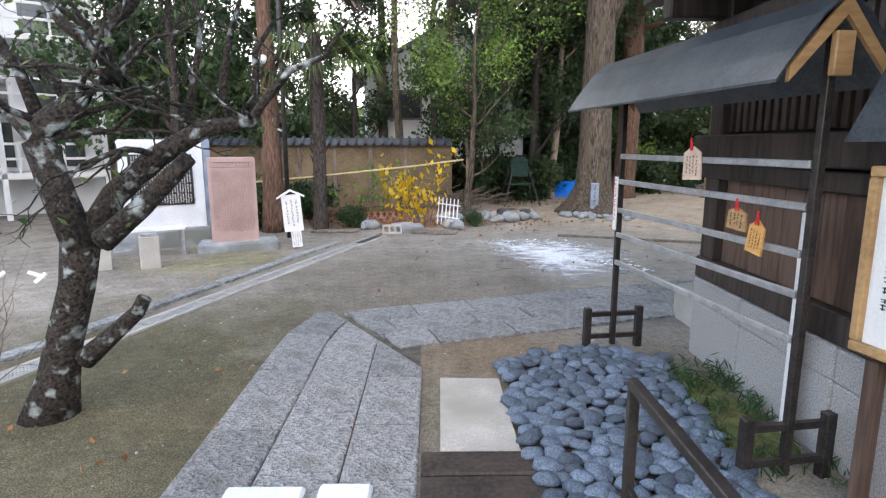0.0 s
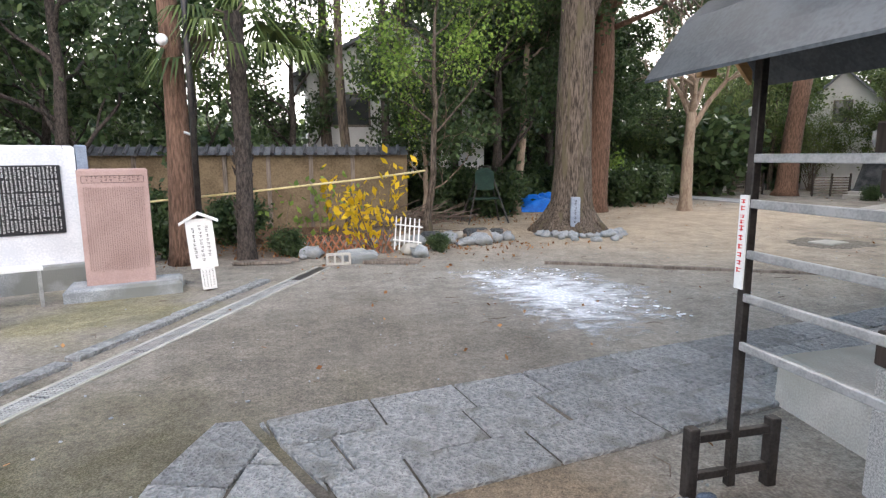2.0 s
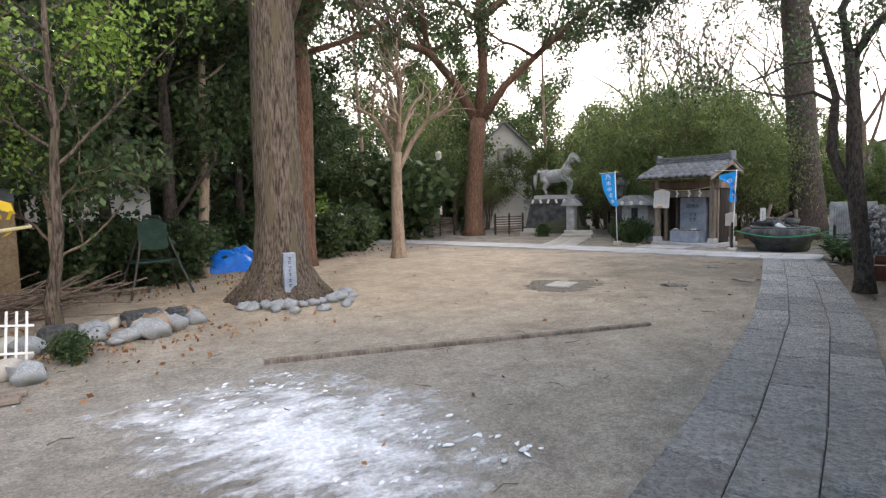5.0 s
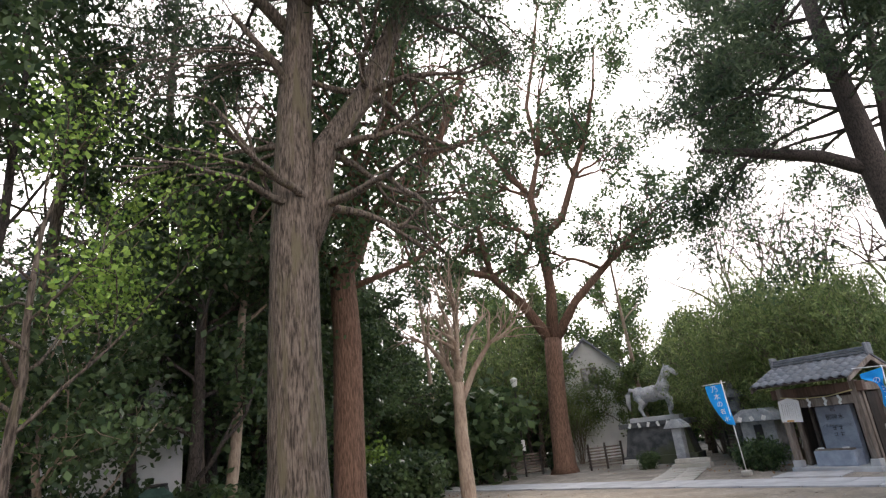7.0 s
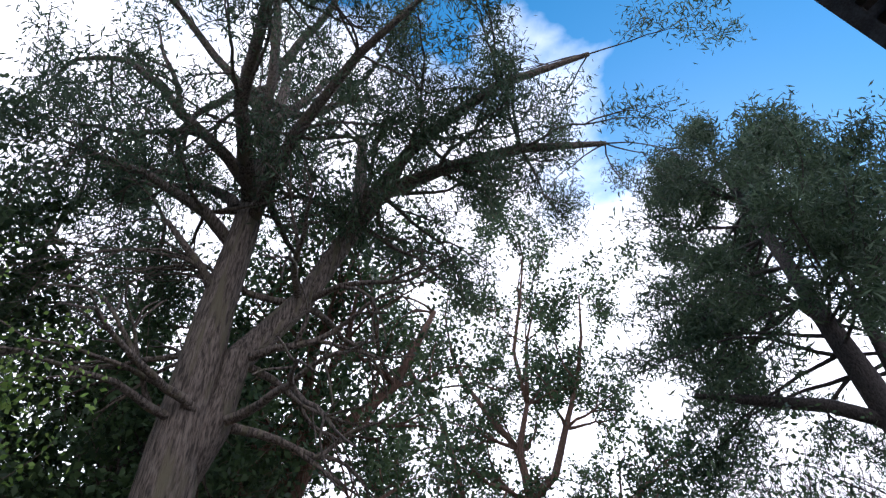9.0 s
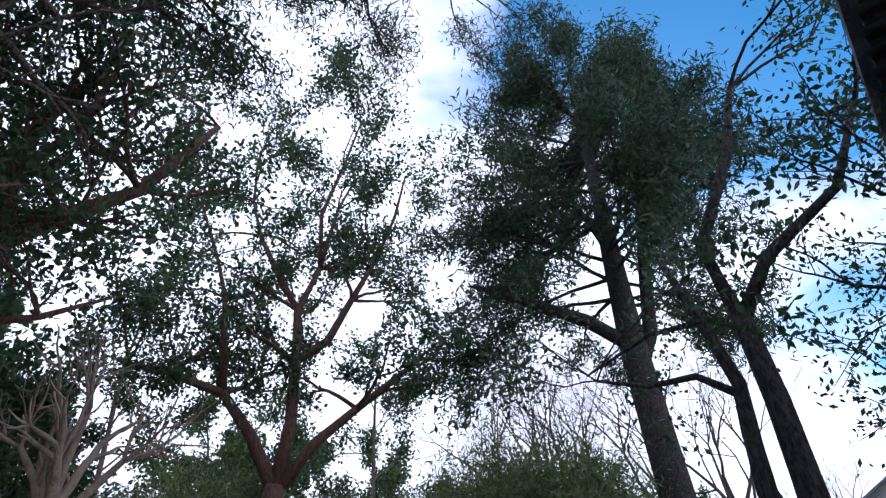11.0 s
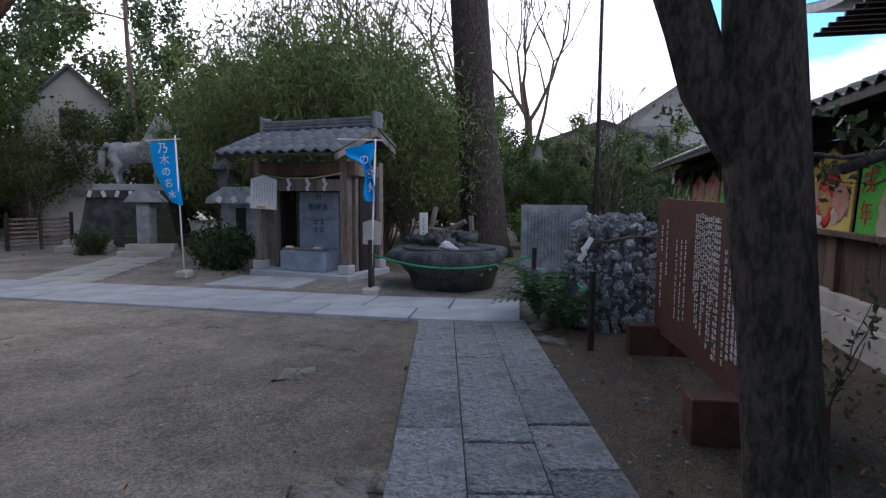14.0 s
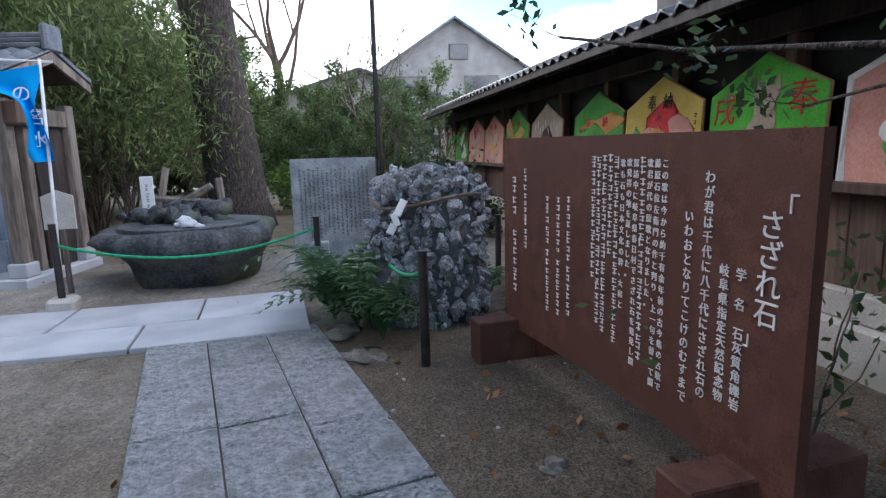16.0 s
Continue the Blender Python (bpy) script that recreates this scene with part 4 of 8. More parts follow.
def fern(m, seed, fronds, length, label="dark green feathery fern clump beside the boulder"):
    """Arching fronds set with pairs of leaflets."""
    rng = random.Random(seed)
    root = thing("fern_clump", m, label, "fern", "fern clumps")
    for k in range(fronds):
        g = Geo()
        a, tilt, L = rng.uniform(0, 6.28), rng.uniform(1.0, 2.4), length * rng.uniform(0.7, 1.2)
        d = Vector((math.cos(a), math.sin(a), 0))
        pts = [Vector((0, 0, -0.02)) + d * L * t * (0.35 + 0.5 * t) + Vector((0, 0, L * (tilt * t - tilt * 0.75 * t * t))) for t in [i / 12 for i in range(13)]]
        g.tube(pts, [0.006 * (1.1 - i / 12) for i in range(13)], 4)
        side = Vector((-d.y, d.x, 0))
        for i in range(2, 13):
            w = L * 0.17 * math.sin(math.pi * (i / 12) ** 0.8 * 0.95 + 0.08)
            fwd = (pts[i] - pts[i - 1]).normalized() * L * 0.035
            for sg in (-1, 1):
                tip = pts[i] + side * sg * w + fwd * 1.4 - Vector((0, 0, 0.12 * w))
                mid = pts[i] + side * sg * w * 0.45 + fwd * 1.3
                mid2 = pts[i] + side * sg * w * 0.45 - fwd * 0.1
                g.add([pts[i], mid, tip, mid2], [(0, 1, 2, 3)])
        part("frond", g, M["fern"], root)
    return root


def big_trees():
    # the marked sacred tree
    rng = random.Random(2)
    root = thing("great_tree", pose(4.2, 13.5, 0), "tall old tree with flaring roots and furrowed grey bark", "tree")
    g, tips, sprays = Geo(), [], []
    g.tube([(0, 0, -0.1), (0, 0, 0.08), (0, 0, 0.3), (0.02, 0, 0.7), (0.03, 0, 1.5), (0.02, 0.02, 3), (0.04, 0, 5), (0.08, 0, 7.2), (0.2, -0.03, 9), (0.27, -0.05, 10.7), (0.32, -0.06, 14.7)], [0.95, 0.8, 0.6, 0.47, 0.41, 0.385, 0.36, 0.28, 0.24, 0.2, 0.1], 22)
    for k in range(7):
        a = k * 0.9 + 0.2
        g.tube([(math.cos(a) * 0.35, math.sin(a) * 0.35, 0.55), (math.cos(a) * 0.6, math.sin(a) * 0.6, 0.2), (math.cos(a) * 0.95, math.sin(a) * 0.95, 0.0)], [0.16, 0.14, 0.04], 8)
    for z, a, ln in ((9.6, 2.6, 2.2), (10.4, 3.8, 2.8), (11.0, 1.2, 3.0), (11.6, 5.4, 3.0), (12.2, 4.4, 3.0), (12.8, 3.0, 3.2), (13.3, 0.5, 3.0), (13.8, 2.2, 3.2), (14.2, 4.2, 3.2), (14.6, 5.6, 3.0), (14.7, 1.4, 3.0)):
        ramify(g, tips, (0, 0, z), (math.cos(a), math.sin(a), 0.8), ln, 0.13, 3, rng, 0.28, 0.03, 3, 0.75)
    for pts, rad in (
        ([(0.12, 0, 4.4), (0.42, -0.08, 5.4), (0.53, -0.1, 6.44), (1.3, -0.24, 7.63), (2.18, -0.4, 9.8), (2.2, -0.4, 12.6)], [0.2, 0.24, 0.22, 0.2, 0.18, 0.1]),
        ([(2.1, -0.38, 9.6), (2.5, -0.7, 10.5), (3.6, -1.3, 11.2), (5.2, -2.2, 11.8), (7.2, -2.9, 12.3)], [0.18, 0.17, 0.15, 0.12, 0.06]),
        ([(2.2, -0.4, 10.2), (2.9, -1.9, 11.2), (4.0, -3.2, 12.0), (5.6, -4.4, 12.6)], [0.14, 0.13, 0.1, 0.05]),
        ([(0.2, 0, 8.6), (-0.5, 0.1, 9.4), (-1.6, 0.3, 10.1), (-3.0, 0.5, 10.5)], [0.13, 0.11, 0.08, 0.04]),
        ([(0.25, 0, 9.6), (-0.5, -1.4, 10.8), (-0.6, -3.2, 11.8), (0.4, -5.0, 12.4)], [0.15, 0.13, 0.1, 0.05]),
        ([(0.1, 0, 7.4), (-0.3, -0.2, 7.9), (-1.0, -0.5, 8.4)], [0.09, 0.07, 0.04]),
        ([(0.25, 0, 9.2), (0.5, -1.5, 10.3), (1.1, -3.0, 11.2), (2.0, -4.6, 11.9)], [0.13, 0.11, 0.08, 0.04]),
    ):
        g.tube(pts, rad, 10)
        for q in range(1, len(pts)):
            for k in range(4):
                a = rng.uniform(0, 6.28)
                ramify(g, sprays, pts[q], (math.cos(a), math.sin(a), 0.1), 1.5, rad[q] * 0.34, 2, rng, 0.25, -0.04, 3, 0.8)
    part("trunk", g, M["bark"], root, smooth=True)
    part("crown", foliage("crown", tips, 22, 0.034, 0.2, M["needle"], 3, 5.0, 0.9), None, root)
    part("crown", foliage("crown", [p for p in sprays if p.z > 8.6], 20, 0.028, 0.18, M["needle"], 4, 6.0, 1.1), None, root, "hanging needle sprays")
    for k in range(13):
        a, s = -2.5 + k * 0.17, 0.14 + 0.1 * rng.random()
        single("border_stone", Geo().stone(Matrix.LocRotScale((0, 0, s * 0.2), Euler((0, 0, k)), (s * 1.4, s, s * 0.7)), 9, 6, 0.35, k + 80), M["grey_stone"], pose(4.2 + 1.08 * math.cos(a), 13.5 + 1.08 * math.sin(a), 0), "rough grey stone bordering the tree roots", "stone", "stones round the tree", smooth=True)
    root = thing("tall_tree", pose(6.75, 18.0, 0), "reddish-barked tall tree forking high behind the marked tree", "tree")
    g, tips = Geo(), []
    rng = random.Random(11)
    g.tube([(-0.3, 0.1, -0.1), (-0.25, 0.08, 0.3), (-0.2, 0.07, 0.8), (-0.11, 0.04, 4.2), (-0.17, 0.05, 5.9)], [0.56, 0.42, 0.36, 0.33, 0.31], 16)
    for pts, rad in (
        ([(-0.17, 0.05, 5.7), (0.2, -0.07, 6.2), (0.5, -0.16, 7.1), (1.3, -0.4, 8.1), (2.3, -0.74, 9.1), (3.4, -1.08, 11.5)], [0.2, 0.18, 0.17, 0.15, 0.13, 0.07]),
        ([(-0.17, 0.05, 5.8), (0.15, 0.0, 7.0), (0.28, -0.09, 8.0), (0.34, -0.11, 10), (0.86, -0.27, 11.6), (1.2, -0.4, 13.5)], [0.18, 0.16, 0.15, 0.13, 0.1, 0.05]),
        ([(-0.17, 0.05, 5.75), (-0.6, 0.2, 6.3), (-0.95, 0.3, 6.75), (-1.0, 0.3, 8.6), (-1.5, 0.4, 10.5)], [0.16, 0.15, 0.14, 0.11, 0.06]),
        ([(0.5, -0.16, 7.1), (0.3, -0.5, 8.4), (0.9, -1.0, 9.8), (1.0, -1.6, 11.6)], [0.11, 0.1, 0.08, 0.04]),
        ([(0.0, 0.0, 5.4), (0.8, -0.3, 5.7), (1.5, -0.47, 6.0), (2.4, -0.8, 6.6)], [0.09, 0.07, 0.06, 0.03]),
    ):
        g.tube(pts, rad, 10)
        for q in range(2, len(pts)):
            for k in range(3):
                a = rng.uniform(0, 6.28)
                ramify(g, tips, pts[q], (math.cos(a), math.sin(a), 0.45), 1.9, rad[q] * 0.5, 2, rng, 0.3, 0.03, 3, 0.8)
    part("trunk", g, M["red_bark"], root, smooth=True)
    part("crown", foliage("crown", tips, 8, 0.1, 0.25, M["leaf_dark"], 11), None, root)
    # the spreading camphor by the horse statue
    root = thing("camphor_tree", pose(17.25, 23.87, 0), "spreading tree with reddish trunk and crooked limbs", "tree")
    g, tips = Geo(), []
    rng = random.Random(8)
    g.tube([(0, 0, -0.1), (0.05, 0, 0.25), (0.1, 0, 2), (0.25, -0.05, 4), (0.35, -0.1, 5.2)], [0.62, 0.45, 0.38, 0.36, 0.36], 14)
    for pts, rad in (
        ([(0.35, -0.1, 5.0), (-0.5, 0.5, 6.8), (-1.4, 1.2, 8.2), (-3.0, 2.2, 8.8), (-4.2, 2.9, 9.0)], [0.26, 0.21, 0.18, 0.14, 0.1]),
        ([(0.35, -0.1, 5.1), (0.5, -0.3, 7.2), (0.4, -0.3, 9.5), (0.2, -0.3, 11.5), (0.8, -0.6, 13.5)], [0.27, 0.22, 0.2, 0.15, 0.1]),
        ([(0.4, -0.3, 9.5), (1.3, -0.9, 10.4), (1.9, -1.4, 12.2), (2.6, -2.0, 14.2)], [0.18, 0.16, 0.13, 0.08]),
        ([(0.4, -0.2, 5.1), (1.2, -0.9, 6.6), (2.2, -1.8, 7.8), (3.6, -3.0, 9.4)], [0.22, 0.18, 0.15, 0.09]),
        ([(0.2, -0.3, 11.5), (-0.6, 0.2, 13), (-1.4, 0.6, 14.6), (-1.8, 0.9, 16.2)], [0.13, 0.12, 0.09, 0.05]),
        ([(0.8, -0.6, 13.5), (1.0, -0.7, 15), (1.2, -0.9, 16.6), (1.6, -1.2, 18)], [0.1, 0.09, 0.07, 0.04]),
        ([(-1.4, 1.2, 8.2), (-1.8, 1.1, 10), (-2.2, 0.9, 11.6), (-2.8, 1.0, 13.2)], [0.14, 0.12, 0.1, 0.05]),
        ([(0.8, -0.6, 13.5), (0.5, -0.7, 16), (1.0, -1.2, 18.6), (1.5, -1.6, 21.5)], [0.1, 0.09, 0.07, 0.04]),
        ([(2.6, -2.0, 14.2), (3.1, -2.5, 16.4), (3.3, -2.9, 18.6)], [0.08, 0.07, 0.04]),
        ([(-1.8, 0.9, 16.2), (-2.1, 0.7, 18.2), (-1.8, 0.5, 20.2)], [0.06, 0.05, 0.03]),
        ([(-2.8, 1.0, 13.2), (-3.6, 1.4, 15.2), (-4.2, 1.6, 17.0)], [0.06, 0.05, 0.03]),
    ):
        g.tube(pts, rad, 10)
        for q in range(2, len(pts)):
            for k in range(3):
                a = rng.uniform(0, 6.28)
                ramify(g, tips, pts[q], (math.cos(a), math.sin(a), 0.5), 2.0, rad[q] * 0.6, 2, rng, 0.3, 0.04, 3, 0.8)
    part("trunk", g, M["red_bark"], root, smooth=True)
    part("crown", foliage("crown", tips, 12, 0.115, 0.24, M["leaf_dark"], 5), None, root)
    # the thin pollarded tree
    root, tips = bare_tree("pollard_tree", "slim pollarded tree with pale shoots", pose(9.4, 17.9, 0), 6, M["pale_bark"], [
        ([(0, 0, -0.05), (0.02, 0, 0.3), (0, 0, 1.8), (0.05, 0, 3.0)], [0.26, 0.19, 0.16, 0.14], 4, 1.2, 2),
        ([(0.03, 0, 2.4), (0.45, -0.2, 3.3), (0.85, -0.4, 3.9)], [0.09, 0.075, 0.055], 4, 0.8, 2),
        ([(0.02, 0, 2.8), (-0.25, 0.1, 3.5), (-0.6, 0.2, 4.0)], [0.08, 0.07, 0.05], 4, 0.8, 2),
        ([(0.05, 0, 2.9), (0.05, -0.1, 3.8), (0.15, -0.1, 4.6)], [0.1, 0.08, 0.05], 5, 0.9, 2)])
    # the tall cedar behind the basin
    rng = random.Random(15)
    root = thing("cedar_tree", pose(22.4, 12.1, 0), "tall dark straight trunk with high needle crown", "tree")
    g, tips = Geo(), []
    g.tube([(0, 0, -0.1), (0, 0, 0.5), (-0.35, 0.1, 3), (-0.65, 0.2, 5.5), (-0.9, 0.3, 8), (-1.1, 0.3, 11), (-1.2, 0.3, 14), (-1.3, 0.35, 17), (-1.35, 0.35, 20)], [0.74, 0.56, 0.46, 0.43, 0.39, 0.3, 0.22, 0.13, 0.04], 18)
    g.tube([(-0.8, 0.35, 7.2), (-0.35, -0.1, 8.5), (-0.2, -0.35, 11), (0.1, -0.6, 13.5)], [0.26, 0.22, 0.18, 0.08], 10)
    g.tube([(-0.9, 0.3, 8.0), (-1.8, 1.2, 8.8), (-3.2, 2.2, 9.2), (-4.6, 3.2, 9.6)], [0.22, 0.2, 0.16, 0.08], 8)
    for z in (9.6, 10.3, 11, 11.7, 12.4, 13.1, 13.8, 14.5, 15.2, 15.9, 16.6, 17.3, 18, 18.7, 19.4):
        for k in range(4):
            a = rng.uniform(0, 6.28)
            ramify(g, tips, (-1.0, 0.6, z), (math.cos(a), math.sin(a), 0.1), 3.2 * (1.1 - (z - 9) * 0.065), 0.07, 2, rng, 0.15, -0.02, 3, 0.6)
    part("trunk", g, M["dark_bark"], root, smooth=True)
    part("crown", foliage("crown", tips, 34, 0.055, 0.3, M["needle"], 7, 5.0, 0.4, 0.5), None, root)
    # the forked dark tree by the path
    root = thing("forked_tree", pose(11.28, 7.13, 0), "forked dark-barked tree leaning beside the path", "tree")
    g, tips, low_tips = Geo(), [], []
    rng = random.Random(31)
    g.tube([(0, 0, -0.1), (0, 0.01, 0.22), (-0.01, 0.05, 0.6), (-0.02, 0.09, 1.0), (-0.04, 0.16, 1.62), (-0.06, 0.2, 2.2), (-0.06, 0.22, 2.93), (-0.08, 0.29, 3.75)], [0.19, 0.138, 0.124, 0.12, 0.128, 0.108, 0.098, 0.085], 14)
    g.tube([(-0.04, 0.14, 1.5), (-0.08, 0.33, 1.8), (-0.14, 0.48, 2.25), (-0.14, 0.47, 2.7), (-0.12, 0.45, 3.1), (-0.16, 0.6, 3.7), (-0.22, 0.8, 4.4)], [0.098, 0.086, 0.078, 0.07, 0.06, 0.045, 0.03], 12)
    for pts, rad in (
        ([(0.2, -0.1, 1.55), (0.97, -0.45, 1.66), (1.77, -0.42, 1.68), (2.57, -0.1, 1.8), (3.27, 0.35, 2.0)], [0.02, 0.017, 0.014, 0.011, 0.008]),
        ([(0.97, -0.45, 1.66), (1.87, -0.75, 1.62), (2.77, -0.8, 1.55)], [0.012, 0.01, 0.007]),
        ([(-0.08, 0.29, 3.65), (-0.1, 0.42, 4.45), (0.0, -0.05, 5.4), (0.1, -0.3, 6.3)], [0.075, 0.062, 0.05, 0.03]),
        ([(-0.08, 0.27, 3.65), (0.03, -0.06, 4.2), (0.25, -0.78, 4.76), (0.3, -1.2, 5.6)], [0.068, 0.058, 0.045, 0.028]),
        ([(-0.13, 0.45, 3.0), (-0.2, 0.75, 3.22), (-0.3, 1.15, 3.2), (-0.35, 1.6, 3.35)], [0.04, 0.032, 0.024, 0.014]),
        ([(-0.16, 0.6, 3.7), (-0.1, 1.1, 3.75), (0.1, 1.9, 3.6)], [0.03, 0.022, 0.012])):
        g.tube(pts, rad, 8)
        if pts[0][2] < 2:
            for q in range(1, len(pts)):
                a = rng.uniform(0, 6.28)
                ramify(g, low_tips, pts[q], (math.cos(a), math.sin(a), 0.2), 0.25, 0.004, 1, rng, 0.3, 0.03, 2, 0.8, sides=4)
            continue
        for k in range(3):
            a = rng.uniform(0, 6.28)
            ramify(g, tips, pts[-1], (math.cos(a), math.sin(a), 0.6), 1.2, rad[-1] * 0.7, 2, rng, 0.3, 0.03, 3, 0.8)
    part("trunk", g, M["dark_bark"], root, smooth=True)
    part("crown", foliage("crown", tips, 7, 0.045, 0.14, M["leaf_dark"], 9, 2.0), None, root)
    part("low_foliage", foliage("low_foliage", low_tips, 3, 0.036, 0.06, M["leaf_dark"], 10, 2.0), None, root)
    # the lichened plum beside the near path
    root = thing("plum_tree", pose(-2.36, 2.15, 0), "old gnarled plum tree with lichen on its limbs", "tree")
    g, tips = Geo(), []
    rng = random.Random(40)
    stems = (
        ([(-0.15, 0, -0.05), (-0.06, 0, 0.24), (0.01, 0, 0.5), (0.14, 0, 0.89), (0.19, 0, 1.16)], [0.186, 0.13, 0.112, 0.107, 0.116]),
        ([(0.2, -0.02, 1.13), (0.1, -0.02, 1.46), (0.02, -0.02, 1.78), (0.05, -0.02, 1.87), (0.27, -0.02, 2.02), (0.5, -0.02, 2.16), (0.44, -0.02, 2.41), (0.64, -0.02, 2.57), (0.76, -0.02, 2.74)], [0.102, 0.098, 0.093, 0.084, 0.07, 0.06, 0.054, 0.042, 0.028]),
        ([(-0.03, 0.1, 1.88), (-0.14, 0.1, 2.25), (-0.38, 0.1, 2.62), (-0.26, 0.1, 2.78)], [0.047, 0.033, 0.028, 0.019]),
        ([(0.14, 0.15, 2.01), (-0.01, 0.15, 2.25), (-0.23, 0.15, 2.3)], [0.042, 0.033, 0.023]),
        ([(0.52, -0.15, 2.29), (0.32, -0.15, 2.44), (0.16, -0.15, 2.67)], [0.037, 0.03, 0.023]),
        ([(0.2, 0.05, 1.15), (0.4, 0.05, 1.45), (0.69, 0.05, 1.69), (0.99, 0.05, 1.86), (1.29, 0.05, 1.91), (1.36, 0.05, 2.01), (1.54, 0.05, 2.21), (1.75, 0.05, 2.29), (1.87, 0.05, 2.46)], [0.093, 0.079, 0.07, 0.056, 0.039, 0.028, 0.022, 0.017, 0.009]),
        ([(0.38, -0.1, 1.18), (0.64, -0.1, 1.39), (0.85, -0.1, 1.59), (0.95, -0.1, 1.69)], [0.075, 0.062, 0.055, 0.048]),
        ([(0.16, -0.05, 0.4), (0.36, -0.05, 0.57), (0.53, -0.05, 0.72), (0.58, -0.05, 0.81)], [0.07, 0.056, 0.047, 0.043]),
        ([(1.1, 0.2, 1.91), (1.07, 0.2, 2.14), (1.15, 0.2, 2.47), (1.24, 0.2, 2.72)], [0.033, 0.024, 0.019, 0.011]),
        ([(1.31, 0.1, 1.97), (1.32, 0.1, 2.33), (1.44, 0.1, 2.5)], [0.028, 0.019, 0.011]),
        ([(0.78, 0.25, 1.8), (0.87, 0.25, 2.16), (0.95, 0.25, 2.52), (0.87, 0.25, 2.76)], [0.033, 0.023, 0.017, 0.009]),
    )
    for i, (pts, rad) in enumerate(stems):
        g.tube(pts, rad, 12)
        if i not in (0, 6, 7):
            for q in range(2, len(pts)):
                for k in range(2):
                    a = rng.uniform(0, 6.28)
                    ramify(g, tips, pts[q], (math.cos(a), math.sin(a), 0.5), 0.5, max(0.005, rad[q] * 0.3), 3, rng, 0.35, 0.05, 2, 0.8)
    part("trunk", g, M["lichen_bark"], root, smooth=True)
    part("foliage", foliage("foliage", tips[::9], 1, 0.028, 0.05, M["leaf_mid"], 2, 2.2), None, root, "few small green leaves")
    twigs = Geo()
    for k in range(16):
        a = rng.uniform(0, 6.28)
        ramify(twigs, [], (-0.15, 0.05, 0.0), (math.cos(a) * 0.6 - 0.45, math.sin(a) * 0.6, 1), 0.5, 0.009, 2, rng, 0.25, 0.03, 2, 0.6, 0.75, 4)
    single("bare_shrub", twigs, M["twig"], pose(-2.8, 2.15, 0), "leafless twiggy shrub at the foot of the plum", "shrub")
    # paper strips tied on the plum
    for x, y, z in ((-2.6, 1.98, 1.0), (-2.38, 2.02, 0.98)):
        g = Geo().box(-0.05, -0.006, -0.012, 0.05, 0.006, 0.012, 0.003, pose(0, 0, 0, 0, 25, 20)).box(-0.045, -0.006, -0.012, 0.045, 0.006, 0.012, 0.003, pose(0.02, 0, -0.02, 0, -40, 10))
        single("paper_strip", g, M["paper"], pose(x, y, z), "white paper fortune slip tied to the plum branch", "paper slip", "paper slips")


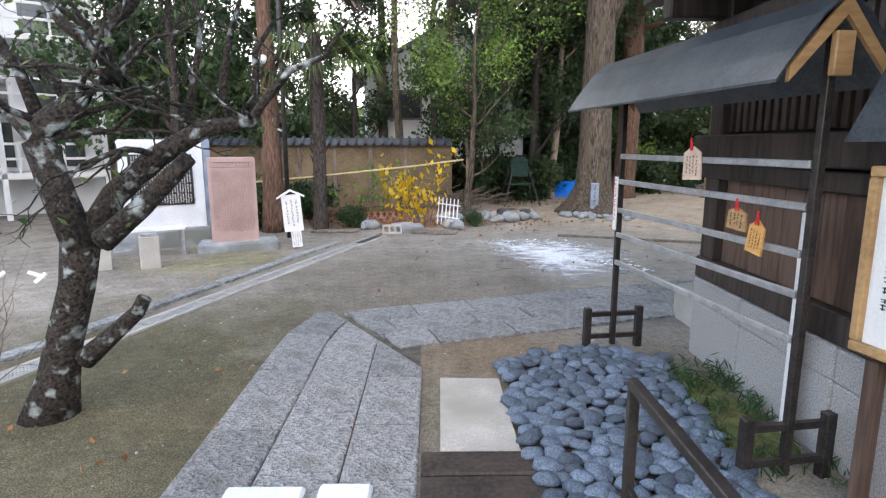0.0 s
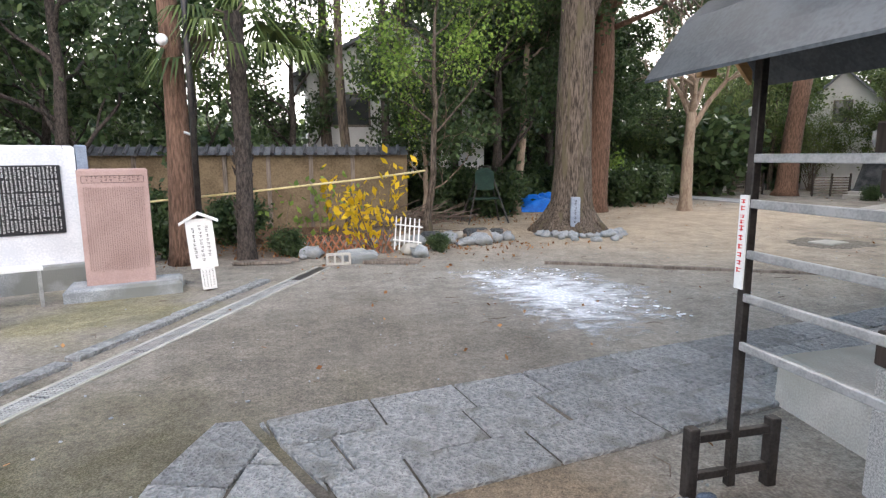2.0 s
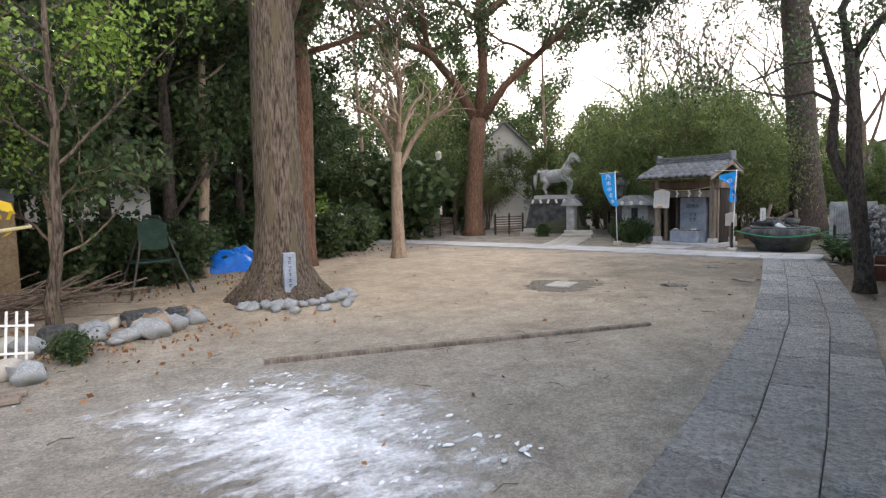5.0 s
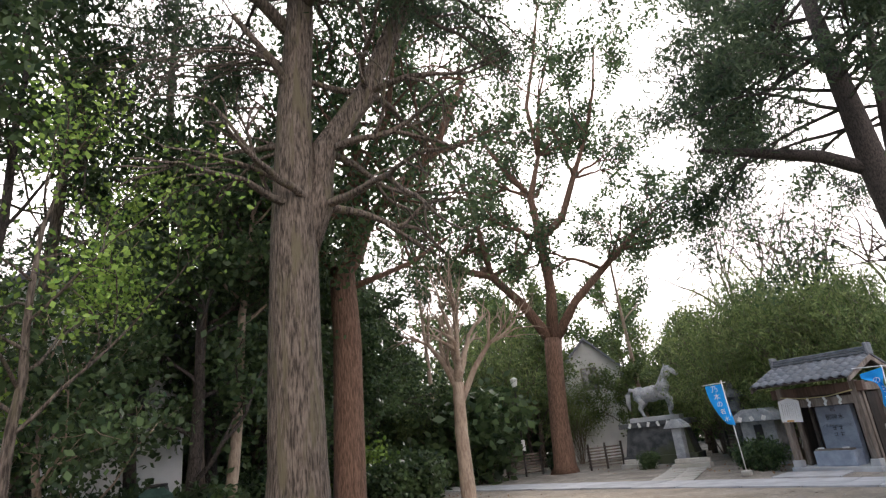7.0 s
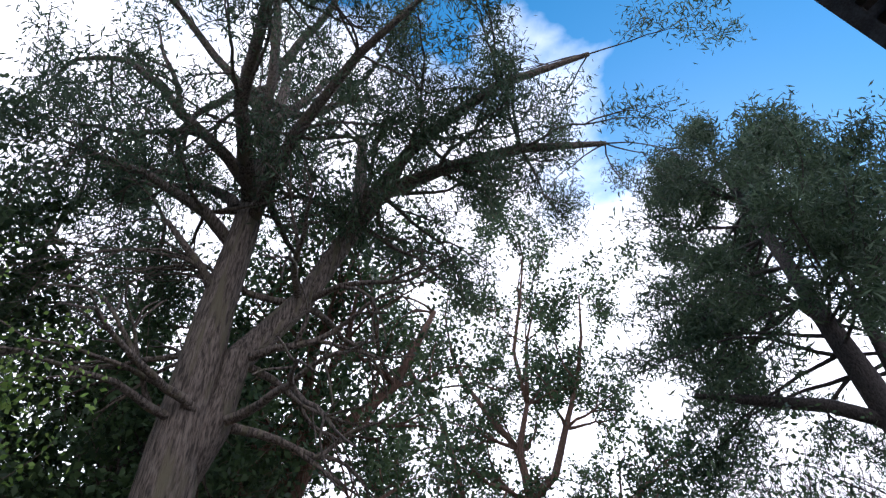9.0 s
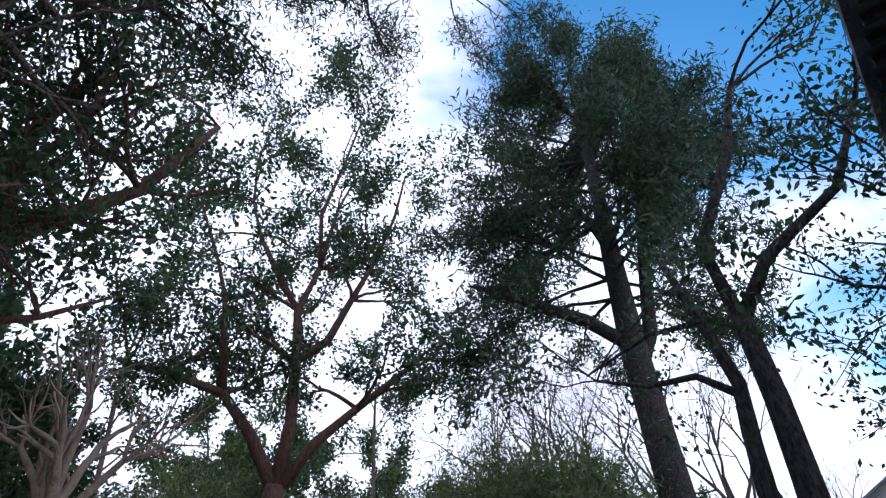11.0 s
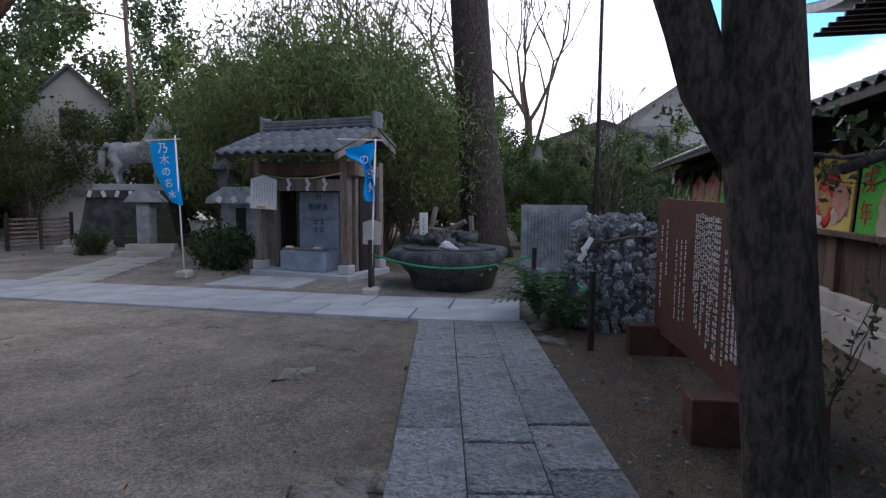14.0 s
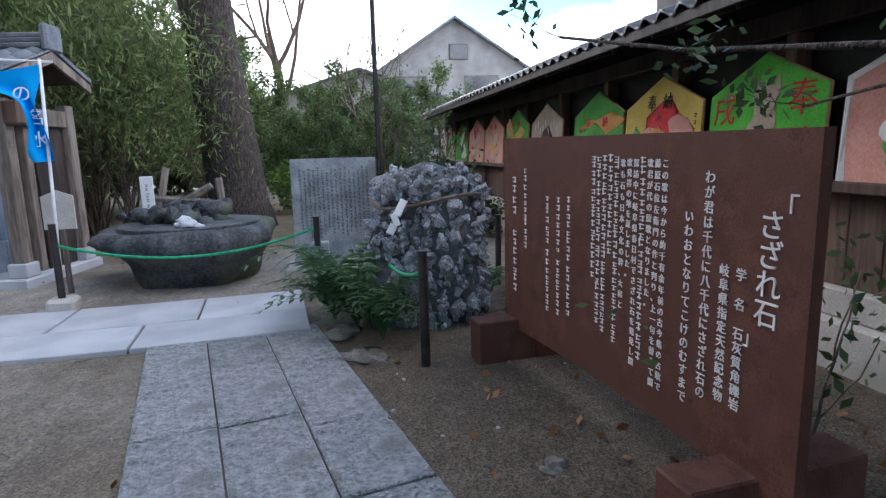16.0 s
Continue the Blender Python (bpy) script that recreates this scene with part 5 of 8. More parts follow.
# ---- near hall and votive rack ----
def near_hall():
    root = thing("shrine_hall", pose(2.28, 3.29, 0), "dark timber shrine hall on a granite base", "building")
    # granite base in blocks along the side wall and the front
    for y0, y1 in ((-0.75, 0.0), (-1.75, -0.76), (-2.8, -1.76), (-4.2, -2.81), (-6.2, -4.21)):
        for z0, z1 in ((-0.05, 0.46), (0.463, 0.66)):
            part("base_block", Geo().box(0, y0, z0, 0.3, y1, z1, 0.01), M["speckled_granite"], root)
    for x0, x1 in ((0.31, 1.4), (1.41, 2.6), (2.61, 4.0), (4.01, 5.6)):
        part("base_block", Geo().box(x0, -0.3, -0.05, x1, 0, 0.66, 0.01), M["speckled_granite"], root)
    part("sill_beam", Geo().box(0.02, -6.2, 0.662, 0.3, 0.04, 0.84, 0.01).box(0.3, -0.3, 0.662, 5.6, -0.02, 0.84, 0.01), M["dark_wood"], root)
    for y in (-0.02, -1.9, -3.8):
        part("post", Geo().box(0.02, y - 0.2, 0.842, 0.22, y, 3.4, 0.012), M["dark_wood"], root)
    for x in (1.9, 3.8, 5.4):
        part("post", Geo().box(x, -0.22, 0.842, x + 0.2, -0.02, 3.4, 0.012), M["dark_wood"], root)
    k = 0
    y = -0.23
    while y > -6.1:
        w = 0.19
        if not (-2.12 < y < -1.9 or -4.02 < y < -3.8):
            part("board", Geo().box(0.1, y - w + 0.006, 0.842, 0.13, y, 1.5, 0.003), M["brown_wood"], root)
            part("lattice_bar", Geo().box(0.07, y - 0.055, 1.86, 0.12, y, 2.52, 0.004), M["dark_wood"], root)
            part("lattice_bar", Geo().box(0.07, y - 0.15, 1.86, 0.12, y - 0.095, 2.52, 0.004), M["dark_wood"], root)
        y -= w
    # black sheet behind the lattice: darkness of the interior painted as colour
    part("interior_shade", Geo().box(0.17, -6.1, 0.842, 0.22, -0.22, 3.4, 0.003), M["plaque_and_shade_black"], root, "near-black screen with the interior shade put into its colour")
    for z0, z1, d in ((1.5, 1.62, 0.0), (1.64, 1.84, -0.05), (2.54, 2.7, -0.02), (3.0, 3.2, -0.06)):
        part("rail_beam", Geo().box(d, -6.2, z0, 0.165, 0.1, z1, 0.01), M["dark_wood"], root)
        part("rail_beam", Geo().box(0.17, -0.16, z0, 5.6, -0.05 - d, z1, 0.01), M["dark_wood"], root)
    part("front_wall", Geo().box(0.3, -0.2, 0.842, 5.6, -0.14, 3.4, 0.004), M["brown_wood"], root)
    part("back_wall", Geo().box(0.3, -6.3, 0.0, 5.6, -6.2, 3.4, 0.004).box(5.5, -6.2, 0, 5.6, -0.2, 3.4, 0.004), M["brown_wood"], root)
    # beam end reaching out under the eave
    part("bracket_beam", Geo().box(-0.42, -0.16, 2.72, 0.2, 0.0, 2.92, 0.015).box(-0.42, -6.2, 2.925, -0.26, 0.45, 3.05, 0.012), M["dark_wood"], root)
    # the deep porch roof
    eave = Geo()
    prof = [(-2.4, 5.9), (0.0, 5.35), (1.6, 5.12), (2.55, 5.1), (2.55, 5.22), (1.6, 5.3), (0.0, 5.62), (-2.4, 6.3)]
    poly = [(y, z) for y, z in prof]
    n = len(poly)
    for x0, x1 in ((2.25, 9.9),):
        verts = [(x0, y + 0.08, z) for y, z in poly] + [(x1, y + 0.02, z + 0.1) for y, z in poly]
        eave.add(verts, [tuple(range(n)), tuple(range(n, 2 * n))] + [(i, (i + 1) % n, n + (i + 1) % n, n + i) for i in range(n)])
    part("porch_roof", eave, M["dark_tile"], root, "dark swept porch roof")
    for i in range(29):
        x = 2.5 + i * 0.25
        part("rafter", Geo().box(x, -1.4, 5.02 + i * 0.003, x + 0.07, 2.5, 5.1 + i * 0.003, 0.006), M["dark_wood"], root)
    part("eave_roof", Geo().prism([(-0.95, 3.3), (2.6, 4.9), (2.6, 5.02), (-0.95, 3.4)], -6.5, 0.9), M["dark_tile"], root, "tiled side eave")
    part("porch_post", Geo().box(1.9, 1.05, 0.34, 2.12, 1.27, 5.02, 0.015), M["dark_wood"], root)
    part("porch_post", Geo().box(5.9, 1.35, 0.34, 6.12, 1.57, 5.05, 0.015), M["dark_wood"], root)
    # pale stone flank of the porch steps
    plinth = Geo().slab([(0.3, 1.05), (3.6, 1.62), (6.8, 2.25), (6.8, 0.02), (0.3, 0.02)], -0.05, 0.34, 0.03)
    part("porch_plinth", plinth, M["concrete"], root, "pale stone porch plinth")
    return root


def votive_rack():
    ax, ay = 1.64, 3.4
    bx, by = 1.93, 1.34
    L = math.dist((ax, ay), (bx, by))
    rz = math.degrees(math.atan2(by - ay, bx - ax))
    root = thing("votive_rack", pose(ax, ay, 0, 0, 0, rz), "black steel votive rack with a dark metal roof and few tablets", "rack")
    for x in (0, L):
        part("post", Geo().box(x - 0.022, -0.022, 0.02, x + 0.022, 0.022, 2.3, 0.004), M["black_steel"], root)
        for y in (-0.24, 0.24):
            part("foot_post", Geo().box(x - 0.03, y - 0.03, -0.02, x + 0.03, y + 0.03, 0.36, 0.005), M["black_steel"], root)
            for z in (0.1, 0.3):
                part("foot_bar", Geo().box(x - 0.02, min(y * 0.89, y * 0.1), z - 0.02, x + 0.02, max(y * 0.89, y * 0.1), z + 0.02, 0.004), M["black_steel"], root)
    for z in (0.77, 1.01, 1.22, 1.46, 1.67):
        part("rail", Geo().box(0.024, -0.03, z - 0.02, L - 0.024, -0.006, z + 0.02, 0.004), M["steel"], root, "bright steel rail")
    roof = Geo()
    s0, s1 = -0.4, L + 0.08
    for sy in (-1, 1):
        pts = [(0.0, 2.46), (0.12 * sy, 2.36), (0.25 * sy, 2.19), (0.34 * sy, 2.06)]
        verts = [(s0, y, z) for y, z in pts] + [(s1, y, z) for y, z in pts] + [(s0, y, z - 0.015) for y, z in pts] + [(s1, y, z - 0.015) for y, z in pts]
        faces = []
        for i in range(3):
            faces += [(i, i + 1, 5 + i, 4 + i), (8 + i, 9 + i, 13 + i, 12 + i), (i, i + 1, 9 + i, 8 + i), (4 + i, 5 + i, 13 + i, 12 + i)]
        faces += [(3, 7, 15, 11)]
        roof.add(verts, faces)
    part("roof", roof, M["sheet_metal"], root, "dark blue-grey sheet metal roof")
    for x in (s0 + 0.03, s1 - 0.02):
        for sy in (-1, 1):
            g = Geo().prism([(0.0, 2.44), (0.27 * sy, 2.12), (0.27 * sy, 2.05), (0.0, 2.35)], -0.012, 0.012, pose(x, 0, 0, 0, 0, 90))
            part("bargeboard", g, M["honey_wood"], root, "honey-coloured bargeboard")
        part("hanging_block", Geo().box(x - 0.02, -0.05, 2.08, x + 0.02, 0.05, 2.28, 0.006), M["honey_wood"], root)
    part("ridge_beam", Geo().box(s0 + 0.05, -0.03, 2.31, s1 - 0.05, 0.03, 2.39, 0.006), M["dark_wood"], root)
    # white strips with writing
    strip = part("label_strip", Geo().box(-0.026, -0.042, 1.05, 0.026, -0.031, 1.5, 0.001), M["paper"], root, "white strip with red writing")
    bars(1, -0.018, 0.018, 1.08, 1.48, -0.0445, M["red_ink"], strip, 3, wide=0.8)
    # tablets
    for x, z, w, h, tilt, mat, lb in ((1.1, 1.54, 0.2, 0.22, -3, M["pale_wood"], "pinkish wooden votive tablet with a painted face"), (1.58, 1.28, 0.17, 0.13, 3, M["honey_wood"], "honey-coloured wooden votive tablet"),
                                     (1.74, 1.17, 0.13, 0.19, 8, M["orange_paint"], "orange wooden votive tablet with handwriting")):
        t = thing("votive_tablet", pose(ax, ay, 0, 0, 0, rz) @ pose(x, -0.04, z, 0, tilt, 0), lb, "tablet", "tablets on the rack")
        part("board", Geo().prism([(-w / 2, 0), (w / 2, 0), (w / 2 * 0.9, h * 0.8), (0, h), (-w / 2 * 0.9, h * 0.8)], -0.012, 0, pose(0, 0, 0)), mat, t)
        part("cord", Geo().tube([(-0.012, -0.015, h * 0.86), (0, -0.02, h + 0.05), (0.012, -0.015, h * 0.86)], 0.006, 6), M["red_ink"], t, "red cord")
        bars(4, -w * 0.36, w * 0.36, h * 0.1, h * 0.68, -0.0125, M["ink"], t, int(x * 50), wide=0.55)


def near_bits():
    # slab, timber step and handrail in front
    single("stepping_slab", Geo().slab([(0.09, 1.63), (0.56, 1.62), (0.55, 2.66), (0.1, 2.68)], -0.05, 0.02, 0.012), M["concrete"], Matrix(), "flat pale concrete slab set in the earth", "slab")
    step = thing("timber_step", pose(0, 0, 0), "dark weathered timber step", "step")
    for y0, y1 in ((1.36, 1.6), (1.1, 1.35), (0.84, 1.09)):
        part("plank", Geo().box(-0.02, y0, -0.04, 0.68, y1 - 0.008, 0.03, 0.012), M["dark_wood"], step)
    edge = thing("edging", pose(0, 0, 0), "pale concrete edging strips across the path", "edging")
    part("strip", Geo().box(-1.0, 1.05, -0.04, -0.6, 1.22, 0.06, 0.015), M["white_stone"], edge)
    part("strip", Geo().box(-0.53, 1.07, -0.04, -0.26, 1.24, 0.06, 0.015), M["white_stone"], edge)
    rail = thing("handrail", pose(0.83, 0.63, 0), "black square steel handrail", "handrail")
    part("post", Geo().box(-0.02, -0.02, -0.03, 0.02, 0.02, 0.83, 0.004), M["black_steel"], rail)
    part("top_rail", Geo().box(-0.022, -1.5, 0.832, 0.022, 0.022, 0.872, 0.004), M["black_steel"], rail)
    part("lower_rail", Geo().box(-0.012, -1.5, 0.4, 0.012, -0.021, 0.43, 0.003), M["black_steel"], rail)
    part("post", Geo().box(-0.02, -1.5, -0.03, 0.02, -1.46, 0.395, 0.004), M["black_steel"], rail)
    # framed notice at the hall
    n = thing("notice_board", pose(2.2, 0.82, 0, 0, 0, -80), "honey-framed notice board with a white sheet", "notice board")
    fr = Geo()
    for a, b, c, d in ((-0.4, 0.78, 0.4, 0.83), (-0.4, 1.62, 0.4, 1.67), (-0.4, 0.832, -0.35, 1.618), (0.35, 0.832, 0.4, 1.618)):
        fr.box(a, -0.05, b, c, 0.02, d, 0.008)
    part("frame", fr, M["honey_wood"], n)
    sheet = part("sheet", Geo().box(-0.35, -0.02, 0.83, 0.35, 0.0, 1.62, 0.001), M["paper"], n, "white notice sheet")
    bars(9, -0.3, 0.3, 0.9, 1.56, -0.022, M["ink"], sheet, 6, wide=0.5)
    for x in (-0.3, 0.3):
        part("leg", Geo().box(x - 0.035, -0.005, -0.03, x + 0.035, 0.06, 0.75, 0.006), M["brown_wood"], n)
    part("hood", Geo().prism([(-0.47, 1.78), (0.5, 1.78), (0.4, 2.1), (-0.3, 2.1)], -0.14, 0.06), M["sheet_metal"], n, "dark metal hood")
    part("hood_post", Geo().box(-0.03, 0.03, 0.76, 0.03, 0.08, 1.8, 0.005), M["brown_wood"], n)
    # upright sign plank on the hall corner
    s = thing("plank_sign", pose(2.22, 1.78, 0, 0, 0, -80), "tall white-painted sign plank against the hall", "sign")
    part("plank", Geo().box(-0.05, -0.02, -0.02, 0.05, 0.0, 1.38, 0.004), M["white_paint"], s)
    bars(1, -0.03, 0.03, 0.55, 1.3, -0.022, M["ink"], s, 8, wide=0.7)
    shape_field([(1.95, 2.75), (2.2, 2.6), (2.24, 1.6), (1.85, 1.5), (1.78, 2.0)], 0.004, M["moss"], "moss_patch", "dark green moss beside the cobbles", "moss", 6, 0.15, 40, 0.02)
    rng = random.Random(77)
    tips = []
    for k in range(60):
        tips.append((rng.choice((1.88, 2.2)) + rng.gauss(0, 0.06), rng.uniform(1.3, 2.8), rng.uniform(0.02, 0.08)))
    single("grass_tufts", foliage("grass_tufts", tips, 14, 0.012, 0.035, M["fern"], 4, 9, -1.2), None, Matrix(), "green grass tufts along the hall base", "grass", kind="stuff")


M["moss"] = surface("moss", (0.06, 0.07, 0.025), (0.16, 0.16, 0.06), 12, 0.95, 0.6, 60)


# ---- left side: stones, wall and thicket ----
def left_stones():
    s = thing("pink_stele", pose(-3.3, 8.33, 0, 0, 0, 22), "tall pink granite stele with an engraved text", "stele")
    part("slab", Geo().slab([(-0.42, -0.09), (0.33, -0.09), (0.34, 0.09), (-0.42, 0.09)], 0.14, 1.56, 0.02), M["pink_stone"], s)
    part("base", Geo().slab([(-0.66, -0.28), (0.62, -0.3), (0.66, 0.26), (-0.62, 0.3)], -0.05, 0.15, 0.03), M["grey_stone"], s, "rough grey base stone")
    bars(26, -0.37, 0.28, 0.3, 1.34, -0.0915, M["grey_ink"], s, 5, wide=0.62, drop=0.02)
    head = Geo()
    for a, b, c, d in ((-0.37, 1.39, 0.28, 1.397), (-0.37, 1.473, 0.28, 1.48), (-0.377, 1.397, -0.37, 1.473), (0.28, 1.397, 0.287, 1.473)):
        head.box(a, -0.093, b, c, -0.0895, d, 0.001)
    part("title_frame", head, M["grey_ink"], s)
    bars(12, -0.34, 0.25, 1.405, 1.465, -0.0915, M["grey_ink"], s, 9, "title", wide=0.75)
    sg = thing("plot_sign", pose(-2.32, 8.35, 0, 0, -4, 14), "white painted wooden sign with a small gable, leaning", "sign")
    part("board", Geo().box(-0.16, -0.02, 0.3, 0.16, 0.02, 0.93, 0.004), M["white_paint"], sg)
    part("gable", Geo().prism([(-0.23, 0.9), (0, 1.02), (0.23, 0.9), (0.23, 0.87), (0, 0.985), (-0.23, 0.87)], -0.05, 0.05), M["white_paint"], sg)
    part("leg", Geo().box(-0.02, 0.021, -0.05, 0.03, 0.05, 0.9, 0.003), M["weathered_wood"], sg)
    low = part("lower_board", Geo().box(-0.06, -0.025, 0.02, 0.11, 0.019, 0.296, 0.003), M["white_paint"], sg)
    bars(3, -0.12, 0.12, 0.36, 0.86, -0.0215, M["ink"], sg, 2, wide=0.5)
    bars(4, -0.05, 0.1, 0.05, 0.28, -0.0265, M["ink"], low, 4, wide=0.45)
    w = thing("white_monument", pose(-4.85, 8.75, 0, 0, 0, 30), "large white stone monument with a black text plaque", "monument")
    part("body", Geo().slab([(-0.55, -0.2), (0.78, -0.2), (0.74, 0.22), (-0.53, 0.24)], 0.3, 1.85, 0.03), M["white_stone"], w)
    part("base", Geo().slab([(-0.75, -0.45), (1.0, -0.45), (1.0, 0.4), (-0.75, 0.4)], -0.05, 0.31, 0.03), M["grey_stone"], w)
    part("edge_slab", Geo().slab([(0.79, -0.2), (0.92, -0.16), (0.93, 0.2), (0.8, 0.22)], 0.305, 1.86, 0.02), M["blue_stone"], w, "bluish rough side slab")
    pl = part("plaque", Geo().box(-0.4, -0.225, 0.72, 0.6, -0.2, 1.6, 0.004), M["plaque_and_shade_black"], w, "black plaque with white writing")
    for r in range(5):
        bars(22, -0.37, 0.57, 0.75 + r * 0.168, 0.9 + r * 0.168, -0.2275, M["white_ink"], pl, 20 + r, wide=0.66, drop=0.05, gap=0.2)
    t = thing("low_table", pose(-4.55, 7.6, 0, 0, 0, 30), "grey steel offering table before the monument", "table")
    part("top", Geo().box(-0.6, -0.16, 0.42, 0.6, 0.16, 0.46, 0.005), M["white_paint"], t)
    for x in (-0.56, 0.56):
        for y in (-0.14, 0.14):
            part("leg", Geo().box(x - 0.02, y - 0.02, -0.03, x + 0.02, y + 0.02, 0.418, 0.003), M["steel"], t)
    for x, y in ((-4.1, 6.85), (-4.75, 6.75)):
        p = thing("offering_post", pose(x, y, 0, 0, 0, 30), "short square grey stone post with a steel top", "post", "stone posts")
        part("shaft", Geo().box(-0.13, -0.13, -0.03, 0.13, 0.13, 0.46, 0.012), M["concrete"], p)
        part("cap", Geo().box(-0.11, -0.11, 0.461, 0.11, 0.11, 0.5, 0.006), M["steel"], p)
    # lamp pole and cinder block, planks
    pole = thing("lamp_pole", pose(-2.75, 9.6, 0), "slim brown steel pole", "pole")
    part("shaft", Geo().tube([(0, 0, -0.05), (0, 0, 6)], 0.045, 12), M["black_steel"], pole, smooth=True)
    part("bracket", Geo().tube([(0, 0, 2.0), (-0.12, -0.03, 2.05)], 0.02, 8), M["steel"], pole)
    part("camera_dome", Geo().stone(pose(-0.3, -0.1, 3.3) @ Matrix.Scale(0.16, 4), 12, 8, 0.02), M["white_paint"], pole, smooth=True)
    blk = thing("cinder_block", pose(-0.78, 9.95, 0, 0, 0, 8), "grey hollow concrete block", "block")
    g = Geo()
    for a, b, c, d in ((-0.195, 0.0, 0.195, 0.035), (-0.195, 0.15, 0.195, 0.185)):
        g.box(a, -0.05, b, c, 0.05, d, 0.004)
    for x in (-0.195, -0.075, 0.045, 0.16):
        g.box(x, -0.05, 0.036, x + 0.035, 0.05, 0.149, 0.002)
    part("body", g, M["concrete"], blk)
    for k, (x, y, a) in enumerate(((0.05, 9.95, -6), (0.1, 10.12, -4), (-1.9, 10.3, 8), (-2.0, 10.15, 5))):
        pk = single("plank", Geo().box(-0.45, -0.06, 0.0, 0.45, 0.06, 0.045, 0.006), M["weathered_wood"], pose(x, y, 0.0 + 0.001 * k, 0, 0, a), "grey weathered plank lying on the ground", "plank", "planks by the thicket")
    cv = thing("stone_slab", pose(-0.5, 10.35, 0, 4, 0, 20), "broad flat grey stone leaning at the thicket edge", "stone")
    part("body", Geo().slab([(-0.2, -0.35), (0.25, -0.3), (0.22, 0.35), (-0.25, 0.3)], 0.0, 0.12, 0.02), M["grey_stone"], cv)
    rng = random.Random(50)
    for k in range(34):
        x, y, s = rng.uniform(-1.8, 2.6), rng.uniform(10.3, 12.4), rng.uniform(0.12, 0.36)
        if x > 0.6:
            y = rng.uniform(11.4, 12.9)
        single("rock", Geo().stone(Matrix.LocRotScale((0, 0, s * 0.25), Euler((0, 0, rng.uniform(0, 6))), (s * 1.3, s, s * 0.8)), 9, 6, 0.3, k), rng.choice((M["grey_stone"], M["concrete"], M["pale_bark"])), pose(x, y, 0), "rough garden rock at the edge of the thicket", "rock", "garden rocks", smooth=True)
    for k in range(12):
        a = k * 0.52
        single("root_stone", Geo().stone(Matrix.LocRotScale((0, 0, 0.03), Euler((0, 0, k)), (0.22, 0.15, 0.13)), 9, 6, 0.3, 90 + k), M["grey_stone"], pose(4.25 + math.cos(a) * 1.0 * (0.7 if k % 2 else 0.85), 13.0 + math.sin(a) * 0.75 - 0.35, 0), "small stone ringing the foot of the great tree", "stone", "stones round the tree", smooth=True)
    mk = thing("stone_marker", pose(4.1, 12.88, 0, 0, 0, -12), "slim grey granite marker post before the great tree", "marker")
    part("shaft", Geo().box(-0.1, -0.07, -0.03, 0.1, 0.07, 0.82, 0.012), M["blue_stone"], mk)
    bars(1, -0.05, 0.05, 0.15, 0.75, -0.072, M["ink"], mk, 3, wide=0.6)


